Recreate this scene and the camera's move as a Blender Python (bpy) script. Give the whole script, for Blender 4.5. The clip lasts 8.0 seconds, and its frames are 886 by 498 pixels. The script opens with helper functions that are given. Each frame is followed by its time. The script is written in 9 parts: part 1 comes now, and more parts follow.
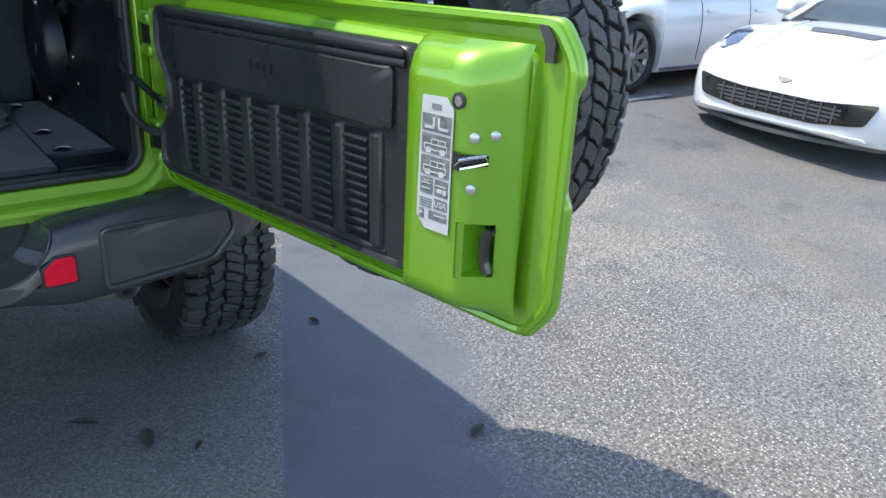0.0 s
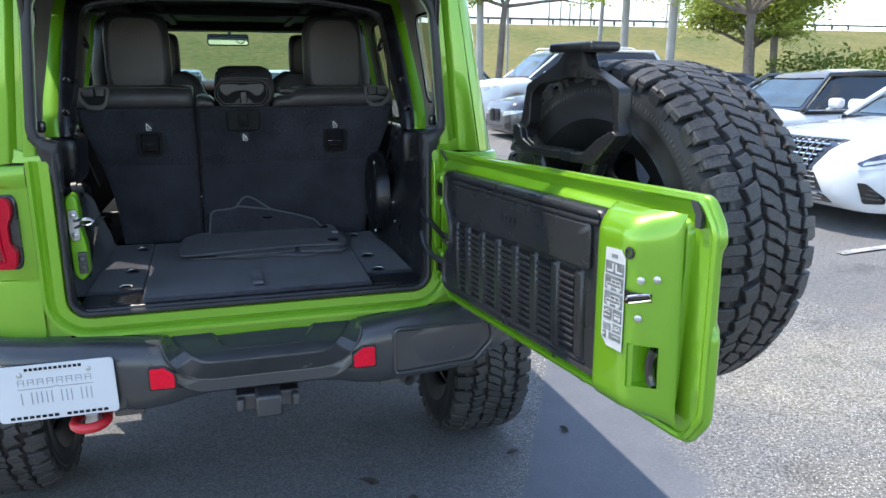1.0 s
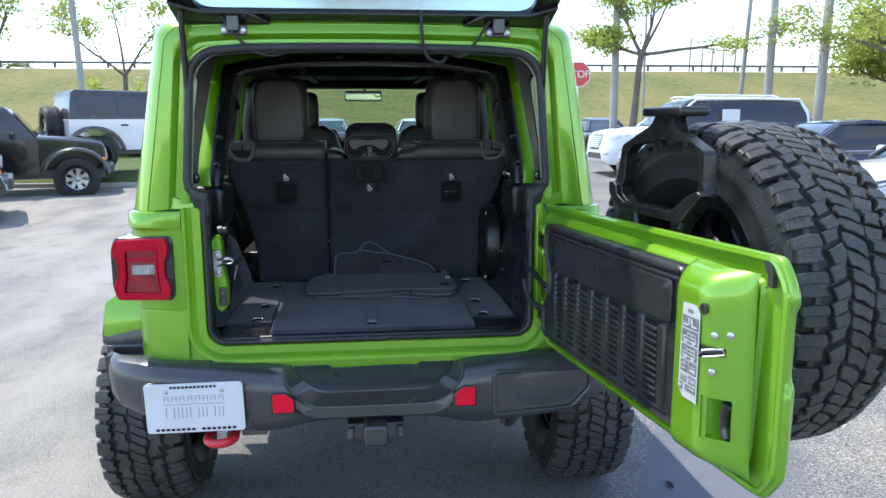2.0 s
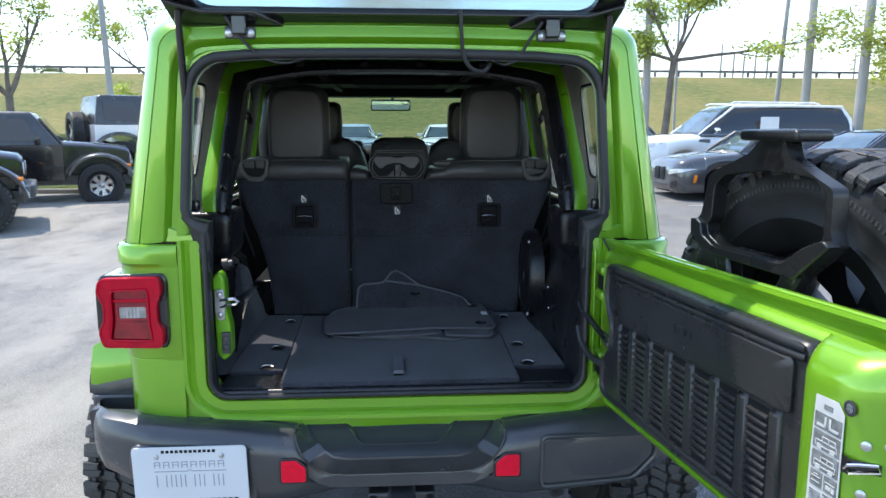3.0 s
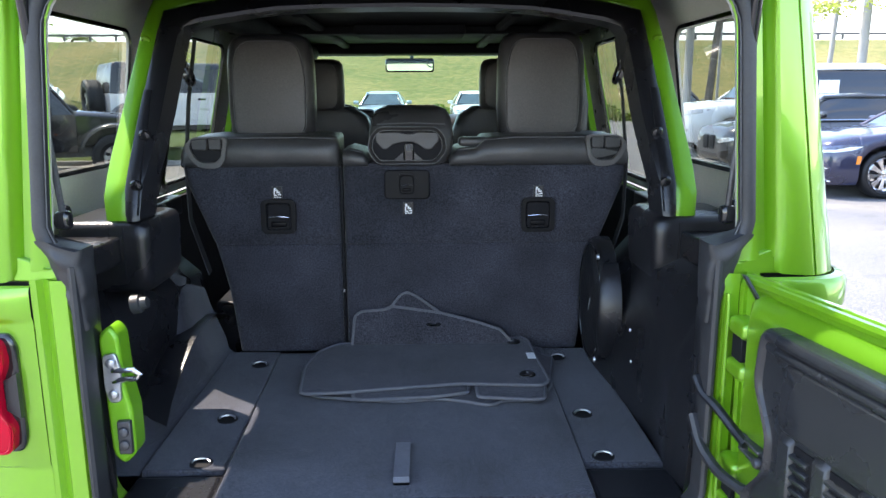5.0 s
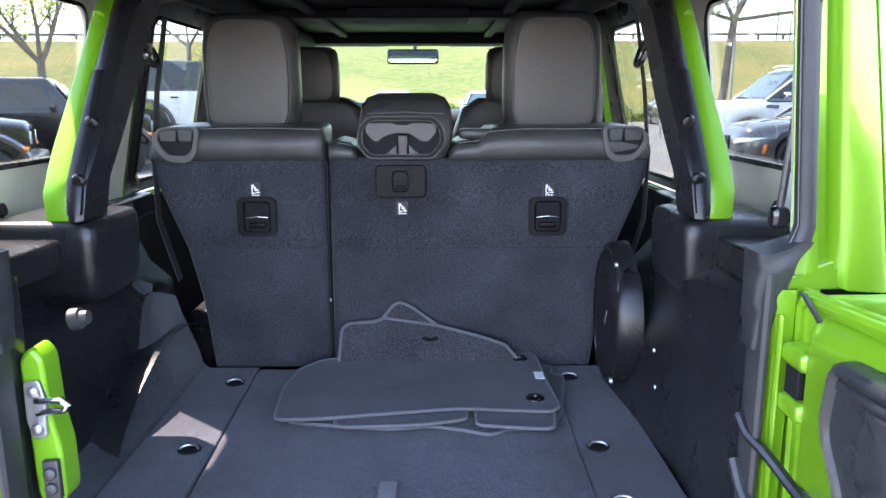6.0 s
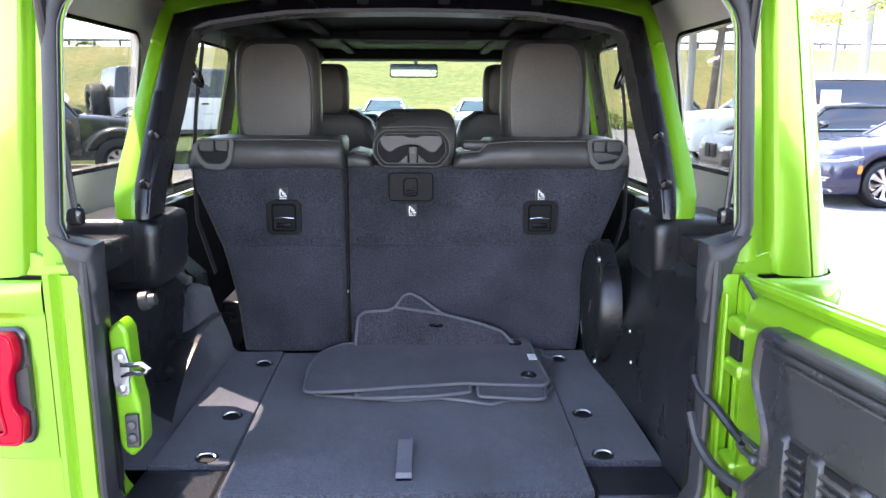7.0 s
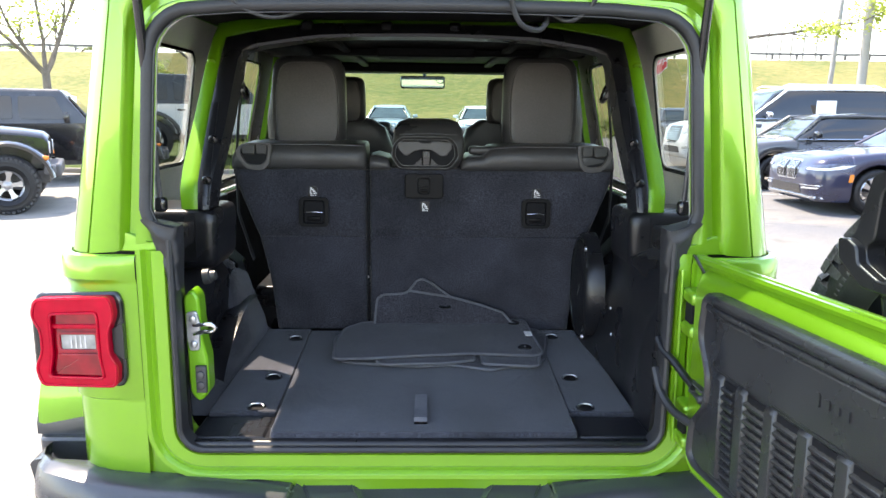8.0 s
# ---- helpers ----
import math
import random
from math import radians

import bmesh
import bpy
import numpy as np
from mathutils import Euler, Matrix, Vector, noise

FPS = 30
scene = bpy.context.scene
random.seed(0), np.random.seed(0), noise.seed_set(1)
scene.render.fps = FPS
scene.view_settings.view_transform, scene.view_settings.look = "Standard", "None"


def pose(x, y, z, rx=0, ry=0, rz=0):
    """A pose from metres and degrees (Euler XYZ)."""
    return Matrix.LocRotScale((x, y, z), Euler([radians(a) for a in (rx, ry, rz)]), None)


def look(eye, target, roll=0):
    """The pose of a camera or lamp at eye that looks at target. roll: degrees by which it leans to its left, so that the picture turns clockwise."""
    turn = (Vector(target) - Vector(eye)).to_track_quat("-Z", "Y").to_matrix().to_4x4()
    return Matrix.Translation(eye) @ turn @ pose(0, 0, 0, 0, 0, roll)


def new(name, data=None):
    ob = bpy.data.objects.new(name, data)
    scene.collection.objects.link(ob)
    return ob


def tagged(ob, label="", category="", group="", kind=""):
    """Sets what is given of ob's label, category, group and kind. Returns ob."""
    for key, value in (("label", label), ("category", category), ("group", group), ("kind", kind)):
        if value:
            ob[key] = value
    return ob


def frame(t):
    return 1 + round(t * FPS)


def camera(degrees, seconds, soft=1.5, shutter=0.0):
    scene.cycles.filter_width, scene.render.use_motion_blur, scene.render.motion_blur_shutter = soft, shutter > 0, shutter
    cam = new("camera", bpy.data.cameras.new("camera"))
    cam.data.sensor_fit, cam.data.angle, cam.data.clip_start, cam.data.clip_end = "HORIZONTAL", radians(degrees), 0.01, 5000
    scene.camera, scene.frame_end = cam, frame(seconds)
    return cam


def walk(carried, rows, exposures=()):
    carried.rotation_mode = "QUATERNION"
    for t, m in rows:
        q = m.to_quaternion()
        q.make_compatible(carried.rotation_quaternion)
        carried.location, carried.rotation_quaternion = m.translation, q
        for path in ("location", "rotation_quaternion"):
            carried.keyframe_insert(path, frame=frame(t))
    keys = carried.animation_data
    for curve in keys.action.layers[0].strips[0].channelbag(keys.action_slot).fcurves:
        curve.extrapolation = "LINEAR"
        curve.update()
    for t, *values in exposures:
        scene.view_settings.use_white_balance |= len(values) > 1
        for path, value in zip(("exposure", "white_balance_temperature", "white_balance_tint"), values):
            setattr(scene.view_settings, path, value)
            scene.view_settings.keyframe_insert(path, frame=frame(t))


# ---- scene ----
cam = camera(62.3, 8.0)
PATH = [
    (0, (-0.029, -1.937, 1.426), (1.18, -0.532, 0.674), 3.1),
    (0.5, (-0.111, -2.164, 1.512), (0.763, -0.461, 0.931), 0.8),
    (1, (-0.074, -2.381, 1.563), (0.473, -0.512, 1.108), -0.1),
    (1.5, (-0.028, -2.547, 1.587), (0.278, -0.605, 1.221), -0.2),
    (1.7, (-0.017, -2.576, 1.592), (0.239, -0.623, 1.243), -0.2),
    (3, (-0.021, -2.155, 1.643), (0.117, -0.186, 1.323), 0.1),
    (3.5, (0.023, -1.915, 1.659), (0.137, 0.053, 1.32), 0.0),
    (4, (0.072, -1.685, 1.669), (0.162, 0.278, 1.301), -0.1),
    (4.5, (0.05, -1.482, 1.659), (0.123, 0.476, 1.262), -0.1),
    (4.7, (0.037, -1.408, 1.65), (0.102, 0.549, 1.245), -0.2),
    (6, (0.079, -1.072, 1.6), (0.104, 0.887, 1.196), -0.1),
    (6.5, (0.064, -1.148, 1.609), (0.093, 0.813, 1.215), -0.0),
    (7, (0.037, -1.325, 1.626), (0.086, 0.637, 1.239), 0.2),
    (7.5, (0.019, -1.517, 1.641), (0.083, 0.446, 1.261), 0.3),
    (8, (0.006, -1.647, 1.636), (0.051, 0.318, 1.268), 0.6),
]
EXPOSURE = [(0, 1.03, 7000, 10), (1.0, 1.32, 6950, 10), (1.5, 1.31, 6750, 10), (3.0, 1.25, 6800, 9), (3.5, 1.34, 6800, 8), (4.0, 1.66, 6900, 8), (4.5, 1.94, 7100, 10), (6.0, 3.14, 7100, 23), (6.5, 3.22, 7150, 24), (7.0, 3.10, 7500, 23), (7.5, 2.65, 7800, 17), (8.0, 2.33, 8000, 14)]
walk(cam, [(t, look(eye, target, roll)) for t, eye, target, roll in PATH], EXPOSURE)

# ---- light: a high sun ahead of the vehicle and to its left, a bright hazy sky
SUN_WAY = Vector((0.395, -0.325, -1.0)).normalized()
sun = new("sun", bpy.data.lights.new("sun", "SUN"))
sun.data.energy, sun.data.angle, sun.data.color = 2.62, radians(0.53), (1.0, 0.95, 0.88)
sun.matrix_world = Matrix.Translation((-8, 7, 20)) @ SUN_WAY.to_track_quat("-Z", "Y").to_matrix().to_4x4()
world = bpy.data.worlds.new("sky")
scene.world = world
world.use_nodes = True
wn, wl = world.node_tree.nodes, world.node_tree.links
sky = wn.new("ShaderNodeTexSky")
sky.sky_type, sky.sun_disc = "NISHITA", False
sky.sun_elevation, sky.sun_rotation, sky.dust_density, sky.ozone_density = radians(62.9), radians(-50.5), 0.2, 2.2
way = wn.new("ShaderNodeTexCoord")
stretch = wn.new("ShaderNodeMapping")
stretch.inputs["Scale"].default_value = (1.6, 1.6, 4.2)
puffs = wn.new("ShaderNodeTexNoise")
puffs.inputs["Scale"].default_value, puffs.inputs["Detail"].default_value, puffs.inputs["Roughness"].default_value = 2.1, 7, 0.55
ramp = wn.new("ShaderNodeValToRGB")
ramp.color_ramp.elements[0].position, ramp.color_ramp.elements[1].position = 0.47, 0.74
clouds = wn.new("ShaderNodeMix")
clouds.data_type = "RGBA"
clouds.inputs[7].default_value = (2.05, 2.2, 2.48, 1)
wl.new(way.outputs["Generated"], stretch.inputs["Vector"])
wl.new(stretch.outputs["Vector"], puffs.inputs["Vector"])
wl.new(puffs.outputs["Fac"], ramp.inputs["Fac"])
wl.new(ramp.outputs["Color"], clouds.inputs[0])
wl.new(sky.outputs["Color"], clouds.inputs[6])
wl.new(clouds.outputs[2], wn["Background"].inputs["Color"])
wn["Background"].inputs["Strength"].default_value = 0.215


# ---- materials
def make(name, color, rough=0.5, metal=0.0, coat=0.0, var=0.12, vscale=6.0, grain=0.0, gscale=260.0, bump=0.0, bscale=240.0, spec=0.5, random_tone=0.0, sheen=0.0):
    """A surface with broad stains, fine grain and relief."""
    m = bpy.data.materials.new(name)
    m.use_nodes = True
    n, l = m.node_tree.nodes, m.node_tree.links
    b = n["Principled BSDF"]
    b.inputs["Metallic"].default_value, b.inputs["Coat Weight"].default_value = metal, coat
    b.inputs["Coat Roughness"].default_value, b.inputs["Specular IOR Level"].default_value = 0.04, spec
    if sheen:
        b.inputs["Sheen Weight"].default_value, b.inputs["Sheen Roughness"].default_value = sheen, 0.4
    tc = n.new("ShaderNodeTexCoord")
    big = n.new("ShaderNodeTexNoise")
    big.inputs["Scale"].default_value, big.inputs["Detail"].default_value = vscale, 5
    fine = n.new("ShaderNodeTexNoise")
    fine.inputs["Scale"].default_value, fine.inputs["Detail"].default_value = gscale, 2
    l.new(tc.outputs["Object"], big.inputs["Vector"])
    l.new(tc.outputs["Object"], fine.inputs["Vector"])
    def scaled(src, low, high):
        r = n.new("ShaderNodeMapRange")
        r.inputs["From Min"].default_value, r.inputs["From Max"].default_value = 0.3, 0.7
        r.inputs["To Min"].default_value, r.inputs["To Max"].default_value = low, high
        l.new(src, r.inputs["Value"])
        return r.outputs["Result"]
    def times(a, c):
        k = n.new("ShaderNodeMath")
        k.operation = "MULTIPLY"
        l.new(a, k.inputs[0]), l.new(c, k.inputs[1])
        return k.outputs[0]
    tone = times(scaled(big.outputs["Fac"], 1 - var, 1 + var), scaled(fine.outputs["Fac"], 1 - grain, 1 + grain))
    if random_tone:
        oi = n.new("ShaderNodeObjectInfo")
        r = n.new("ShaderNodeMapRange")
        r.inputs["To Min"].default_value, r.inputs["To Max"].default_value = 1 - random_tone, 1 + random_tone
        l.new(oi.outputs["Random"], r.inputs["Value"])
        tone = times(tone, r.outputs["Result"])
    mul = n.new("ShaderNodeVectorMath")
    mul.operation = "SCALE"
    mul.inputs[0].default_value = color
    l.new(tone, mul.inputs["Scale"])
    l.new(mul.outputs[0], b.inputs["Base Color"])
    l.new(scaled(big.outputs["Fac"], max(0.02, rough * 0.88), min(1, rough * 1.12)), b.inputs["Roughness"])
    if bump:
        t = n.new("ShaderNodeTexNoise")
        t.inputs["Scale"].default_value, t.inputs["Detail"].default_value = bscale, 3
        l.new(tc.outputs["Object"], t.inputs["Vector"])
        bp = n.new("ShaderNodeBump")
        bp.inputs["Strength"].default_value, bp.inputs["Distance"].default_value = bump, 0.002
        l.new(t.outputs["Fac"], bp.inputs["Height"])
        l.new(bp.outputs["Normal"], b.inputs["Normal"])
    return m


def pane(name, tint, ior=1.45, rough=0.0):
    """Thin window glass: tinted, with a sharp reflection."""
    m = bpy.data.materials.new(name)
    m.use_nodes = True
    n, l = m.node_tree.nodes, m.node_tree.links
    n.remove(n["Principled BSDF"])
    clear, gloss, fres, mix = n.new("ShaderNodeBsdfTransparent"), n.new("ShaderNodeBsdfGlossy"), n.new("ShaderNodeLayerWeight"), n.new("ShaderNodeMixShader")
    clear.inputs["Color"].default_value = (*tint, 1)
    gloss.inputs["Roughness"].default_value, fres.inputs["Blend"].default_value = rough, 0.5
    base = ((ior - 1) / (ior + 1)) ** 2
    steep, rise_f = n.new("ShaderNodeMath"), n.new("ShaderNodeMath")
    steep.operation, steep.inputs[1].default_value = "POWER", 5.0
    rise_f.operation, rise_f.inputs[1].default_value, rise_f.inputs[2].default_value = "MULTIPLY_ADD", 1 - 2 * base, 2 * base
    l.new(fres.outputs["Facing"], steep.inputs[0]), l.new(steep.outputs[0], rise_f.inputs[0])
    l.new(rise_f.outputs[0], mix.inputs[0]), l.new(clear.outputs[0], mix.inputs[1]), l.new(gloss.outputs[0], mix.inputs[2])
    l.new(mix.outputs[0], n["Material Output"].inputs["Surface"])
    return m


GREEN = make("lime_green_metallic_paint", (0.174, 0.398, 0.015), 0.32, 0.35, 1.0, 0.06, 3, 0.10, 1500)
GREEN_SATIN = make("lime_green_inner_paint", (0.165, 0.44, 0.012), 0.4, 0.2, 0.5, 0.05, 4, 0.04, 900)
GATE_TRIM = make("black_tailgate_plastic", (0.024, 0.024, 0.026), 0.28, 0, 0, 0.15, 6, 0.08, 600, 0.14, 1100)
BUMPER = make("grained_black_plastic", (0.042, 0.044, 0.049), 0.25, 0, 0, 0.16, 5, 0.10, 700, 0.08, 900, 0.75)
TRIM = make("moulded_black_interior_plastic", (0.012, 0.012, 0.014), 0.29, 0, 0, 0.15, 6, 0.08, 600, 0.14, 1100)
GLOSSY = make("gloss_black_plastic", (0.012, 0.012, 0.013), 0.16, 0, 0.6, 0.1)
SEAL = make("weathered_rubber_seal", (0.026, 0.026, 0.028), 0.50, 0, 0, 0.25, 12, 0.1, 300, 0.2, 300)
BRACKET = make("satin_black_moulding", (0.014, 0.014, 0.015), 0.27, 0, 0, 0.15, 8, 0.08, 600, 0.05, 900)
RUBBER = make("tyre_rubber", (0.036, 0.036, 0.037), 0.55, 0, 0, 0.40, 9, 0.45, 190, 0.6, 240)
SIDEWALL = make("smooth_sidewall_rubber", (0.013, 0.013, 0.014), 0.46, 0, 0, 0.3, 9, 0.2, 160, 0.15, 260, 0.35)
CARPET = make("charcoal_carpet", (0.041, 0.043, 0.054), 0.95, 0, 0, 0.42, 5.0, 0.65, 300, 0.9, 520, 0.2, 0, 0.25)
SEATCLOTH = make("charcoal_seat_back_carpet", (0.039, 0.040, 0.050), 0.95, 0, 0, 0.40, 5.5, 0.55, 300, 0.9, 520, 0.2, 0, 0.2)
MATFELT = make("floor_mat_pile", (0.047, 0.047, 0.057), 0.97, 0, 0, 0.26, 9, 0.6, 320, 0.9, 420, 0.15, 0, 0.2)
MATEDGE = make("woven_mat_binding", (0.115, 0.117, 0.130), 0.7, 0, 0, 0.1, 20, 0.3, 500, 0.5, 600)
LEATHER = make("black_leather", (0.046, 0.044, 0.044), 0.31, 0, 0, 0.14, 7, 0.12, 240, 0.4, 330)
LEATHER_WARM = make("dark_grey_headrest_leather", (0.075, 0.068, 0.065), 0.42, 0, 0, 0.1, 7, 0.15, 260, 0.45, 360)
STITCH = make("grey_stitching_thread", (0.12, 0.12, 0.12), 0.8)
LINER = make("pale_grey_hardtop_liner", (0.70, 0.665, 0.605), 0.85, 0, 0, 0.08, 5, 0.08, 300, 0.3, 400)
ZINC = make("zinc_plated_steel", (0.55, 0.56, 0.58), 0.32, 0.9, 0, 0.15, 30, 0.1, 400)
CHROME = make("chrome", (0.75, 0.76, 0.78), 0.12, 1.0, 0, 0.05)
STEEL = make("dull_dark_steel", (0.11, 0.11, 0.115), 0.5, 0.7, 0, 0.25, 15, 0.15, 300, 0.2, 300)
RIMBLACK = make("satin_black_alloy", (0.02, 0.02, 0.021), 0.35, 0.4, 0.3, 0.1)
RIMGREY = make("machined_grey_alloy", (0.36, 0.36, 0.37), 0.3, 0.85, 0.2, 0.08)
REDPAINT = make("red_powder_coat", (0.55, 0.012, 0.022), 0.35, 0, 0.4, 0.08)
REDLENS = make("red_lamp_lens", (0.47, 0.0015, 0.020), 0.22, 0, 0.12, 0.14, 25, 0, 260, 0, 240, 0.2)
BEZEL = make("matt_black_latch_plastic", (0.008, 0.008, 0.009), 0.42, 0, 0, 0.1, 6, 0.05, 600, 0.1, 900, 0.14)
SHELL = make("dark_moulded_shell", (0.008, 0.008, 0.009), 0.24, 0, 0, 0.1, 6, 0.05, 600, 0.05, 900, 0.12)
MESH = make("black_speaker_mesh", (0.010, 0.010, 0.012), 0.5, 0, 0, 0.1, 6, 0.6, 700, 0.8, 700)
ROOFBLACK = make("black_roof_felt", (0.009, 0.009, 0.010), 0.7, 0, 0, 0.15, 6, 0.2, 500, 0.2, 600, 0.2)
REDLENS_DEEP = make("deep_red_lamp_lens", (0.26, 0.0008, 0.010), 0.13, 0, 0.5, 0.3, 30, 0, 260, 0.35, 45)
REFLECTOR = make("red_reflector", (0.78, 0.004, 0.030), 0.34, 0, 0.05, 0.10, 60, 0.15, 500, 0, 240, 0.25)
CLEARLENS = make("clear_lamp_lens", (0.60, 0.60, 0.60), 0.12, 0.4, 0.6, 0.2, 60)
REVERSE = make("smoky_reversing_lens", (0.30, 0.30, 0.29), 0.18, 0.2, 0.5, 0.3, 40, 0, 260, 0.2, 90)
AMBER = make("amber_lens", (0.75, 0.22, 0.02), 0.2, 0, 0.5, 0.1)
PLATEWHITE = make("white_plate_card", (0.60, 0.625, 0.66), 0.4, 0, 0.2, 0.04)
INK = make("blue_grey_ink", (0.30, 0.33, 0.38), 0.6)
INKBLACK = make("black_ink", (0.012, 0.012, 0.014), 0.6, spec=0.12)
LABELWHITE = make("pale_sticker", (0.50, 0.51, 0.51), 0.45, 0, 0.1, 0.08, 40)
LABELGREY = make("grey_sticker_print", (0.15, 0.16, 0.16), 0.5, 0, 0, 0.4, 90)
MIRROR = make("mirror_glass", (0.9, 0.9, 0.9), 0.02, 1.0, 0, 0.01)
PRIVACY = pane("privacy_glass", (0.62, 0.69, 0.70), 1.5)
QUARTER = pane("lightly_tinted_quarter_glass", (0.44, 0.46, 0.42), 1.45)
CLEARPANE = pane("windscreen_glass", (0.50, 0.63, 0.55), 1.4)
CARGLASS = make("dark_car_glass", (0.012, 0.016, 0.020), 0.04, 0, 0, 0.15, 2, 0, 10, 0, 10, 0.9)
WINDSCREEN = make("car_windscreen_glass", (0.055, 0.085, 0.105), 0.05, 0, 0, 0.3, 1.5, 0, 10, 0, 10, 0.9)
PAPER = make("white_paper", (0.8, 0.8, 0.8), 0.7, 0, 0, 0.03)


# ---- mesh helpers
def link(name, mesh, parent=None, label=""):
    ob = new(name, mesh)
    ob.parent = parent
    if label:
        ob["label"] = label
    return ob


def done(bm, name, mat, angle=38, flat=False):
    bmesh.ops.recalc_face_normals(bm, faces=bm.faces)
    me = bpy.data.meshes.new(name)
    bm.to_mesh(me)
    bm.free()
    me.materials.append(mat)
    if not flat:
        me.shade_smooth()
        me.set_sharp_from_angle(angle=radians(angle))
    return me


def part(name, bm, mat, parent, label="", bevel=0.0, angle=38, m=None, segs=2):
    """Links a bmesh as one mesh object under a thing or under a part."""
    if m is not None:
        bm.transform(m)
    ob = link(name, done(bm, name, mat, angle), parent, label)
    if bevel:
        k = ob.modifiers.new("rounded_edges", "BEVEL")
        k.width, k.segments, k.limit_method, k.angle_limit = bevel, segs, "ANGLE", radians(40)
    return ob


def thing(name, label, category, m=None, group="", kind=""):
    e = new(name)
    e.empty_display_size = 0.2
    if m is not None:
        e.matrix_world = m
    return tagged(e, label, category, group, kind)


def B():
    return bmesh.new()


def box(bm, x0, x1, y0, y1, z0, z1, m=None):
    vs = [bm.verts.new((x, y, z)) for x in (x0, x1) for y in (y0, y1) for z in (z0, z1)]
    for f in ((0, 1, 3, 2), (4, 6, 7, 5), (0, 4, 5, 1), (2, 3, 7, 6), (0, 2, 6, 4), (1, 5, 7, 3)):
        bm.faces.new([vs[i] for i in f])
    if m is not None:
        bmesh.ops.transform(bm, matrix=m, verts=vs)
    return bm


def loft(bm, loops, closed=True, caps=True):
    rows = [[bm.verts.new(p) for p in loop] for loop in loops]
    n = len(rows[0])
    for a, b in zip(rows, rows[1:]):
        for i in range(n if closed else n - 1):
            j = (i + 1) % n
            bm.faces.new((a[i], a[j], b[j], b[i]))
    if caps and closed:
        bm.faces.new(rows[0][::-1]), bm.faces.new(rows[-1])
    return bm


def prism(bm, loop, d):
    d = Vector(d)
    return loft(bm, [[Vector(p) for p in loop], [Vector(p) + d for p in loop]])


def tube(bm, path, r, n=10, caps=True):
    path = [Vector(p) for p in path]
    rs = r if isinstance(r, (list, tuple)) else [r] * len(path)
    loops, up = [], Vector((0.123, 0.31, 0.94))
    for i, p in enumerate(path):
        d = (path[min(i + 1, len(path) - 1)] - path[max(i - 1, 0)]).normalized()
        a = (up - d * up.dot(d)).normalized()
        up = a
        b = d.cross(a)
        loops.append([p + (a * math.cos(q) + b * math.sin(q)) * rs[i] for q in (2 * math.pi * k / n for k in range(n))])
    return loft(bm, loops, True, caps)


def sweep(bm, path, profile, out, closed_profile=True, closed_path=False):
    """Sweeps a profile of (side, depth) along a path; side lies in the path's plane, depth along out."""
    path, out, loops = [Vector(p) for p in path], Vector(out).normalized(), []
    n = len(path)
    for i, p in enumerate(path):
        a = path[(i - 1) % n] if closed_path else path[max(i - 1, 0)]
        c = path[(i + 1) % n] if closed_path else path[min(i + 1, n - 1)]
        d1, d2 = (p - a), (c - p)
        d = ((d1.normalized() if d1.length else d2.normalized()) + (d2.normalized() if d2.length else d1.normalized())).normalized()
        s = d.cross(out).normalized()
        k = 1 / max(0.5, d.dot(d2.normalized() if d2.length else d))
        loops.append([p + s * u * k + out * v for u, v in profile])
    if closed_path:
        loops.append(loops[0])
    return loft(bm, loops, closed_profile, closed_profile and not closed_path)


def lathe(bm, profile, n=32, m=None):
    """Profile of (radius, height) turned round the z axis."""
    before = set(bm.verts)
    loops = [[Vector((r * math.cos(2 * math.pi * k / n), r * math.sin(2 * math.pi * k / n), h)) for k in range(n)] for r, h in profile]
    loft(bm, loops, True, True)
    if m is not None:
        bmesh.ops.transform(bm, matrix=m, verts=[v for v in bm.verts if v not in before])
    return bm


def flow(pts, n=5):
    """A smooth line through a few points."""
    pts = [Vector(p) for p in pts]
    ends = [pts[0] * 2 - pts[1]] + pts + [pts[-1] * 2 - pts[-2]]
    out = []
    for a, b, c, d in zip(ends, ends[1:], ends[2:], ends[3:]):
        for k in range(n):
            t = k / n
            out.append(0.5 * (2 * b + (c - a) * t + (2 * a - 5 * b + 4 * c - d) * t * t + (3 * b - a - 3 * c + d) * t ** 3))
    return out + [pts[-1]]


def rrect(cx, cy, w, h, r, n=5):
    """A rectangle with rounded corners, as points in a plane."""
    pts = []
    for sx, sy, a0 in ((1, 1, 0), (-1, 1, 90), (-1, -1, 180), (1, -1, 270)):
        for k in range(n + 1):
            a = radians(a0 + 90 * k / n)
            pts.append((cx + sx * (w / 2 - r) + r * math.cos(a), cy + sy * (h / 2 - r) + r * math.sin(a)))
    return pts


def rounded(poly, r, n=4):
    """A polygon in a plane with its corners rounded."""
    out, k = [], len(poly)
    for i in range(k):
        p, a, c = Vector(poly[i]), Vector(poly[i - 1]), Vector(poly[(i + 1) % k])
        d1, d2 = (a - p), (c - p)
        q = min(r, d1.length * 0.45, d2.length * 0.45)
        s, e = p + d1.normalized() * q, p + d2.normalized() * q
        for j in range(n + 1):
            t = j / n
            out.append(tuple(s * (1 - t) ** 2 + p * 2 * t * (1 - t) + e * t * t))
    return out


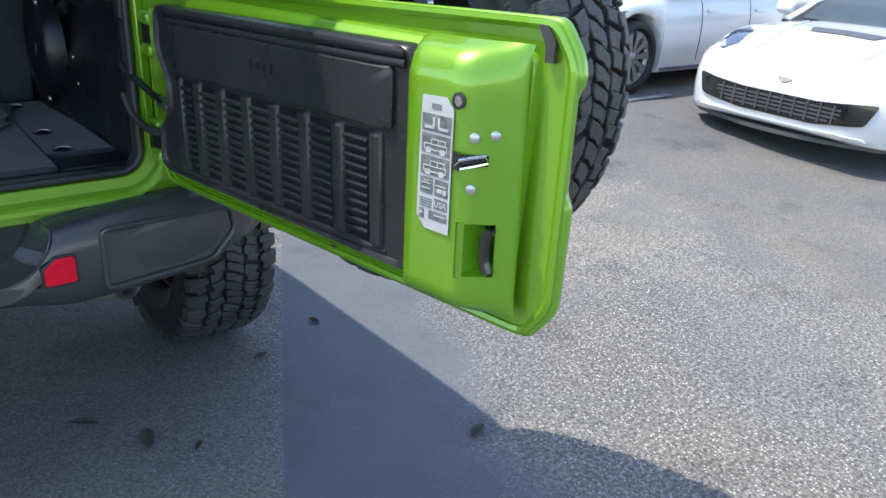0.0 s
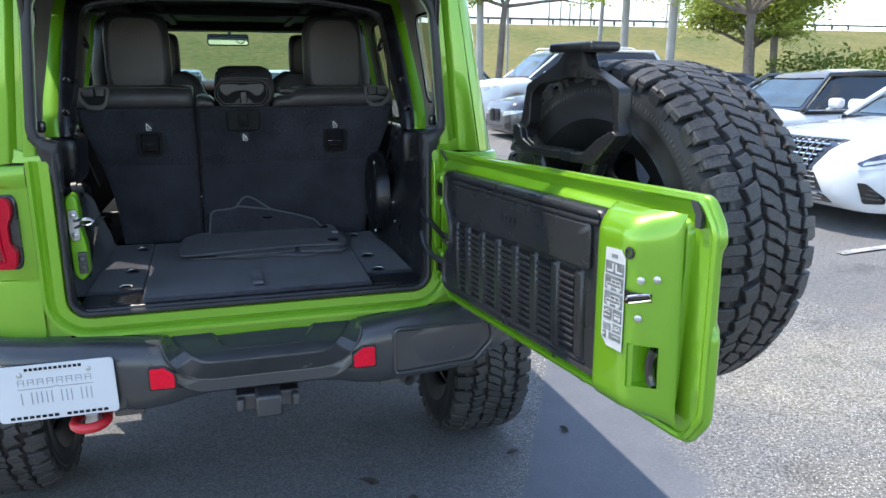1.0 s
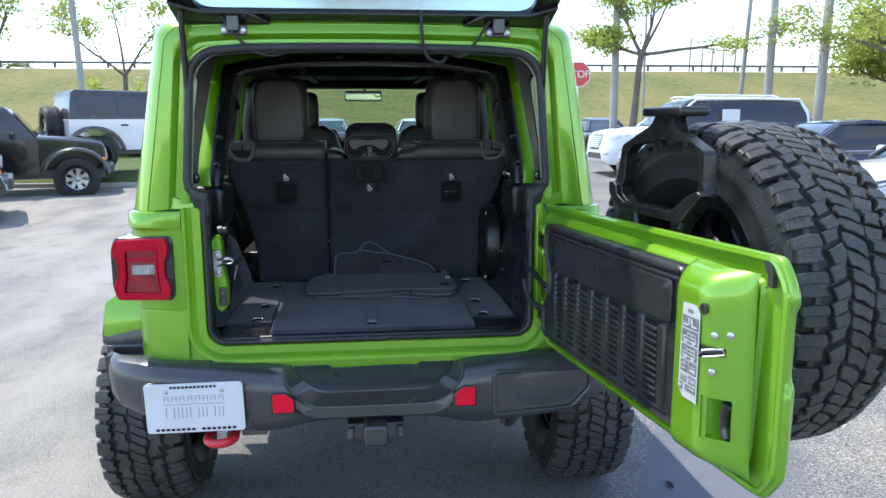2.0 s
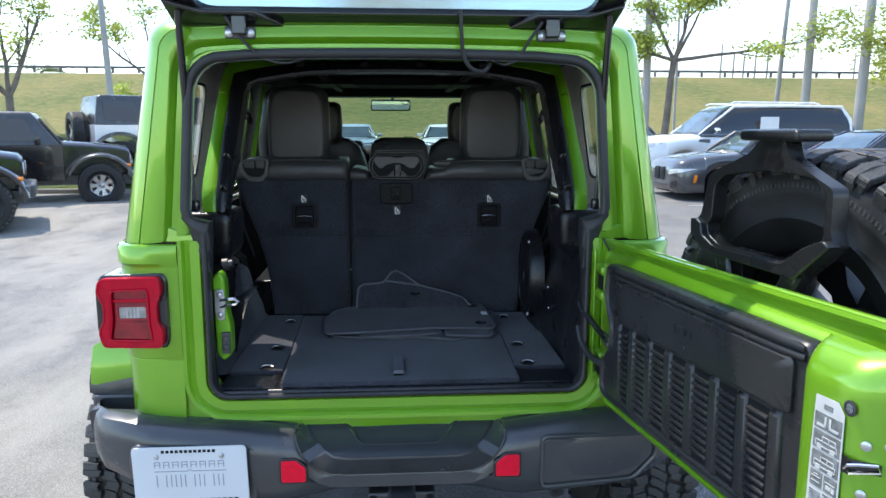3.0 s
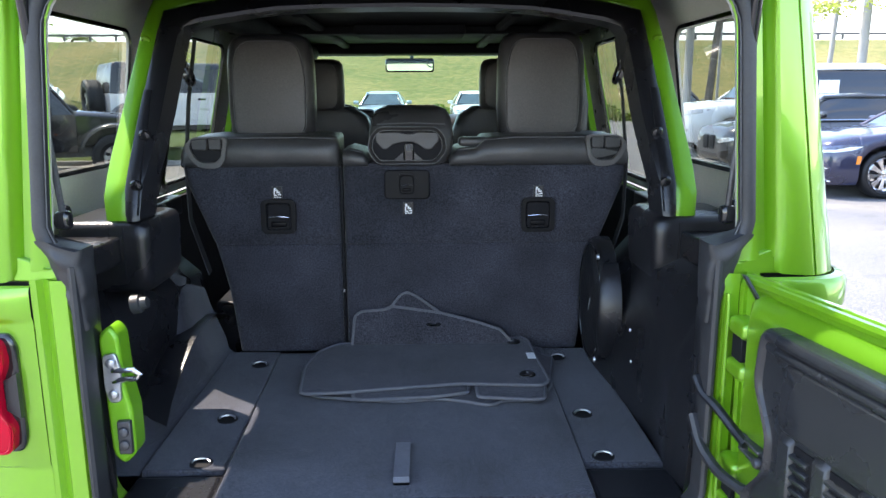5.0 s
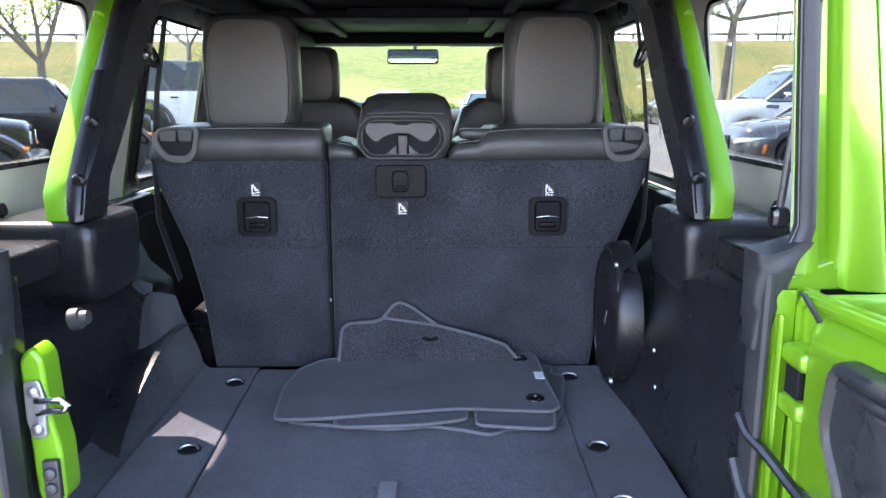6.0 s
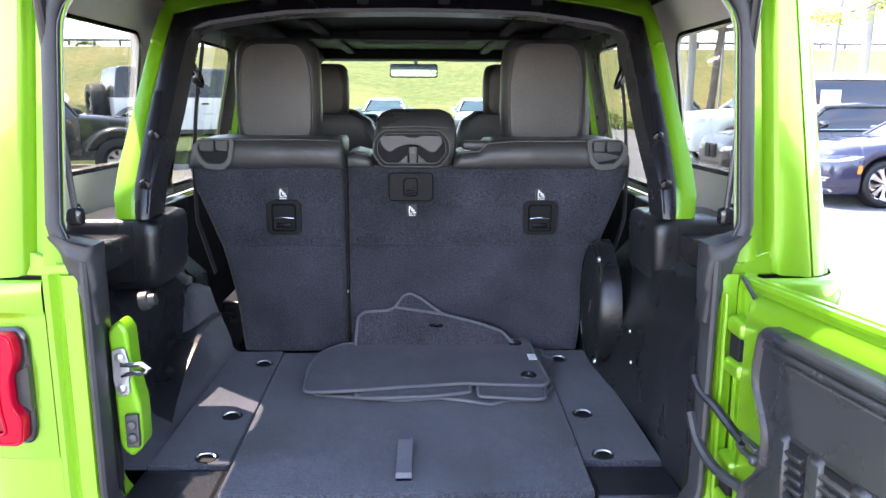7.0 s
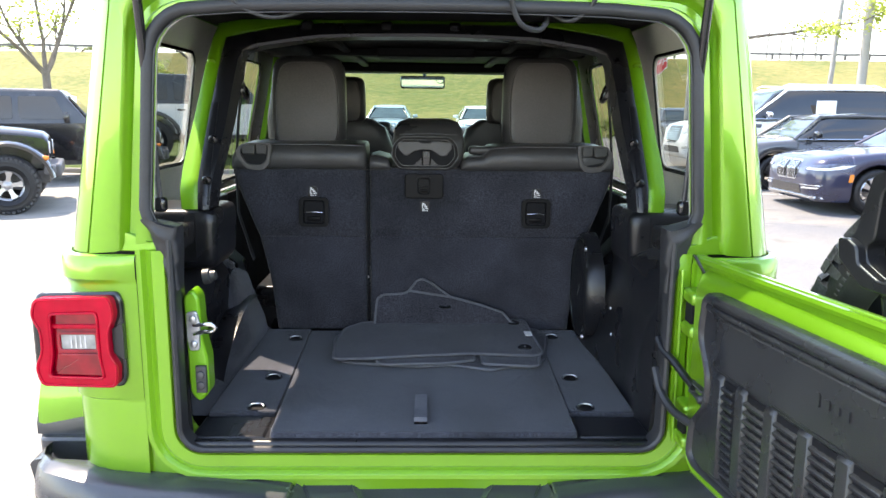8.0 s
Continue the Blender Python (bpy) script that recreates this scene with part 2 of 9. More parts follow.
def soft_box(bm, cx, cy, cz, sx, sy, sz, r=0.03, m=None, n=3, puff=0.0):
    """A cushion-like box: rounded in plan and at its rims."""
    before = set(bm.verts)
    loops = []
    steps = [(0, 1)] + [(math.sin(radians(90 * k / n)), math.cos(radians(90 * k / n))) for k in range(1, n + 1)]
    prof = [(r * (1 - s), -sz / 2 + r - r * c) for s, c in steps] + [(r * (1 - s), sz / 2 - r + r * c) for s, c in reversed(steps)]
    for inset, h in prof:
        f = puff * (1 - (2 * h / sz) ** 2)
        loops.append([(cx + x, cy + y, cz + h) for x, y in rrect(0, 0, sx - 2 * inset + 2 * f, sy - 2 * inset + 2 * f, max(0.004, min(r, sx / 2.1, sy / 2.1) - 0 * inset))])
    loft(bm, loops)
    if m is not None:
        bmesh.ops.transform(bm, matrix=m, verts=[v for v in bm.verts if v not in before])
    return bm


def ring(bm, outer, inner, lift, depth=None):
    """A flat panel between two loops round the same middle; lift turns (a, b) into a place, depth gives it thickness."""
    c = sum((Vector(p) for p in inner), Vector((0, 0))) / len(inner)
    def hit(poly, ang):
        d, best = Vector((math.cos(ang), math.sin(ang))), None
        for i in range(len(poly)):
            a, b = Vector(poly[i - 1]) - c, Vector(poly[i]) - c
            e = b - a
            den = d.x * e.y - d.y * e.x
            if abs(den) < 1e-9:
                continue
            t, s = (a.x * e.y - a.y * e.x) / den, (a.x * d.y - a.y * d.x) / den
            if t > 0 and -1e-6 <= s <= 1 + 1e-6 and (best is None or t > best):
                best = t
        return c + d * (best or 0)
    angs = sorted({round(math.atan2(p[1] - c.y, p[0] - c.x), 4) for p in list(outer) + list(inner)})
    o, i = [hit(outer, a) for a in angs], [hit(inner, a) for a in angs]
    loops = [[lift(*p, 0) for p in o], [lift(*p, 0) for p in i]]
    if depth:
        loops += [[lift(*p, depth) for p in i], [lift(*p, depth) for p in o], loops[0]]
    return loft(bm, loops, True, False)


def text(name, body, size, mat, parent, m, depth=0.0005, label=""):
    c = bpy.data.curves.new(name, "FONT")
    c.body, c.size, c.extrude, c.align_x, c.align_y = body, size, depth, "CENTER", "CENTER"
    c.materials.append(mat)
    ob = link(name, c, parent, label)
    ob.matrix_local = m
    return ob


# ---- the green off-road vehicle: y = 0 lies just ahead of its rear face, x = 0 is its middle
suv = thing("suv", "lime green off-road suv with rear door and glass open", "suv")


def arch(hb, ht, zb, zt, r, y, crown=0.012):
    """An arch from the lower left over the top to the lower right."""
    pts = []
    for k in range(8):
        t = k / 8
        pts.append((-(hb + (ht - hb) * t), zb + (zt - r - zb) * t))
    for k in range(7):
        a = radians(180 - 90 * k / 6)
        pts.append((-ht + r + r * math.cos(a), zt - r + r * math.sin(a)))
    for k in range(1, 6):
        x = (-ht + r) * (1 - k / 6)
        pts.append((x, zt + crown * (1 - (x / ht) ** 2)))
    half = [(x, y, z) for x, z in pts]
    return half + [(0, y, zt + crown)] + [(-x, y, z) for x, y, z in reversed(half)]


# rear panels of the tub, with the flange round the loading opening
def opening_path(hw, zt, zb, r, y=0.0, n=6):
    p = [(-hw, y, zt), (-hw, y, (zt + zb) / 2)]
    p += [(-hw + r - r * math.cos(radians(90 * k / n)), y, zb + r - r * math.sin(radians(90 * k / n))) for k in range(n + 1)]
    q = [(-x, y, z) for x, y, z in reversed(p)]
    return p + [(0, y, zb)] + q


bm = B()
sweep(bm, opening_path(0.556, 1.335, 0.868, 0.06), [(0, -0.02), (0, 0.074), (0.006, 0.083), (0.032, 0.084), (0.042, 0.071), (0.050, 0.068), (0.058, 0.077), (0.068, 0.078)], (0, -1, 0), False)
part("opening_flange", bm, GREEN, suv)
for s in (-1, 1):
    bm = B()
    plan = [(0.6225, -0.0782), (0.66, -0.0785), (0.705, -0.078), (0.742, -0.070), (0.765, -0.057), (0.783, -0.036), (0.795, -0.008), (0.801, 0.04), (0.803, 0.20)]
    rows = []
    for z, d in ((0.792, -0.014), (0.803, -0.003), (0.825, 0), (0.985, 0.001), (0.993, 0.0), (0.999, 0.006), (1.10, 0.007), (1.258, 0.007), (1.266, 0.008), (1.272, 0.013), (1.314, 0.013), (1.323, 0.008), (1.326, -0.002)):
        rows.append([(s * (x + d * min(1, max(0, (x - 0.6) / 0.1))), y - d * (1 if x > 0.63 else 0.3), z) for x, y in plan])
    loft(bm, rows, False)
    part("rear_corner_panel", bm, GREEN, suv)
bm = B()
for s in (-1, 1):
    box(bm, *sorted((s * 0.560, s * 0.63)), -0.0655, -0.05, 0.79, 0.93)
box(bm, -0.74, 0.74, -0.068, -0.05, 0.70, 0.80)
part("rear_sill_panel", bm, GREEN, suv)

# tub sides with the wheel arches
def arc(cy, cz, r, a0, a1, n=14):
    return [(cy + r * math.cos(radians(a0 + (a1 - a0) * k / n)), cz + r * math.sin(radians(a0 + (a1 - a0) * k / n))) for k in range(n + 1)]


WHEEL_Y, AXLE_F, WHEEL_R, WHEEL_X = 0.64, 3.65, 0.435, 0.905
side = [(0.05, 1.325), (0.05, 0.80), (0.18, 0.80)] + arc(WHEEL_Y, 0.50, 0.52, 140, 25) + [(1.32, 0.62), (2.98, 0.62), (2.98, 1.24), (2.4, 1.325)]
for s in (-1, 1):
    bm = B()
    prism(bm, [(s * 0.798, y, z) for y, z in side], (-s * 0.02, 0, 0))
    part("body_side", bm, GREEN, suv, bevel=0.004)
    for y0, y1 in ((1.12, 1.92), (1.96, 2.82)):
        bm = B()
        prism(bm, [(s * 0.801, y, z) for y, z in rounded([(y0, 1.318), (y0 + (0.16 if y0 < 1.5 else 0), 0.70), (y1, 0.70), (y1, 1.318)], 0.05)], (s * 0.008, 0, 0))
        d = part("door", bm, GREEN, suv, bevel=0.004)
        bm = B()
        soft_box(bm, s * 0.822, y0 + 0.13, 1.20, 0.03, 0.16, 0.035, 0.01)
        part("door_handle", bm, BUMPER, d)
    # wheel-arch flare: green crown over a black lip
    bm = B()
    path = [(s * 0.80, y, z) for y, z in [(0.08, 0.90), (0.11, 0.97)] + arc(WHEEL_Y, 0.46, 0.60, 122, 52, 10) + [(1.24, 0.95), (1.30, 0.80)]]
    loft(bm, [[(s * 0.79, y, z - 0.005), (s * 0.79, y, z + 0.045), (s * 0.90, y, z + 0.04), (s * 0.950, y, z + 0.01), (s * 0.952, y, z - 0.03), (s * 0.94, y, z - 0.035)] for _, y, z in path])
    part("fender_flare", bm, GREEN, suv)
    bm = B()
    loft(bm, [[(s * 0.79, y, z - 0.06), (s * 0.79, y, z - 0.006), (s * 0.94, y, z - 0.036), (s * 0.957, y, z - 0.032), (s * 0.957, y, z - 0.06), (s * 0.93, y, z - 0.068)] for _, y, z in path])
    part("flare_lip", bm, BUMPER, suv)
    bm = B()
    loft(bm, [[(s * x, y, z) for x, y in rounded([(0.79, 0.055), (w, 0.055), (w + 0.012, 0.10), (w + 0.012, 0.15), (0.79, 0.15)], 0.018)] for z, w in ((0.64, 0.90), (0.72, 0.925), (0.80, 0.940), (0.838, 0.942))])
    part("flare_end", bm, BUMPER, suv, bevel=0.006)
    # inner arch
    bm = B()
    loft(bm, [[(s * 0.55, y, z), (s * 0.80, y, z)] for y, z in [(0.30, 0.5)] + arc(WHEEL_Y, 0.50, 0.54, 160, 0)], False)
    part("wheel_housing", bm, TRIM, suv)

# hardtop: rear frame, roof, sides with a quarter window
bm = B()
loft(bm, [arch(0.592, 0.562, 1.350, 1.832, 0.10, -0.056), arch(0.600, 0.570, 1.348, 1.838, 0.10, -0.062), arch(0.628, 0.590, 1.346, 1.856, 0.10, -0.062),
          arch(0.634, 0.596, 1.342, 1.860, 0.095, -0.044), arch(0.648, 0.606, 1.338, 1.868, 0.09, -0.044), arch(0.660, 0.614, 1.333, 1.878, 0.085, -0.066), arch(0.668, 0.620, 1.330, 1.884, 0.08, -0.071),
          arch(0.722, 0.640, 1.326, 1.908, 0.07, -0.068), arch(0.727, 0.645, 1.326, 1.911, 0.07, -0.066), arch(0.7285, 0.6465, 1.326, 1.912, 0.07, -0.060), arch(0.731, 0.649, 1.326, 1.914, 0.07, -0.060), arch(0.7325, 0.650, 1.326, 1.915, 0.07, -0.064),
          arch(0.752, 0.664, 1.326, 1.922, 0.07, -0.055), arch(0.773, 0.680, 1.326, 1.931, 0.07, -0.036), arch(0.788, 0.692, 1.326, 1.939, 0.07, -0.010), arch(0.797, 0.699, 1.326, 1.944, 0.07, 0.03), arch(0.800, 0.702, 1.326, 1.947, 0.07, 0.10)], False)
part("hardtop_rear_frame", bm, GREEN, suv)
bm = B()
loft(bm, [arch(0.590, 0.560, 1.352, 1.830, 0.10, -0.054), arch(0.618, 0.580, 1.350, 1.848, 0.10, -0.042), arch(0.68, 0.622, 1.348, 1.874, 0.09, -0.026), arch(0.745, 0.655, 1.346, 1.900, 0.07, 0.03), arch(0.764, 0.668, 1.346, 1.906, 0.07, 0.11)], False)
part("hardtop_liner", bm, LINER, suv, "pale grey moulded inside of the hardtop")
for s in (-1, 1):
    bm = B()
    prism(bm, [(s * x, -0.066 + 0.012 * (x > 0.6) - 0.002, z) for x, z in rounded([(0.560, 1.329), (0.724, 1.329), (0.700, 1.368), (0.652, 1.372), (0.60, 1.352), (0.560, 1.352)], 0.01)], (0, 0.06, 0))
    part("belt_rail", bm, GREEN, suv, bevel=0.004)


def flank(s, y, z, inset=0.0):
    return (s * (0.815 - (z - 1.33) * 0.208 - inset), y, z)


WINDOWS = [(0.130, 0.665, 1.465, 1.804), (1.06, 1.56, 1.36, 1.825), (2.02, 2.62, 1.36, 1.825)]
FRAMES = [(0.095, 0.99, 1.326, 1.90), (1.00, 1.95, 1.326, 1.90), (1.952, 2.78, 1.326, 1.90)]
for s in (-1, 1):
    for k, ((a, b, c, d), (e, f, g, h)) in enumerate(zip(WINDOWS, FRAMES)):
        def shape(grow, back, r, ahead=0.0):
            """The window's outline, grown by a margin; the rearmost one widens a little downwards."""
            slope = -0.060 if k == 0 else 0.0
            return rounded([(back - grow, c - grow), (b - slope + grow * 1.1 + ahead, c - grow), (b + grow * 1.1 + ahead, d + grow), (back - grow, d + grow)], r, 5)
        hole = shape(0.0, a, 0.05)
        rim = [(e, g), (f, g), (f, h), (e, h)]
        bm = B()
        wide = shape(0.025, a, 0.06, 0.03 if k == 0 else 0.0)
        ring(bm, rim, wide, lambda y, z, q: flank(s, y, z, q), 0.010)
        part("hardtop_side" if k == 0 else "window_frame", bm, GREEN, suv)
        bm = B()
        back = a - 0.019 if k == 0 else a
        hole2 = shape(-0.005, back, 0.05)
        ring(bm, [(e + 0.004, g + 0.004), (f - 0.004, g + 0.004), (f - 0.004, h), (e + 0.004, h)], hole2, lambda y, z, q: flank(s, y, z, 0.012 + q), 0.006)
        part("window_liner", bm, LINER if k == 0 else TRIM, suv)
        bm = B()
        bm.faces.new([bm.verts.new(flank(s, y, z, 0.006)) for y, z in wide])
        pane_ob = part("side_window", bm, QUARTER, suv)
        pane_ob.visible_shadow = False
        bm = B()
        sweep(bm, [flank(s, y, z, 0.018) for y, z in hole], [(-0.007, 0), (-0.007, 0.004), (0.003, 0.004), (0.003, 0)], (-s, 0, 0.18), True, True)
        part("window_gasket", bm, GLOSSY, suv)
# door frames and the pillar between the doors
for s in (-1, 1):
    for y, w, mat in ((1.63, 0.020, GREEN_SATIN), (1.70, 0.045, TRIM), (1.79, 0.018, GREEN_SATIN), (1.86, 0.05, TRIM)):
        bm = B()
        loft(bm, [[flank(s, y + a, z, 0.050 + b) for a, b in ((-w, 0.0), (-w * 0.7, 0.022), (w * 0.7, 0.022), (w, 0.0))] for z in (1.30, 1.40, 1.60, 1.86)])
        part("door_frame" if mat is GREEN_SATIN else "pillar_lining", bm, mat, suv)
bm = B()
def roof_row(y, k, dz=0.0):
    return [(-0.702 * k, y, 1.893 - dz), (-0.700 * k, y, 1.915 - dz), (-0.675 * k, y, 1.940 - dz), (-0.60 * k, y, 1.951 - dz), (-0.3, y, 1.958 - dz), (0, y, 1.960 - dz), (0.3, y, 1.958 - dz), (0.60 * k, y, 1.951 - dz), (0.675 * k, y, 1.940 - dz), (0.700 * k, y, 1.915 - dz), (0.702 * k, y, 1.893 - dz)]
loft(bm, [roof_row(0.09, 1), roof_row(0.5, 1, -0.008), roof_row(1.4, 1, -0.012), roof_row(2.3, 0.99, -0.004), roof_row(2.62, 0.98, 0.02)], False)
part("roof", bm, GREEN, suv)
bm = B()
box(bm, -0.67, 0.67, -0.02, 0.99, 1.900, 1.912)
part("headliner", bm, ROOFBLACK, suv)
bm = B()
box(bm, -0.67, 0.67, 0.992, 2.60, 1.893, 1.909)
part("roof_lining", bm, ROOFBLACK, suv, bevel=0.008)
for nm, dims in (("dome_console", (-0.20, 0.20, 1.42, 1.64, 1.855, 1.893)), ("roof_rib", (-0.35, -0.31, 1.0, 2.6, 1.872, 1.892)), ("roof_rib", (0.31, 0.35, 1.0, 2.6, 1.872, 1.892)), ("roof_bar", (-0.66, 0.66, 1.48, 1.56, 1.862, 1.892)), ("header_rail", (-0.66, 0.66, 2.44, 2.60, 1.845, 1.892))):
    bm = B()
    box(bm, *dims)
    part(nm, bm, ROOFBLACK, suv, bevel=0.008)

# front of the vehicle: windscreen, scuttle, bonnet, wings, grille
bm = B()
frame_o = [(-0.70, 0), (0.70, 0), (0.66, 1), (-0.66, 1)]
frame_i = rounded([(-0.63, 0.10), (0.63, 0.10), (0.60, 0.90), (-0.60, 0.90)], 0.06)
ring(bm, frame_o, frame_i, lambda x, t, q: (x, 2.93 - 0.36 * t - q, 1.34 + 0.60 * t), 0.05)
part("windscreen_frame", bm, GREEN, suv, bevel=0.006)
bm = B()
bm.faces.new([bm.verts.new((x, 2.91 - 0.36 * t, 1.34 + 0.60 * t)) for x, t in frame_i])
glass = part("windscreen", bm, CLEARPANE, suv)
glass.visible_shadow = False
bm = B()
loft(bm, [[(-w, y, zb), (-w, y, zt - 0.05), (-w + 0.05, y, zt), (0, y, zt + 0.03), (w - 0.05, y, zt), (w, y, zt - 0.05), (w, y, zb)] for y, w, zb, zt in ((2.90, 0.70, 0.75, 1.33), (3.3, 0.66, 0.75, 1.30), (3.9, 0.60, 0.75, 1.24), (4.18, 0.585, 0.72, 1.19), (4.24, 0.575, 0.72, 1.12))], True)
part("bonnet", bm, GREEN, suv, bevel=0.01)
for s in (-1, 1):
    bm = B()
    path = [(y, z) for y, z in arc(AXLE_F, 0.50, 0.54, 168, 10, 12)]
    loft(bm, [[(s * 0.58, y, z), (s * 0.58, y, z + 0.06), (s * 0.88, y, z + 0.05), (s * 0.92, y, z + 0.01), (s * 0.92, y, z - 0.03)] for y, z in path])
    part("front_wing", bm, BUMPER, suv)
bm = B()
for k in range(7):
    box(bm, -0.30 + k * 0.1 - 0.02, -0.30 + k * 0.1 + 0.02, 4.242, 4.25, 0.85, 1.08)
part("grille", bm, GLOSSY, suv, bevel=0.004)
for s in (-1, 1):
    bm = B()
    lathe(bm, [(0.02, 0.02), (0.09, 0.015), (0.10, 0)], 20, Matrix.Translation((s * 0.46, 4.245, 1.0)) @ Matrix.Rotation(radians(-90), 4, "X"))
    part("headlamp", bm, CLEARLENS, suv)
bm = B()
box(bm, -0.85, 0.85, 4.28, 4.46, 0.58, 0.74)
box(bm, -0.45, 0.45, 4.0, 4.3, 0.55, 0.72)
part("front_bumper", bm, BUMPER, suv, bevel=0.03)
bm = B()
for s in (-1, 1):
    box(bm, *sorted((s * 0.38, s * 0.47)), -0.04, 4.3, 0.52, 0.66)
box(bm, -0.78, 0.78, 0.04, 2.95, 0.70, 0.76)
tube(bm, [(-0.80, WHEEL_Y, WHEEL_R), (0.80, WHEEL_Y, WHEEL_R)], 0.045, 12)
tube(bm, [(-0.80, AXLE_F, WHEEL_R), (0.80, AXLE_F, WHEEL_R)], 0.045, 12)
soft_box(bm, 0.0, WHEEL_Y, WHEEL_R, 0.28, 0.30, 0.26, 0.10)
soft_box(bm, 0.28, 0.32, 0.60, 0.30, 0.36, 0.16, 0.06)
part("chassis", bm, STEEL, suv, bevel=0.008)

# rear bumper
def bumper_row(x, zt, zb, yf):
    return [(x, -0.045, zt - 0.005), (x, yf + 0.055, zt), (x, yf + 0.022, zt - 0.012), (x, yf + 0.004, zt - 0.04), (x, yf, zt - 0.07), (x, yf + 0.002, zb + 0.06), (x, yf + 0.012, zb + 0.022), (x, yf + 0.04, zb), (x, -0.02, zb + 0.01)]


bm = B()
rows = [(0, 0.690, 0.598, -0.153), (0.165, 0.690, 0.598, -0.153), (0.205, 0.694, 0.596, -0.157), (0.24, 0.712, 0.594, -0.167), (0.264, 0.736, 0.592, -0.177), (0.284, 0.768, 0.590, -0.184), (0.304, 0.791, 0.588, -0.187), (0.36, 0.797, 0.582, -0.188), (0.42, 0.803, 0.585, -0.184), (0.60, 0.816, 0.594, -0.176), (0.70, 0.826, 0.607, -0.165), (0.78, 0.836, 0.640, -0.145), (0.850, 0.840, 0.664, -0.122), (0.885, 0.840, 0.690, -0.085), (0.904, 0.836, 0.71, -0.04), (0.912, 0.826, 0.72, 0.04)]
full = [bumper_row(-x, *r) for x, *r in reversed(rows[1:])] + [bumper_row(x, *r) for x, *r in rows]
loft(bm, full)
bumper = part("rear_bumper", bm, BUMPER, suv, "grained black plastic rear bumper")
bm = B()
def both(half):
    """A line given on one side of the middle, carried over to the other."""
    return [(-x, y, z) for x, y, z in half] + [(x, y, z) for x, y, z in reversed(half)]


low = both([(0.302, -0.160, 0.786), (0.295, -0.178, 0.765), (0.284, -0.180, 0.738), (0.264, -0.172, 0.706), (0.240, -0.162, 0.681), (0.208, -0.153, 0.663), (0.165, -0.149, 0.656)])
rim = both([(0.289, -0.040, 0.789), (0.262, -0.094, 0.771), (0.238, -0.138, 0.756), (0.216, -0.170, 0.745), (0.192, -0.193, 0.738), (0.158, -0.203, 0.734), (0.12, -0.204, 0.734)])
lip = both([(0.176, -0.042, 0.789), (0.157, -0.086, 0.774), (0.140, -0.115, 0.764), (0.125, -0.139, 0.756), (0.109, -0.151, 0.752), (0.09, -0.155, 0.751), (0.06, -0.155, 0.751)])
floor_line = [(x * 0.90, y + 0.010 * min(1.0, (-0.03 - y) / 0.06), z - 0.002 - 0.011 * min(1.0, (-0.042 - y) / 0.07)) for x, y, z in lip]
loft(bm, [[(x * 0.97, y + 0.05, z) for x, y, z in low], low, [(x * 1.004, y - 0.002, z - 0.004) for x, y, z in rim], [(x * 0.995, y + 0.002, z + 0.0005) for x, y, z in rim], lip, floor_line], False, False)
bm.faces.new([bm.verts.new(p) for p in floor_line])
bmesh.ops.remove_doubles(bm, verts=bm.verts, dist=1e-4)
bmesh.ops.recalc_face_normals(bm, faces=bm.faces)
pad_ob = part("step_pad", bm, BUMPER, bumper, bevel=0.003, angle=30)
bm = B()
tube(bm, low, 0.0028, 6)
tube(bm, rim, 0.0022, 6)
tube(bm, lip, 0.0018, 6)
part("pad_edge", bm, BUMPER, pad_ob)
bm = B()
prism(bm, [(x, -0.186, z) for x, z in rounded([(0.405, 0.768), (0.74, 0.762), (0.75, 0.70), (0.68, 0.632), (0.405, 0.622)], 0.02)], (0, 0.03, 0))
bmesh.ops.rotate(bm, cent=(0.405, -0.186, 0.7), matrix=Matrix.Rotation(radians(4.5), 3, "Z"), verts=bm.verts)
part("bumper_insert", bm, BUMPER, bumper, bevel=0.008)
bm = B()
loop = [(x, -0.184, z) for x, z in rounded([(0.405, 0.772), (0.745, 0.766), (0.755, 0.70), (0.685, 0.628), (0.405, 0.618)], 0.02)]
tube(bm, loop + [loop[0]], 0.007, 8)
bmesh.ops.rotate(bm, cent=(0.405, -0.186, 0.7), matrix=Matrix.Rotation(radians(4.5), 3, "Z"), verts=bm.verts)
part("insert_rim", bm, BUMPER, bumper)
bm = B()
prism(bm, [(x, -0.182, z) for x, z in rounded([(-0.405, 0.768), (-0.76, 0.768), (-0.77, 0.70), (-0.70, 0.60), (-0.405, 0.60)], 0.02)], (0, 0.03, 0))
bmesh.ops.rotate(bm, cent=(-0.405, -0.186, 0.7), matrix=Matrix.Rotation(radians(-3), 3, "Z"), verts=bm.verts)
part("plate_recess", bm, BUMPER, bumper, bevel=0.008)
for s in (-1, 1):
    shape = [(s * 0.270, 0.662), (s * 0.338, 0.662), (s * 0.338, 0.726), (s * 0.298, 0.726), (s * 0.270, 0.702)]
    bm = B()
    prism(bm, [(x, -0.1945, z) for x, z in rounded([(0.304 * s + (x - 0.304 * s) * 1.16, 0.694 + (z - 0.694) * 1.16) for x, z in shape], 0.008)], (0, 0.02, 0))
    part("reflector_surround", bm, GLOSSY, bumper, bevel=0.002)
    bm = B()
    prism(bm, [(x, -0.1985, z) for x, z in rounded(shape, 0.007)], (0, 0.01, 0))
    part("reflector", bm, REFLECTOR, bumper, "red plastic reflector", bevel=0.002)
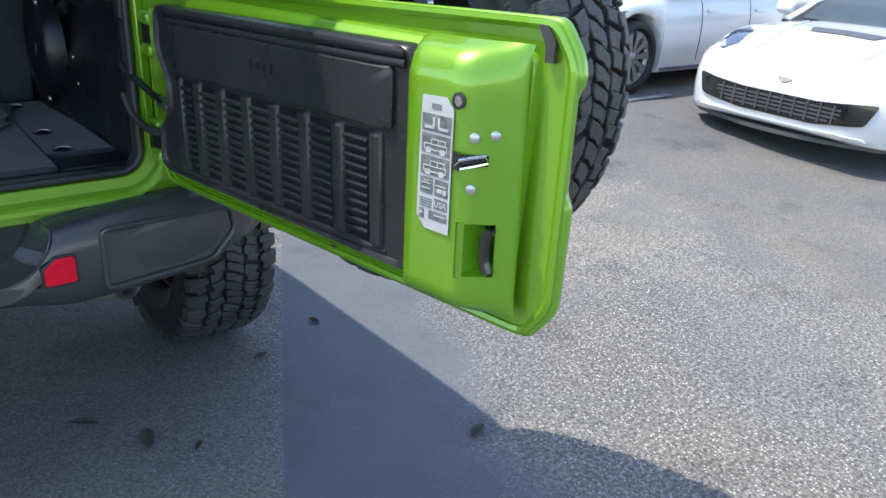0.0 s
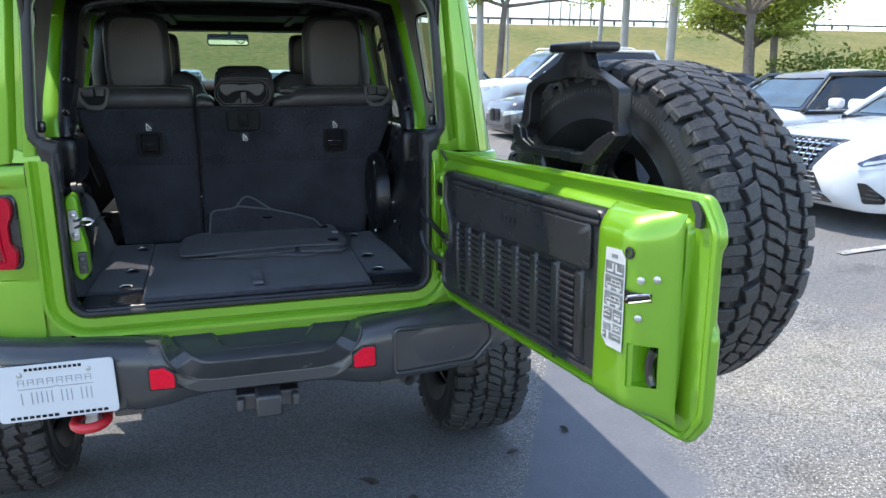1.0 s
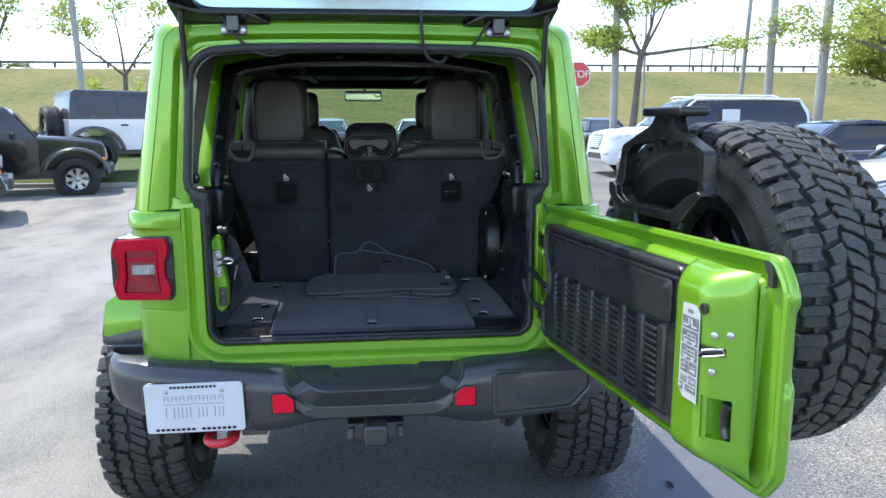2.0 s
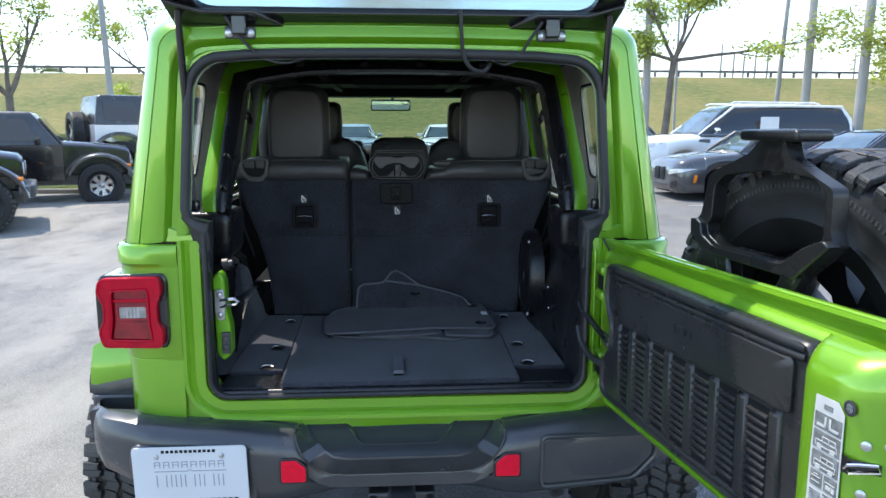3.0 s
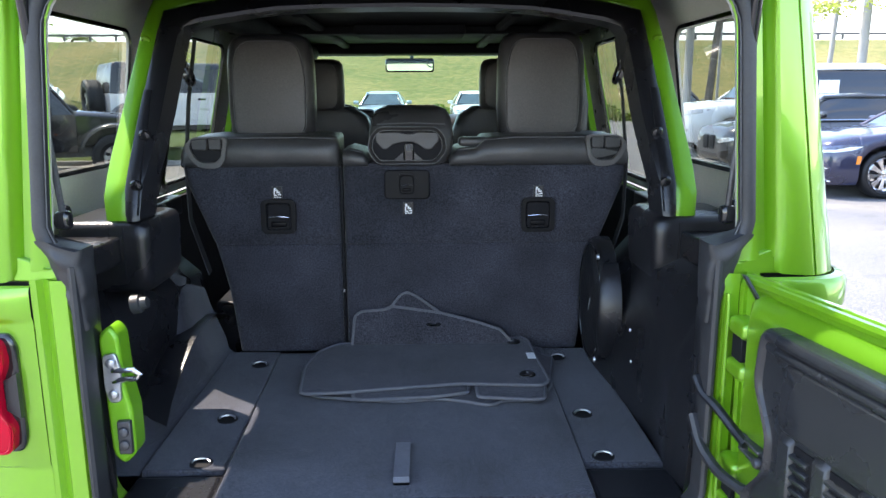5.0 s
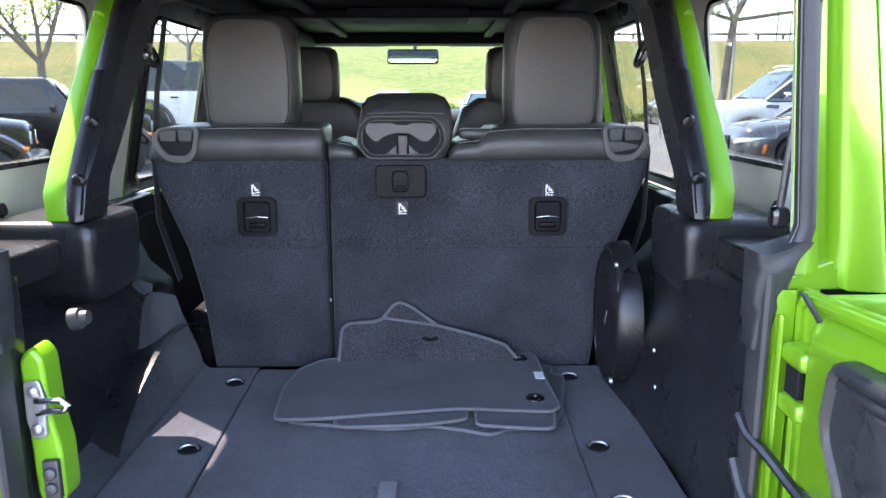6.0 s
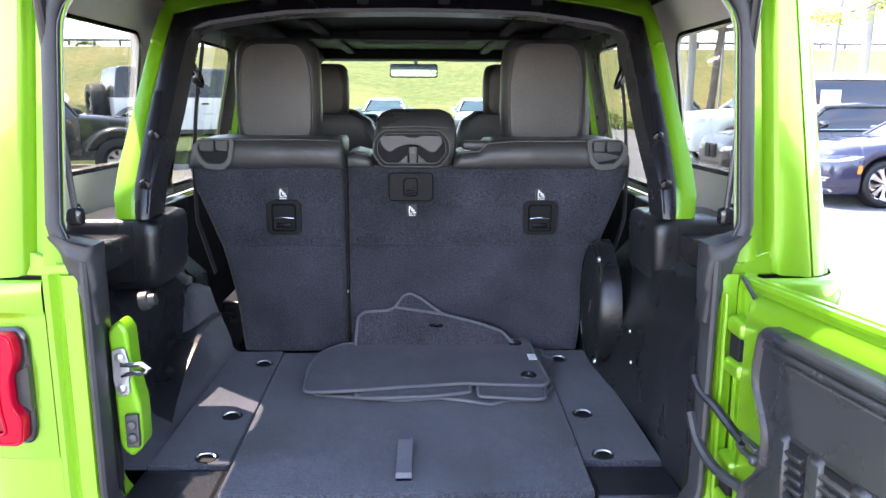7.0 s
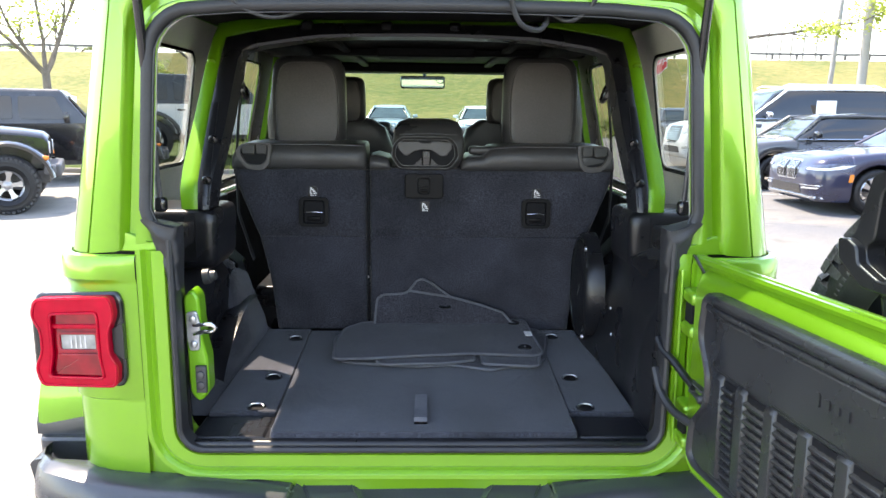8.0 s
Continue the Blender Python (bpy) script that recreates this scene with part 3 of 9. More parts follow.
# number plate with a dealer's card
tilt = Matrix.Translation((-0.588, -0.196, 0.692)) @ Matrix.Rotation(radians(-1.5), 4, "Y") @ Matrix.Rotation(radians(-3), 4, "Z")
bm = B()
prism(bm, [(x, 0, z) for x, z in rrect(0, 0, 0.318, 0.168, 0.012)], (0, 0.006, 0))
plate = part("number_plate", bm, PLATEWHITE, bumper, "white card dealer plate with grey print", bevel=0.0015, m=tilt)


def bar(name, x0, x1, z0, z1, mat, parent, m, y=-0.0012):
    b = B()
    box(b, x0, x1, y, 0.0005, z0, z1)
    return part(name, b, mat, parent, m=m)


for k in range(8):
    x = -0.098 + k * 0.0252
    for x0, x1, z0, z1 in ((0, 0.0022, 0.024, 0.042), (0.0148, 0.017, 0.024, 0.042), (0.0022, 0.0148, 0.0402, 0.042), (0.0022, 0.0148, 0.032, 0.0336)):
        bar("printed_bar", x + x0, x + x1, z0, z1, INK, plate, tilt)
    bar("printed_bar", -0.094 + k * 0.0262, -0.094 + k * 0.0262 + 0.0026, -0.032, 0.003, INK, plate, tilt)
    if k in (1, 2, 4, 6):
        bar("printed_bar", -0.094 + k * 0.0262 + 0.0136, -0.094 + k * 0.0262 + 0.0160, -0.032, 0.003, INK, plate, tilt)
bar("printed_line", -0.100, -0.006, 0.0125, 0.0145, INK, plate, tilt)
bar("printed_line", 0.006, 0.100, 0.0125, 0.0145, INK, plate, tilt)
bar("printed_line", -0.006, 0.006, 0.0155, 0.0175, INK, plate, tilt)
for k in range(12):
    bar("printed_bar", -0.076 + k * 0.0128, -0.076 + k * 0.0128 + 0.0085, 0.0675, 0.0755, INKBLACK, plate, tilt)
for k in range(16):
    if k != 8:
        bar("printed_bar", -0.130 + k * 0.0165, -0.130 + k * 0.0165 + 0.0115, -0.0765, -0.0685, INKBLACK, plate, tilt)
for x in (-0.09, 0.09):
    bm = B()
    lathe(bm, [(0.001, 0.004), (0.006, 0.003), (0.008, 0)], 12, tilt @ Matrix.Translation((x, -0.001, 0.057)) @ Matrix.Rotation(radians(90), 4, "X"))
    part("plate_screw", bm, ZINC, plate)
# tow hook, hitch, tail pipe
bm = B()
pts = [(-0.515 + 0.045 * math.cos(radians(a)), -0.16 - 0.055 * math.sin(radians(a)), 0.572) for a in range(-30, 211, 20)]
tube(bm, [(-0.476, -0.06, 0.565)] + pts + [(-0.554, -0.06, 0.565)], 0.015, 10)
part("tow_hook", bm, REDPAINT, suv, "red painted steel tow hook")
bm = B()
box(bm, -0.535, -0.495, -0.15, 0.0, 0.545, 0.59)
part("hook_bracket", bm, ZINC, suv, bevel=0.006)
bm = B()
box(bm, -0.040, 0.040, -0.20, 0.15, 0.530, 0.600)
hitch = part("hitch_cover", bm, BUMPER, suv, "square black plastic hitch cover", bevel=0.008)
bm = B()
box(bm, -0.10, 0.10, -0.12, 0.05, 0.527, 0.58)
for x in (-0.085, 0.085):
    box(bm, x - 0.012, x + 0.012, -0.15, -0.02, 0.535, 0.575)
part("hitch_receiver", bm, STEEL, suv, bevel=0.006)
bm = B()
pipe = Matrix.Translation((0.495, -0.06, 0.545)) @ Matrix.Rotation(radians(-68), 4, "X") @ Matrix.Rotation(radians(-24), 4, "Y")
lathe(bm, [(0.001, 0.10), (0.031, 0.10), (0.031, 0.004), (0.033, 0.0), (0.036, 0.003), (0.036, 0.34)], 20, pipe)
part("tail_pipe", bm, STEEL, suv, "dull steel tail pipe")
# spring hangers and links under the floor
bm = B()
for x in (-0.46, 0.46):
    tube(bm, [(x, 0.18, 0.72), (x * 1.05, 0.62, 0.40)], 0.03, 10)
    tube(bm, [(x * 1.2, 0.45, 0.75), (x * 1.25, 0.68, 0.36)], 0.035, 10)
tube(bm, [(-0.5, 0.40, 0.60), (0.5, 0.62, 0.50)], 0.018, 8)
part("rear_suspension", bm, STEEL, suv)

# tail lamps
for s in (-1, 1):
    def lampish(poly, y0, y1):
        b = B()
        return prism(b, [(s * (x - 0.012), y0, z) for x, z in poly], (0, y1 - y0, 0))
    lamp = part("tail_lamp", lampish(rounded([(0.862, 1.200), (0.862, 1.080), (0.846, 1.034), (0.672, 1.030), (0.664, 1.055), (0.664, 1.225), (0.674, 1.247), (0.848, 1.242)], 0.014), -0.096, 0.02), GLOSSY, suv, "red tail lamp in a black housing", bevel=0.006)
    outer = rounded([(0.854, 1.196), (0.836, 1.165), (0.836, 1.115), (0.852, 1.085), (0.842, 1.040), (0.678, 1.036), (0.672, 1.085), (0.688, 1.110), (0.688, 1.165), (0.674, 1.195), (0.680, 1.241), (0.844, 1.236)], 0.016)
    inner = rounded([(0.812, 1.170), (0.812, 1.110), (0.822, 1.062), (0.704, 1.058), (0.712, 1.110), (0.712, 1.170), (0.712, 1.205), (0.812, 1.202)], 0.012)
    b = B()
    ring(b, outer, inner, lambda x, z, q: (s * (x - 0.012), -0.116 + q, z), 0.03)
    part("lens_rim", b, REDLENS, lamp, bevel=0.005)
    part("lens", lampish(inner, -0.106, -0.09), REDLENS_DEEP, lamp, bevel=0.003)
    part("lens_bar", lampish([(0.815, 1.168), (0.705, 1.168), (0.708, 1.178), (0.812, 1.178)], -0.1115, -0.10), REDLENS, lamp, bevel=0.002)
    part("lens_facet", lampish([(0.818, 1.064), (0.706, 1.060), (0.714, 1.112), (0.806, 1.112), (0.76, 1.10)], -0.1105, -0.10), REDLENS_DEEP, lamp, bevel=0.002)
    b = B()
    ring(b, rrect(0.757, 1.139, 0.088, 0.044, 0.007), rrect(0.757, 1.139, 0.074, 0.033, 0.004), lambda x, z, q: (s * (x - 0.012), -0.1135 + q, z), 0.014)
    part("reverse_frame", b, REDLENS_DEEP, lamp, bevel=0.002)
    reverse = part("reverse_lens", lampish(rrect(0.757, 1.139, 0.076, 0.035, 0.004), -0.1095, -0.10), REVERSE, lamp, "smoky clear reversing lens", bevel=0.002)
    for q in range(4):
        part("lens_flute", lampish(rrect(0.742 + 0.010 * q, 1.139, 0.0035, 0.029, 0.001), -0.1112, -0.1085), CLEARLENS, reverse)
    b = B()
    tube(b, [(s * (x - 0.012), -0.1165, z) for x, z in inner + inner[:1]], 0.0028, 6)
    tube(b, [(s * (0.757 + (x - 0.757) * 0.955 - 0.012), -0.1172, 1.139 + (z - 1.139) * 0.965) for x, z in outer + outer[:1]], 0.0022, 6)
    part("lens_bead", b, REDLENS, lamp)
    # black insert in the waist of the lamp's inner and outer edge
    for x0, x1 in ((0.664, 0.6865), (0.8385, 0.849)):
        part("waist_insert", lampish(rounded([(x0, 1.178), (x0, 1.095), (x1 if x0 < 0.7 else x0, 1.112), (x1, 1.105), (x1, 1.172), (x1 if x0 < 0.7 else x0, 1.165)], 0.003), -0.102, -0.09), GATE_TRIM, lamp, bevel=0.003)

# rubber seals round the openings
bm = B()
U = opening_path(0.549, 1.36, 0.875, 0.055, -0.075)
sweep(bm, U, [(-0.008, -0.03), (-0.0095, 0.008), (-0.008, 0.015), (-0.003, 0.019), (0.002, 0.018), (0.0055, 0.012), (0.006, 0)], (0, -1, 0))
part("door_seal", bm, SEAL, suv, "black rubber weatherstrip")
bm = B()
gl = arch(0.598, 0.574, 1.425, 1.840, 0.10, -0.06)
foot = [(-0.553, -0.06, 1.352), (-0.560, -0.06, 1.362), (-0.575, -0.06, 1.375), (-0.592, -0.06, 1.398)]
sweep(bm, foot + gl + [(-x, y, z) for x, y, z in reversed(foot)], [(-0.013, 0), (-0.0145, 0.009), (-0.011, 0.018), (-0.004, 0.022), (0.004, 0.022), (0.0105, 0.017), (0.013, 0.009), (0.012, 0)], (0, -1, 0))
part("glass_seal", bm, SEAL, suv, "black rubber weatherstrip")
bm = B()
lip = arch(0.585, 0.561, 1.425, 1.825, 0.095, -0.075)
foot = [(-0.548, -0.075, 1.365), (-0.575, -0.075, 1.398)]
tube(bm, foot + lip + [(-x, y, z) for x, y, z in reversed(foot)], 0.0012, 6)
part("seal_lip", bm, STEEL, suv)
for s in (-1, 1):
    bm = B()
    rows = []
    for k in range(34):
        t = k / 33
        z = 1.245 + 0.150 * t
        fold = 0.0026 * math.sin(t * 13 + 0.6) + 0.0012 * math.sin(t * 27 + 1.2)
        cx, w, d = 0.549 + 0.020 * t * t, 0.013 + 0.026 * t ** 1.5, 0.020 + 0.012 * t
        poly = rounded([(cx - w - fold, -0.058 - d), (cx + w * 0.2, -0.062 - d + fold * 1.5), (cx + w + fold, -0.056 - d * 0.8), (cx + w, -0.03), (cx - w, -0.03)], 0.010, 3)
        rows.append([(s * x, y, z + 0.010 * math.sin((x - cx) * 60) * t) for x, y in poly])
    loft(bm, rows)
    part("seal_boot", bm, SEAL, suv, "folded black rubber seal boot", angle=70)


# ---- wheels
def tyre_mesh(name, r, w, bead, rough_tread=True, lugs=38):
    bm = B()
    k = w / 2
    d = 0.012 if rough_tread else 0.0
    prof = [(bead, -k * 0.66), (bead + 0.012, -k * 0.80), (bead + (r - bead) * 0.30, -k * 0.955), (bead + (r - bead) * 0.32, -k * 0.985), (bead + (r - bead) * 0.35, -k * 0.965), (bead + (r - bead) * 0.55, -k * 0.99), (bead + (r - bead) * 0.60, -k * 1.0), (bead + (r - bead) * 0.63, -k * 0.985), (r - 0.05, -k * 0.97), (r - 0.022 - d, -k * 0.90), (r - 0.004 - d, -k * 0.70), (r - d, -k * 0.3),
            (r - d, k * 0.3), (r - 0.004 - d, k * 0.70), (r - 0.022 - d, k * 0.90), (r - 0.05, k * 0.97), (bead + (r - bead) * 0.63, k * 0.985), (bead + (r - bead) * 0.60, k * 1.0), (bead + (r - bead) * 0.55, k * 0.99), (bead + (r - bead) * 0.35, k * 0.965), (bead + (r - bead) * 0.32, k * 0.985), (bead + (r - bead) * 0.30, k * 0.955), (bead + 0.012, k * 0.80), (bead, k * 0.66)]
    n = 72
    loft(bm, [[(h, rr * math.cos(2 * math.pi * q / n), rr * math.sin(2 * math.pi * q / n)) for rr, h in prof] for q in range(n)] + [[(h, rr * math.cos(0), rr * math.sin(0)) for rr, h in prof]], False)
    bmesh.ops.remove_doubles(bm, verts=bm.verts, dist=1e-5)
    return done(bm, name, SIDEWALL, 50)


def tread_mesh(name, r, w, lugs=37):
    """All-terrain tread: interlocked zigzag blocks of uneven pitch, notched lugs that wrap over the shoulders, a ribbed band on each wall."""
    rnd = random.Random(5)
    bm = B()
    k = w / 2
    def at(th, h, rr):
        drop = 0.020 * max(0.0, (abs(h) / k - 0.62) / 0.38) ** 2
        q = rr - drop
        return (h, q * math.cos(th), q * math.sin(th))
    def block(poly, top, chamfer=0.0018):
        ma, mh = sum(p[0] for p in poly) / len(poly), sum(p[1] for p in poly) / len(poly)
        poly = [(ma + (a - ma) * 1.09 + rnd.uniform(-0.0014, 0.0014), mh + (h - mh) * 1.06 + rnd.uniform(-0.0014, 0.0014)) for a, h in poly]
        top = top - rnd.uniform(0, 0.0014)
        n, inner = len(poly), []
        ca, ch = sum(p[0] for p in poly) / n, sum(p[1] for p in poly) / n
        for a, h in poly:
            v = Vector(((ca - a) * r, ch - h))
            v = v.normalized() * chamfer * 1.5
            inner.append((a + v.x / r, h + v.y))
        foot = [(a - (ca - a) * 0.05, h - (ch - h) * 0.05) for a, h in poly]
        loft(bm, [[at(a, h, r - 0.015) for a, h in foot], [at(a, h, top - chamfer) for a, h in poly], [at(a, h, top) for a, h in inner]])
    pitch = [(0.88, 1.0, 1.13)[(i * 7 // 4 + i // 3) % 3] for i in range(lugs)]
    unit = 2 * math.pi / sum(pitch)
    start = 0.0
    for i in range(lugs):
        step = pitch[i] * unit
        t, odd = start, i % 2
        start += step
        for s in (-1, 1):
            o = t + (0.0 if s < 0 else 0.45 * unit)
            def put(poly, top=r, base=o):
                block([(base + a * step, s * h * k) for a, h in poly], top)
            # shoulder lug: two halves along a fine sipe, the outer end long and short by turns
            end = 1.0 if odd else 0.965
            put([(0.02, 0.63), (0.20, 0.595), (0.335, 0.60), (0.345, 0.72), (0.325, 0.82), (0.345, end), (0.05, end), (0.0, 0.82)])
            put([(0.36, 0.645), (0.50, 0.665), (0.70, 0.63), (0.745, 0.80), (0.71, end - 0.02), (0.365, end - 0.02), (0.345, 0.82), (0.365, 0.72)])
            # tie bar low in the gap between two lugs
            put([(0.74, 0.70), (0.98, 0.70), (0.98, 0.78), (0.74, 0.78)], r - 0.009)
            for b0, b1, q0, q1 in ((0.06, 0.36, 0.024, 0.066), (0.42, 0.70, 0.024, 0.050)) if odd else ((0.08, 0.68, 0.026, 0.052),):
                q = [(s * k * 1.005, (r - q0) * math.cos(o + a * step), (r - q0) * math.sin(o + a * step)) for a in (b0, b1)]
                e = [(s * k * 0.975, (r - q1) * math.cos(o + a * step), (r - q1) * math.sin(o + a * step)) for a in (b0 + 0.04, b1 - 0.04)]
                prism(bm, [q[0], q[1], e[1], e[0]], (-s * 0.014, 0, 0))
            # ribbed band on the wall below the lugs
            for j in range(5):
                c = o + (j + 0.2) / 5 * step
                q = [(s * k * h, rr * math.cos(c + g * step), rr * math.sin(c + g * step)) for h, rr, g in ((0.985, r - 0.070, 0.0), (0.985, r - 0.070, 0.07), (0.996, r - 0.080, 0.10), (0.996, r - 0.080, 0.03))]
                prism(bm, q, (-s * 0.006, 0, 0))
            # middle row: leaning Z-shaped blocks, each cut once
            u = o + (0.30 + 0.05 * odd) * step
            put([(0.00, 0.265), (0.22, 0.225), (0.41, 0.235), (0.47, 0.34), (0.52, 0.44), (0.34, 0.475), (0.17, 0.525), (0.10, 0.40)], r, u)
            put([(0.435, 0.235), (0.62, 0.30), (0.85, 0.29), (0.99, 0.50), (0.78, 0.515), (0.64, 0.555), (0.545, 0.44), (0.495, 0.34)], r - 0.0006, u)
        # slanting blocks down the middle
        z = (0.02 if odd else -0.02) * k
        for off in (0.0, 0.5):
            block([(t + (off + a) * step, z + h * k) for a, h in ((0.0, -0.165), (0.22, -0.18), (0.39, -0.14), (0.48, -0.01), (0.70, 0.14), (0.52, 0.175), (0.33, 0.165), (0.13, 0.01))], r)
    return done(bm, name, RUBBER, 30)


def rim_mesh(name, r, w, spokes, mat, thick=0.05, dish=0.25, double=False):
    bm = B()
    k = w / 2
    def turn(prof, n=40):
        loft(bm, [[(h, rr * math.cos(2 * math.pi * q / n), rr * math.sin(2 * math.pi * q / n)) for q in range(n)] for rr, h in prof], True, False)
    turn([(r, -k * 0.72), (r - 0.012, -k * 0.68), (r - 0.03, -k * 0.3), (r - 0.035, k * 0.5), (r - 0.014, k * 0.66), (r, k * 0.72), (r + 0.004, k * 0.70), (r - 0.008, k * 0.62), (r - 0.022, k * 0.45), (r - 0.018, -k * 0.3), (r + 0.002, -k * 0.68), (r, -k * 0.72)])
    face = k * (1 - 2 * dish) if dish < 0.5 else 0
    turn([(0.001, face + 0.012), (0.035, face + 0.012), (0.045, face + 0.004), (0.075, face), (0.085, face - 0.02), (0.085, face - 0.06), (0.001, face - 0.06)], 24)
    for q in range(spokes):
        for lean in ((-0.10, 0.10) if double else (0.0,)):
            a = 2 * math.pi * q / spokes
            tw, rw = (thick * 0.45, thick * 0.5) if double else (thick * 0.55, thick * 0.8)
            def pt(rad, off, h):
                b = a + lean * rad / r
                return (h, rad * math.cos(b) - off * math.sin(b), rad * math.sin(b) + off * math.cos(b))
            loft(bm, [[pt(0.06, -tw, face + 0.004), pt(0.06, tw, face + 0.004), pt(0.06, tw, face - 0.04), pt(0.06, -tw, face - 0.04)],
                      [pt(r * 0.6, -tw * 0.8, face + 0.012), pt(r * 0.6, tw * 0.8, face + 0.012), pt(r * 0.6, tw * 0.7, face - 0.03), pt(r * 0.6, -tw * 0.7, face - 0.03)],
                      [pt(r - 0.02, -rw, face + 0.02), pt(r - 0.02, rw, face + 0.02), pt(r - 0.02, rw, face - 0.03), pt(r - 0.02, -rw, face - 0.03)]])
    for q in range(5):
        a = 2 * math.pi * (q + 0.5) / 5
        lathe(bm, [(0.008, 0), (0.010, 0.014), (0.001, 0.018)], 8, Matrix.Translation((face, 0.058 * math.cos(a), 0.058 * math.sin(a))) @ Matrix.Rotation(radians(90), 4, "Y"))
    return done(bm, name, mat, 40)


AT_TYRE, AT_TREAD = tyre_mesh("tyre", 0.435, 0.32, 0.222), tread_mesh("tread", 0.435, 0.32)
AT_RIM = rim_mesh("rim", 0.225, 0.26, 8, RIMBLACK, 0.07, 0.18)


def wheel(name, parent, m, meshes, label=""):
    """A wheel whose outer face looks along its x axis."""
    tyre, tread, rim = meshes
    e = link(name, tyre, parent, label)
    e.matrix_local = m
    if tread:
        link("tread", tread, e)
    link("rim", rim, e)
    return e


BIG = (AT_TYRE, AT_TREAD, AT_RIM)
for y in (WHEEL_Y, AXLE_F):
    wheel("wheel", suv, pose(WHEEL_X, y, WHEEL_R, 20 * y, 0, 0), BIG, "all-terrain wheel with a black alloy rim")
    wheel("wheel", suv, pose(-WHEEL_X, y, WHEEL_R, 33 * y, 0, 180), BIG, "all-terrain wheel with a black alloy rim")

# ---- the swung-out tailgate: x along it from the hinges, y outwards, z up
GATE = Matrix(((0.151, 0.9885, 0, 0.601), (-0.9885, 0.151, 0, -0.102), (0, 0, 1, 0), (0, 0, 0, 1)))
outline = rounded([(-0.035, 1.334), (-0.02, 0.90), (0.022, 0.843), (1.140, 0.843), (1.184, 0.905), (1.186, 1.080), (1.174, 1.10), (1.174, 1.245), (1.186, 1.265), (1.180, 1.300), (1.146, 1.350), (0.55, 1.342)], 0.018)
bm = B()
prism(bm, [(u, 0, z) for u, z in outline], (0, 0.02, 0))
prism(bm, [(0.58 + (u - 0.58) * 0.95, 0.02, 1.10 + (z - 1.10) * 0.92) for u, z in outline], (0, 0.03, 0))
gate = part("tailgate", bm, GREEN, suv, "lime green tailgate, swung open", bevel=0.006, m=GATE)
bm = B()
sweep(bm, [(u, 0.001, z) for u, z in rounded([(0.6 + (u - 0.6) * 0.985, 1.095 + (z - 1.095) * 0.965) for u, z in [(-0.03, 1.332), (-0.015, 0.90), (0.022, 0.846), (1.138, 0.846), (1.180, 0.908), (1.180, 1.295), (1.143, 1.348)]], 0.02)], [(-0.008, 0), (-0.007, 0.007), (0, 0.010), (0.007, 0.007), (0.008, 0)], (0, -1, 0), True, True)
part("hem", bm, GREEN, gate, m=GATE)
# raised inner panel below the trim, with the rolled top rail
bm = B()
base = rounded([(0.015, 1.312), (0.02, 0.90), (0.06, 0.868), (1.02, 0.868), (1.10, 0.90), (1.12, 1.30)], 0.03)
top = rounded([(0.045, 1.285), (0.05, 0.925), (0.08, 0.895), (1.00, 0.895), (1.06, 0.92), (1.075, 1.275)], 0.03)
loft(bm, [[(u, 0.0, z) for u, z in base], [(u, -0.012, z) for u, z in rounded([(0.02, 1.308), (0.025, 0.905), (0.063, 0.872), (1.015, 0.872), (1.095, 0.903), (1.115, 1.296)], 0.03)], [(u, -0.032, z) for u, z in top]])
part("inner_panel", bm, GREEN, gate, m=GATE)

# latch box at the free end: a rounded hump with a grip pocket in its slanting face
bm = B()
def slant(s, z, q):
    f = (z - 0.908) / 0.354
    a, b = Vector((1.050 - 0.006 * f, -0.094, z)), Vector((1.130 - 0.008 * f, -0.016, z))
    return a.lerp(b, s)
def hump(z, k, grow):
    """Plan of the hump at one height: k scales its depth, grow its width."""
    f = max(0.0, min(1.0, (z - 0.908) / 0.354))
    e1, e2 = 1.050 - 0.006 * f, 1.130 - 0.008 * f
    poly = [(0.922 - grow, -0.028), (0.928, -0.030 - 0.062 * k), (e1 - 0.012 * (1 - k), -0.030 - 0.062 * k), (e2 + grow, -0.014)]
    pts = rounded(poly, 0.026, 6)
    body = pts[4:25]
    fine = [body[0]]
    for p, q in zip(body, body[1:]):
        n = max(1, int((Vector(q) - Vector(p)).length / 0.009))
        fine += [tuple(Vector(p).lerp(Vector(q), (j + 1) / n)) for j in range(n)]
    out, total = [], [0.0]
    for p, q in zip(fine, fine[1:]):
        total.append(total[-1] + (Vector(q) - Vector(p)).length)
    for j in range(49):
        d = total[-1] * j / 48
        i = max(i for i in range(len(total)) if total[i] <= d + 1e-9)
        i = min(i, len(fine) - 2)
        w = (d - total[i]) / max(1e-9, total[i + 1] - total[i])
        out.append(tuple(Vector(fine[i]).lerp(Vector(fine[i + 1]), w)) + (z,))
    return out
levels = [(0.880, 0.10, 0.004), (0.888, 0.55, 0.003), (0.900, 0.88, 0.001), (0.914, 1.0, 0)] + [(z, 1.0, 0) for z in (0.93, 0.955, 0.975, 1.0, 1.02, 1.042, 1.08, 1.13, 1.18, 1.22, 1.245)] + [(1.258, 0.985, 0), (1.270, 0.93, 0), (1.282, 0.82, 0), (1.294, 0.64, 0.001), (1.304, 0.40, 0.002), (1.311, 0.12, 0.004)]
rows = [[bm.verts.new(p) for p in hump(*lv)] for lv in levels]
for (za, *_), (zb, *_), ra, rb in zip(levels, levels[1:], rows, rows[1:]):
    for j in range(48):
        c = (ra[j].co + rb[j + 1].co) / 2
        if 0.955 <= za and zb <= 1.0421 and c.x > 1.058 and c.x < 1.092:
            continue
        bm.faces.new((ra[j], ra[j + 1], rb[j + 1], rb[j]))
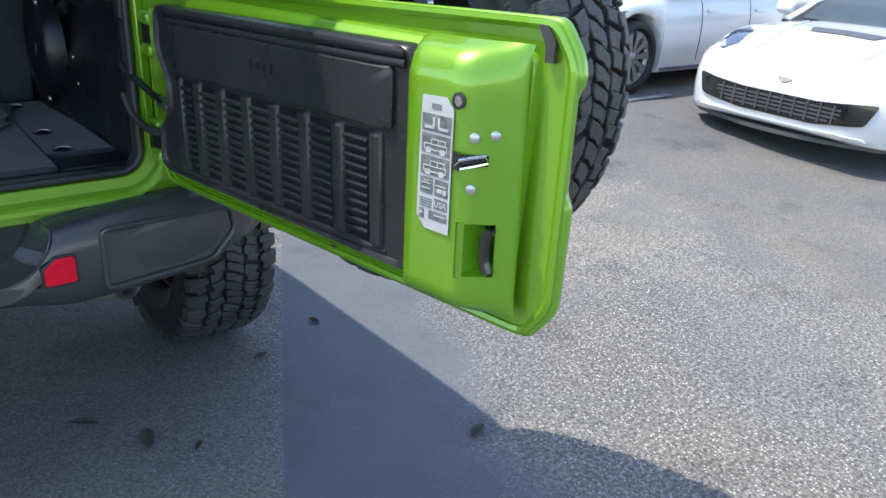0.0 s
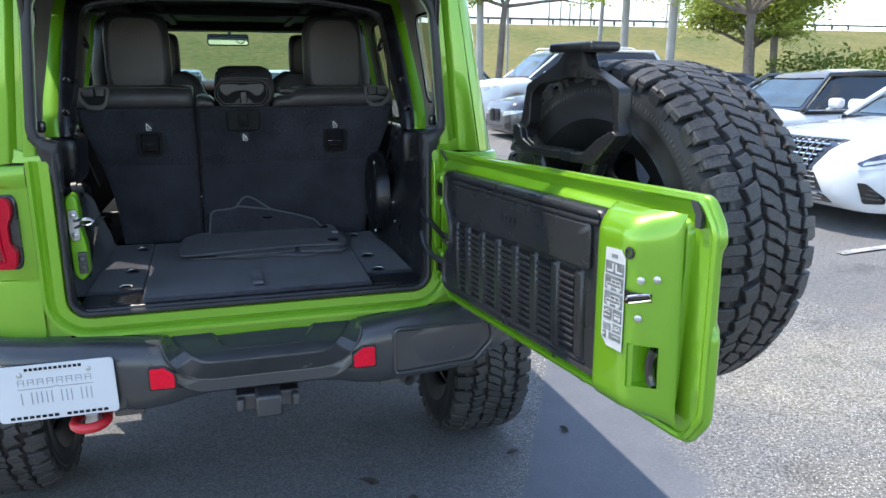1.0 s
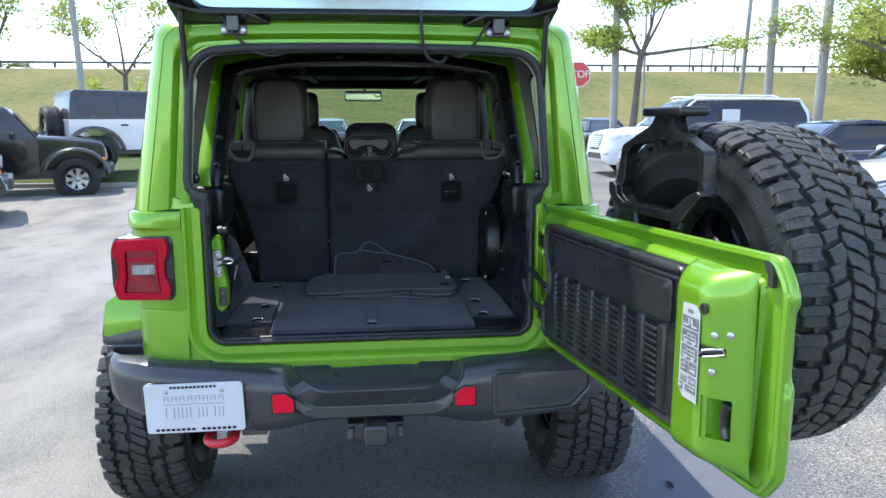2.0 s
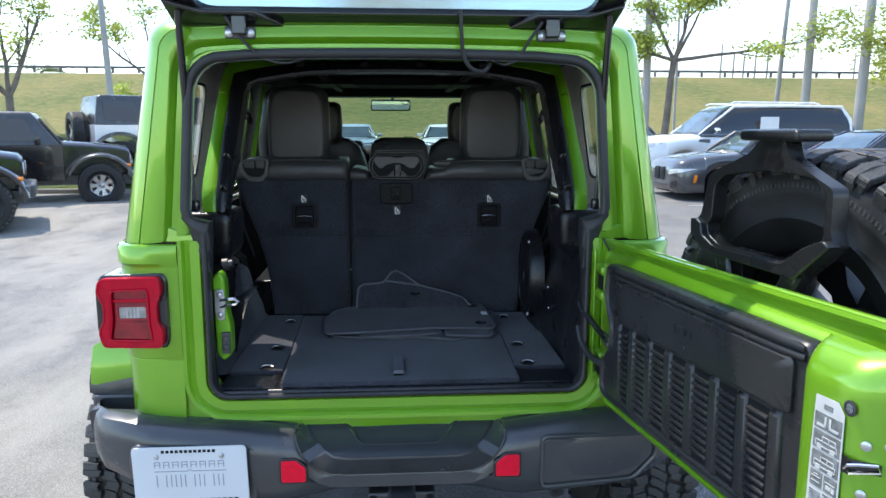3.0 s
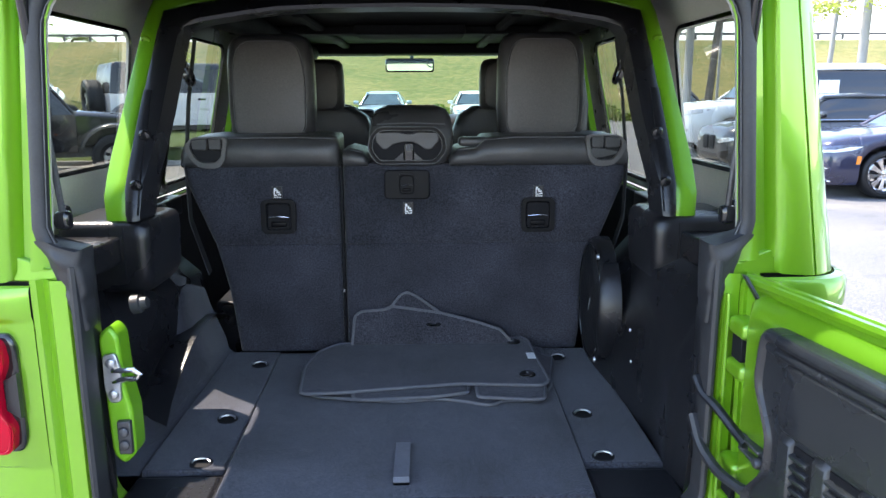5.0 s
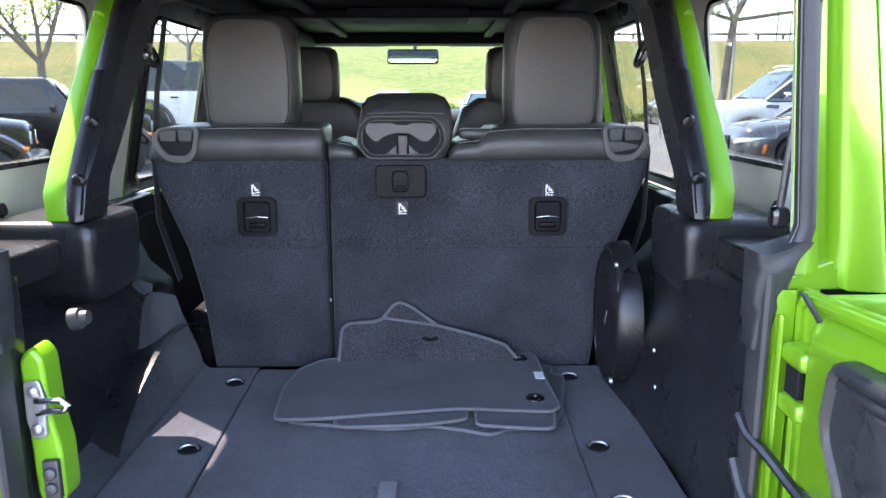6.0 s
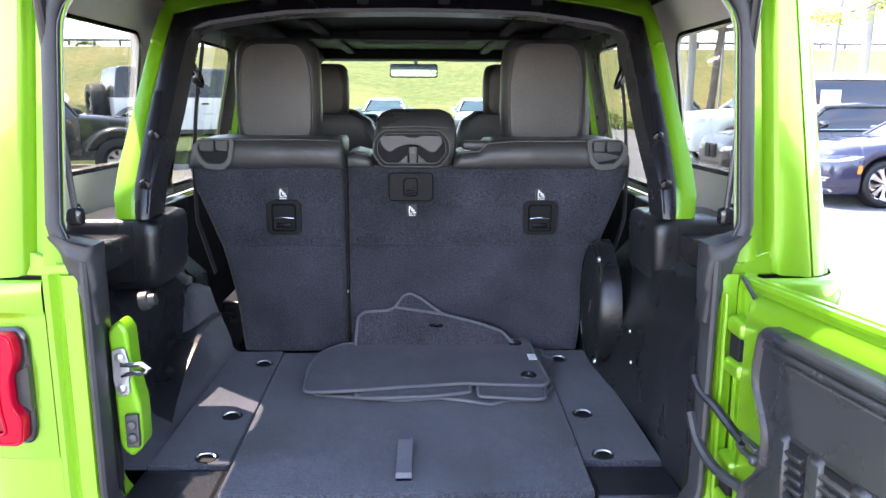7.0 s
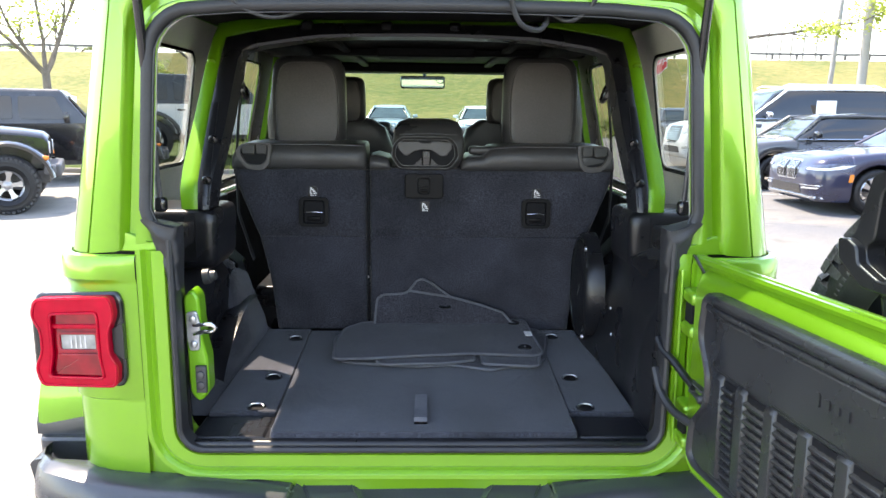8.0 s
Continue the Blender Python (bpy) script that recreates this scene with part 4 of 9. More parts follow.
part("latch_box", bm, GREEN, gate, m=GATE, angle=50)
bm = B()
pk = [slant(s, z, 0) + Vector((-0.0015, 0.0015, 0)) for s, z in ((0.02, 0.952), (0.50, 0.952), (0.50, 1.045), (0.02, 1.045))]
inn = [p + Vector((-0.003, 0.004, 0.004 if i < 2 else -0.004)) if i in (0, 3) else p + Vector((-0.026, 0.016, 0.007 if i < 2 else -0.007)) for i, p in enumerate(pk)]
v = [bm.verts.new(p) for p in pk + inn]
for f in ((0, 1, 5, 4), (2, 3, 7, 6), (3, 0, 4, 7), (1, 2, 6, 5), (4, 5, 6, 7)):
    bm.faces.new([v[i] for i in f])
part("grip_pocket", bm, GREEN_SATIN, gate, m=GATE)
bm = B()
g0, g1 = slant(0.485, 0.962, 0), slant(0.485, 1.036, 0)
tube(bm, [g0 + Vector((0.002, 0.0, 0)), g0.lerp(g1, 0.3) + Vector((-0.007, 0.0, 0)), g0.lerp(g1, 0.7) + Vector((-0.007, 0.0, 0)), g1 + Vector((0.002, 0.0, 0))], 0.010, 8)
part("pull_grip", bm, GLOSSY, gate, m=GATE)

# moulded trim with flap, ribs and slats
trim_line = rounded([(0.118, 1.288), (0.108, 1.20), (0.150, 1.12), (0.150, 1.06), (0.100, 1.00), (0.095, 0.925), (0.125, 0.908), (0.918, 0.905), (0.935, 1.00), (0.935, 1.18), (0.912, 1.290)], 0.022)
bm = B()
loft(bm, [[(0.52 + (u - 0.52) * k, y, 1.10 + (z - 1.10) * q) for u, z in trim_line] for k, q, y in ((1, 1, -0.030), (1, 1, -0.050), (0.997, 0.993, -0.056), (0.988, 0.974, -0.0605), (0.972, 0.945, -0.0585), (0.962, 0.925, -0.053))])
trim = part("trim_panel", bm, GATE_TRIM, gate, "moulded black plastic trim panel", m=GATE)
bm = B()
for z, r in ((1.277, 0.011), (1.259, 0.009)):
    tube(bm, [(0.135, -0.050, z)] + [(0.20 + 0.08 * k, -0.056, z) for k in range(9)] + [(0.895, -0.050, z)], r, 10)
part("top_roll", bm, GATE_TRIM, trim, m=GATE)
bm = B()
loft(bm, [[(u, y, z) for u, z in rrect(0.528, 1.200, w, h, 0.012)] for y, w, h in ((-0.050, 0.690, 0.104), (-0.060, 0.690, 0.104), (-0.0640, 0.682, 0.096), (-0.0645, 0.60, 0.05))])
flap = part("table_flap", bm, GATE_TRIM, trim, "black plastic fold-down flap", m=GATE)
for k, (w, h) in enumerate(((0.011, 0.024), (0.014, 0.017), (0.014, 0.017), (0.014, 0.020))):
    bm = B()
    prism(bm, [(0.487 + k * 0.021 + a, -0.0645, 1.206 + b) for a, b in rrect(0, 0, w, h, 0.004, 3)], (0, -0.0030, 0))
    part("embossed_mark", bm, GATE_TRIM, flap, m=GATE)
bm = B()
prism(bm, [(u, -0.0525, z) for u, z in rounded([(0.205, 1.135), (0.225, 0.935), (0.835, 0.935), (0.845, 1.135)], 0.015)], (0, -0.002, 0))
part("slat_field", bm, INKBLACK, trim, m=GATE)
COLS = [0.232, 0.318, 0.408, 0.500, 0.592, 0.686, 0.782]
bm = B()
loft(bm, [[(x, y, z) for x, z in rrect(0, 0, w, h, 0.003, 2)] for y, w, h in ((0.006, 0.062, 0.0080), (-0.002, 0.062, 0.0080), (-0.0035, 0.060, 0.0056))])
bmesh.ops.rotate(bm, cent=(0, 0, 0), matrix=Matrix.Rotation(radians(19), 3, "X"), verts=bm.verts)
slat = done(bm, "slat", GATE_TRIM)
for c, u in enumerate(COLS):
    for k in range(11):
        ob = link("slat", slat, trim)
        z = 1.118 - k * 0.0165
        ob.matrix_local = GATE @ Matrix.Translation((u + 0.0014 * k * (1 if c == 0 else 0.4), -0.0575, z)) @ Matrix.Diagonal((0.62 if c == 0 else 1, 1, 1, 1))
for c in range(len(COLS) + 1):
    u = (COLS[c - 1] + COLS[c]) / 2 if 0 < c < len(COLS) else (0.198 if c == 0 else 0.832)
    bm = B()
    wr = 0.017
    loft(bm, [[(u + sh + e * wr, -0.050 - hgt * q, z) for e, q in ((-1, 0), (-0.92, 0.62), (-0.70, 0.92), (0, 1), (0.70, 0.92), (0.92, 0.62), (1, 0))] for z, hgt, sh in ((1.142, 0.003, 0), (1.132, 0.0115, 0), (1.03, 0.013, 0.004), (0.938, 0.0115, 0.006), (0.928, 0.003, 0.006))])
    part("rib", bm, GATE_TRIM, trim, m=GATE)
bm = B()
tube(bm, [(0.19, -0.048, 1.145), (0.52, -0.055, 1.145), (0.85, -0.048, 1.145)], 0.006, 8)
tube(bm, [(0.19, -0.048, 0.928), (0.52, -0.055, 0.926), (0.86, -0.048, 0.926)], 0.008, 8)
part("border", bm, GATE_TRIM, trim, m=GATE)

# printed label, hole, latch and screws on the latch box
LABEL = GATE @ Matrix.Translation((1.003, -0.0935, 1.124))
bm = B()
prism(bm, [(u, 0, z) for u, z in ((-0.030, 0.104), (0.018, 0.106), (0.032, 0.090), (0.033, -0.104), (-0.016, -0.104), (-0.034, -0.085), (-0.033, 0.02))], (0, -0.001, 0))
sticker = part("printed_label", bm, LABELWHITE, gate, "pale grey printed information label", m=LABEL)
for z0, z1 in ((0.052, 0.078), (0.018, 0.048), (-0.016, 0.014)):
    bar("printed_panel", -0.028, 0.029, z0, z1, LABELGREY, sticker, LABEL, -0.002)
bar("printed_panel", -0.028, -0.002, -0.046, -0.020, LABELGREY, sticker, LABEL, -0.002)
bar("printed_panel", 0.002, 0.029, -0.046, -0.020, LABELGREY, sticker, LABEL, -0.002)
bar("printed_panel", 0.002, 0.029, -0.068, -0.051, LABELGREY, sticker, LABEL, -0.002)
bar("printed_panel", -0.028, -0.018, -0.088, -0.072, LABELGREY, sticker, LABEL, -0.002)
bar("printed_panel", -0.008, 0.029, -0.086, -0.072, LABELGREY, sticker, LABEL, -0.002)
for k in range(4):
    bar("printed_bar", -0.028, -0.003, -0.056 - k * 0.0042, -0.054 - k * 0.0042, LABELGREY, sticker, LABEL, -0.002)
bar("printed_mark", -0.022, -0.002, 0.056, 0.060, LABELWHITE, sticker, LABEL, -0.003)
bar("printed_mark", -0.006, -0.002, 0.056, 0.074, LABELWHITE, sticker, LABEL, -0.003)
bar("printed_mark", 0.004, 0.008, 0.056, 0.074, LABELWHITE, sticker, LABEL, -0.003)
bar("printed_mark", 0.004, 0.024, 0.056, 0.060, LABELWHITE, sticker, LABEL, -0.003)
bar("printed_mark", -0.010, 0.008, 0.086, 0.094, LABELGREY, sticker, LABEL, -0.002)
for z in (0.031, -0.003):
    for x0, x1, z0, z1 in ((-0.022, 0.024, -0.0075, -0.0062), (-0.022, -0.0208, -0.0075, 0.002), (0.0228, 0.024, -0.0075, 0.003), (-0.022, -0.008, 0.001, 0.0022), (-0.008, -0.0068, 0.001, 0.010), (-0.008, 0.020, 0.009, 0.0102), (0.006, 0.0072, 0.001, 0.009), (0.020, 0.0212, 0.001, 0.010), (-0.006, 0.022, 0.001, 0.0022), (-0.018, -0.008, -0.012, -0.0045), (0.010, 0.020, -0.012, -0.0045)):
        bar("printed_mark", x0, x1, z + z0, z + z1, LABELWHITE, sticker, LABEL, -0.003)
for x0, x1, z0, z1 in ((-0.025, -0.006, -0.030, -0.0288), (-0.025, -0.006, -0.0385, -0.0373), (-0.020, -0.010, -0.026, -0.0248), (0.005, 0.026, -0.030, -0.0288), (0.008, 0.018, -0.040, -0.034), (0.020, 0.026, -0.042, -0.034), (0.004, 0.027, -0.0785, -0.0773), (-0.026, -0.021, -0.081, -0.077)):
    bar("printed_mark", x0, x1, z0, z1, LABELWHITE, sticker, LABEL, -0.003)
text("label_word", "USA", 0.0135, LABELWHITE, sticker, LABEL @ Matrix.Translation((0.0155, -0.0024, -0.0595)) @ Matrix.Rotation(radians(90), 4, "X"))
bm = B()
lathe(bm, [(0.012, 0), (0.0125, 0.003), (0.008, 0.004), (0.007, -0.01)], 20, GATE @ Matrix.Translation((1.040, -0.0885, 1.228)) @ Matrix.Rotation(radians(90), 4, "X"))
part("grommet", bm, SEAL, gate)
bm = B()
lathe(bm, [(0.001, 0.0), (0.0085, 0.0)], 16, GATE @ Matrix.Translation((1.040, -0.0915, 1.228)) @ Matrix.Rotation(radians(90), 4, "X"))
part("grommet_hole", bm, CHROME, gate)
for s, z in ((0.22, 1.176), (0.50, 1.180), (0.20, 1.098)):
    bm = B()
    p = slant(s, z, 0)
    lathe(bm, [(0.0078, 0), (0.0078, 0.0015), (0.005, 0.003), (0.001, 0.003)], 12, GATE @ Matrix.Translation(p) @ Matrix.Rotation(radians(34), 4, "Z") @ Matrix.Rotation(radians(90), 4, "X"))
    part("screw", bm, ZINC, gate)
bm = B()
p0, p1 = slant(-0.25, 1.138, 0), slant(0.75, 1.142, 0)
prism(bm, [Vector((1.036, -0.0925, 1.127)), Vector((1.052, -0.0928, 1.127)), Vector((1.052, -0.0928, 1.153)), Vector((1.036, -0.0925, 1.153))], (0, -0.0015, 0))
prism(bm, [slant(0.0, 1.130, 0), slant(0.42, 1.134, 0), slant(0.42, 1.150, 0), slant(0.0, 1.152, 0)], (0.0013, -0.0009, 0))
latch = part("latch", bm, GLOSSY, gate, "black and chrome door latch", m=GATE)
bm = B()
tube(bm, [(1.044, -0.096, 1.135), (1.052, -0.097, 1.143), slant(0.14, 1.146, 0) + Vector((0.004, -0.003, 0)), slant(0.38, 1.150, 0) + Vector((0.003, -0.003, 0)), slant(0.41, 1.140, 0) + Vector((0.003, -0.003, 0)), slant(0.2, 1.134, 0) + Vector((0.003, -0.003, 0)), (1.054, -0.097, 1.131)], 0.0028, 6)
part("claw", bm, CHROME, latch, m=GATE)
bm = B()
prism(bm, [(u, -0.0125, z) for u, z in ((1.112, 1.338), (1.128, 1.338), (1.142, 1.318), (1.142, 1.288), (1.128, 1.288), (1.126, 1.312))], (0, 0.010, 0))
part("bump_stop", bm, BUMPER, gate, m=GATE)
bm = B()
lathe(bm, [(0.001, 0.003), (0.006, 0.002), (0.007, 0)], 10, GATE @ Matrix.Translation((0.66, -0.002, 0.862)) @ Matrix.Rotation(radians(90), 4, "X"))
part("drain_plug", bm, SEAL, gate)

# hinges, check strap and loom between body and tailgate
for z in (1.211, 0.957):
    bm = B()
    for dz in (-0.037, 0.037):
        soft_box(bm, 0.594, -0.116, z + dz, 0.046, 0.066, 0.032, 0.010)
    soft_box(bm, 0.628, -0.112, z, 0.032, 0.05, 0.112, 0.008)
    h = part("hinge", bm, GREEN, suv)
    bm = B()
    tube(bm, [(0.600, -0.122, z - 0.05), (0.600, -0.122, z + 0.05)], 0.009, 8)
    part("hinge_pin", bm, GREEN_SATIN, h)
    # added black box paints the shade in the gap between the lugs
    bm = B()
    box(bm, 0.578, 0.588, -0.130, -0.092, z - 0.022, z + 0.022)
    part("hinge_gap", bm, INKBLACK, h, bevel=0.002)
for x in (0.568, 0.640):
    bm = B()
    tube(bm, [(x, -0.086, 1.300), (x, -0.089, 1.28), (x + 0.002, -0.089, 0.93), (x + 0.006, -0.086, 0.90)], 0.0045, 8)
    part("panel_bead", bm, GREEN, suv)
bm = B()
prism(bm, [(x, -0.088, z) for x, z in rounded([(0.590, 1.30), (0.640, 1.31), (0.640, 0.90), (0.600, 0.885)], 0.01)], (0, 0.03, 0))
part("hinge_panel", bm, GREEN, suv, bevel=0.004)
bm = B()
tube(bm, flow([(0.536, -0.05, 1.135), (0.540, -0.075, 1.115), (0.553, -0.11, 1.100), (0.566, -0.150, 1.080), (0.574, -0.185, 1.067)]), 0.0085, 8)
strap = part("check_strap", bm, TRIM, suv, "black webbing door check strap")
bm = B()
for dz in (-0.011, 0.011):
    soft_box(bm, 0.580, -0.196, 1.063 + dz, 0.018, 0.072, 0.006, 0.002)
soft_box(bm, 0.582, -0.170, 1.064, 0.022, 0.020, 0.030, 0.006)
soft_box(bm, 0.586, -0.236, 1.060, 0.020, 0.036, 0.038, 0.008)
lathe(bm, [(0.001, 0.014), (0.007, 0.014), (0.009, 0.010), (0.009, 0.0)], 12, Matrix.Translation((0.578, -0.236, 1.060)) @ Matrix.Rotation(radians(-90), 4, "Y"))
part("strap_buckle", bm, STEEL, strap)
bm = B()
tube(bm, flow([(0.534, -0.05, 1.062), (0.538, -0.085, 1.02), (0.550, -0.13, 0.995), (0.565, -0.18, 0.990), (0.580, -0.225, 0.992)]), [0.010] * 17 + [0.011, 0.012, 0.013, 0.014], 8)
part("wiring_loom", bm, SEAL, suv, "black rubber-sheathed wiring loom")
bm = B()
strip = flow([(0.583, -0.104, 1.337), (0.587, -0.122, 1.322), (0.594, -0.136, 1.304), (0.602, -0.143, 1.280)])
loft(bm, [[(x, y - 0.007, z), (x, y + 0.007, z), (x + 0.005, y + 0.007, z), (x + 0.005, y - 0.007, z)] for x, y, z in strip])
part("hinge_pad", bm, SEAL, suv)

# spare wheel on its carrier, with the high brake lamp above it
spare_m = GATE @ Matrix.Translation((0.615, 0.277, 1.173)) @ Matrix.Rotation(radians(-86), 4, "Z") @ Matrix.Rotation(radians(37), 4, "X")
spare = wheel("spare_wheel", suv, spare_m @ Matrix.Rotation(radians(180), 4, "Z"), BIG, "all-terrain spare wheel on the tailgate")
bm = B()
box(bm, 0.46, 0.77, 0.046, 0.12, 1.02, 1.30)
tube(bm, [(0.615, 0.10, 1.173), (0.615, 0.26, 1.173)], 0.09, 16)
part("wheel_carrier", bm, STEEL, suv, bevel=0.01, m=GATE)
bm = B()
outer = rounded([(0.582, 1.624), (0.558, 1.598), (0.412, 1.545), (0.386, 1.446), (0.366, 1.436), (0.370, 1.404), (0.428, 1.368), (0.735, 1.362), (0.818, 1.434), (0.806, 1.456), (0.804, 1.538), (0.682, 1.588), (0.667, 1.624)], 0.012)
inner = rounded([(0.615, 1.564), (0.467, 1.545), (0.434, 1.522), (0.428, 1.442), (0.411, 1.429), (0.418, 1.405), (0.463, 1.386), (0.692, 1.386), (0.750, 1.424), (0.786, 1.441), (0.786, 1.528), (0.750, 1.556)], 0.012)
ring(bm, outer, inner, lambda u, z, q: (u, 0.050 + q, z), 0.036)
mount = part("brake_lamp_bracket", bm, BRACKET, suv, "black moulded high brake lamp bracket", bevel=0.005, m=GATE)
bm = B()
step_o = rounded([(0.366, 1.437), (0.370, 1.404), (0.428, 1.366), (0.735, 1.360), (0.822, 1.436), (0.806, 1.446), (0.788, 1.441), (0.750, 1.423), (0.692, 1.385), (0.463, 1.385), (0.417, 1.404), (0.410, 1.430), (0.388, 1.440)], 0.006)
prism(bm, [(u, 0.034, z) for u, z in step_o], (0, 0.030, 0))
part("lower_frame", bm, BRACKET, mount, bevel=0.006, m=GATE)
bm = B()
soft_box(bm, 0.614, 0.086, 1.634, 0.184, 0.086, 0.024, 0.008)
loft(bm, [[(u, y, z) for u, y in rrect(0.622, 0.072, w, 0.044, 0.010)] for z, w in ((1.566, 0.110), (1.586, 0.100), (1.600, 0.092), (1.626, 0.086))])
head = part("lamp_head", bm, BRACKET, mount, m=GATE)
bm = B()
box(bm, 0.545, 0.675, 0.127, 0.131, 1.626, 1.642)
part("brake_lens", bm, REDLENS, head, m=GATE)
for u0, u1, v0, v1 in ((0.452, 0.506, 0.470, 0.520), (0.688, 0.742, 0.650, 0.700)):
    bm = B()
    loft(bm, [[(a, 0.046, z), (b, 0.046, z), (b, 0.086, z), (a, 0.086, z)] for z, a, b in ((1.20, v0, v1), (1.30, v0, v1), (1.372, u0, u1))])
    part("bracket_leg", bm, BRACKET, mount, bevel=0.008, m=GATE)

# rear glass, raised, with its frame, hinges, struts and leads
LIFT = Matrix.Translation((0, -0.055, 1.940)) @ Matrix.Rotation(radians(-28), 4, "X")
bm = B()
gi = rounded([(-0.53, -0.035), (0.53, -0.035), (0.565, -0.44), (-0.565, -0.44)], 0.05)
go = rounded([(-0.600, 0.015), (0.600, 0.015), (0.655, -0.50), (-0.655, -0.50)], 0.06)
ring(bm, go, gi, lambda x, y, q: (x, y, 0.018 - q), 0.022)
lift = part("rear_glass_frame", bm, GLOSSY, suv, "black edge of the raised rear glass", bevel=0.004, m=LIFT)
bm = B()
prism(bm, [(x, y, 0.010) for x, y in gi], (0, 0, 0.004))
part("rear_glass", bm, PRIVACY, lift, "tinted rear glass", m=LIFT)
for s in (-1, 1):
    bm = B()
    prism(bm, [(s * x, y, -0.004) for x, y in ((0.30, 0.012), (0.60, 0.012), (0.61, -0.10), (0.52, -0.055), (0.38, -0.055))], (0, 0, -0.016))
    part("hinge_cover", bm, GLOSSY, lift, bevel=0.005, m=LIFT)
for s in (-1, 1):
    bm = B()
    box(bm, *sorted((s * 0.385, s * 0.465)), -0.080, -0.060, 1.886, 1.918)
    hg = part("glass_hinge", bm, STEEL, suv, bevel=0.004)
    bm = B()
    box(bm, *sorted((s * 0.405, s * 0.445)), -0.100, -0.066, 1.895, 1.950)
    part("hinge_arm", bm, GLOSSY, hg, bevel=0.004)
    for x in (0.397, 0.453):
        bm = B()
        lathe(bm, [(0.011, 0), (0.011, 0.005), (0.006, 0.008), (0.001, 0.008)], 10, Matrix.Translation((s * x, -0.080, 1.900)) @ Matrix.Rotation(radians(90), 4, "X"))
        part("hinge_bolt", bm, ZINC, hg)
    bm = B()
    a, c = Vector((s * 0.583, -0.020, 1.428)), Vector((s * 0.578, -0.125, 2.04))
    tube(bm, [a, a.lerp(c, 0.42)], 0.0055, 8)
    strut = part("gas_strut", bm, STEEL, suv, "black gas strut")
    bm = B()
    tube(bm, [a.lerp(c, 0.38), a.lerp(c, 0.39), a.lerp(c, 1.0)], [0.006, 0.010, 0.010], 10)
    part("strut_tube", bm, GLOSSY, strut)
    bm = B()
    soft_box(bm, a.x, a.y, a.z, 0.026, 0.026, 0.034, 0.008)
    lathe(bm, [(0.009, 0), (0.009, 0.025)], 8, Matrix.Translation(a) @ Matrix.Rotation(radians(90 * s), 4, "Y"))
    part("strut_end", bm, GLOSSY, strut)
for path, r in (([(0.17, -0.10, 1.965), (0.172, -0.10, 1.91), (0.180, -0.085, 1.850), (0.200, -0.075, 1.815), (0.235, -0.06, 1.806), (0.255, -0.05, 1.822), (0.262, -0.02, 1.850)], 0.006),
                ([(0.395, -0.10, 1.935), (0.36, -0.09, 1.885), (0.335, -0.075, 1.845), (0.30, -0.06, 1.825), (0.262, -0.03, 1.845)], 0.0045),
                ([(-0.46, -0.10, 1.940), (-0.42, -0.09, 1.885), (-0.37, -0.075, 1.840), (-0.31, -0.06, 1.825), (-0.24, -0.04, 1.845)], 0.0045)):
    bm = B()
    tube(bm, flow(path), r, 8)
    part("rear_glass_lead", bm, SEAL, suv, "black lead to the rear glass")


# ---- load space and cabin
bm = B()
prism(bm, [(x, y, 0.862) for x, y in [(-0.535, -0.05), (0.535, -0.05), (0.535, 0.80), (-0.535, 0.80)]], (0, 0, 0.026))
tub = part("load_floor", bm, TRIM, suv, "black plastic load floor")
bm = B()
loft(bm, [[(x, y, z) for x, y in rounded([(-0.352 - k, -0.052 - k), (0.358 + k, -0.052 - k), (0.378 + k, 0.745), (-0.378 - k, 0.745)], 0.012)] for k, z in ((0.003, 0.885), (0.003, 0.900), (0, 0.9045))])
panel = part("carpet_panel", bm, CARPET, suv, "charcoal carpeted lift-out floor panel")
for s in (-1, 1):
    bm = B()
    loft(bm, [[(s * x, y, z) for x, y in ((0.364, 0.072), (0.530, 0.070), (0.530, 0.775), (0.384, 0.775))] for z in (0.886, 0.902)])
    part("carpet_strip", bm, CARPET, suv, bevel=0.004)
    bm = B()
    loft(bm, [[(s * x, y, z) for x, y in ((0.366, -0.054), (0.535, -0.054), (0.535, 0.062), (0.368, 0.064))] for z in (0.880, 0.894)])
    part("sill_tray", bm, TRIM, suv, bevel=0.008)
bm = B()
box(bm, -0.545, 0.545, -0.080, -0.052, 0.862, 0.893)
part("sill_cover", bm, TRIM, suv, bevel=0.008)
# pull loop of webbing
bm = B()
loop = [(0.155, 0.905), (0.150, 0.914), (0.12, 0.9125), (0.07, 0.9115), (0.02, 0.913), (0.0, 0.916), (-0.008, 0.910), (-0.008, 0.905)]
loft(bm, [[(-0.021, y, z), (0.010, y, z), (0.010, y, z + 0.0025), (-0.021, y, z + 0.0025)] for y, z in loop])
part("pull_strap", bm, MATEDGE, suv, "grey webbing pull loop")
# tie-down rings in recessed cups
for x, y in ((-0.418, 0.100), (0.411, 0.100), (-0.419, 0.664), (0.422, 0.692), (0.412, 0.309), (-0.418, 0.309)):
    bm = B()
    lathe(bm, [(0.001, 0.0003), (0.018, 0.0004), (0.022, 0.0012), (0.024, 0.0)], 20, Matrix.Translation((x, y, 0.9022)))
    cup = part("tie_down_cup", bm, ROOFBLACK, suv)
    bm = B()
    pts = [(x + 0.018 * math.cos(radians(a)), y - 0.004 + 0.010 * math.sin(radians(a)), 0.9055 + 0.004 * math.sin(radians(a))) for a in range(0, 181, 15)]
    tube(bm, pts, 0.0022, 8)
    part("tie_down_ring", bm, ZINC, cup)

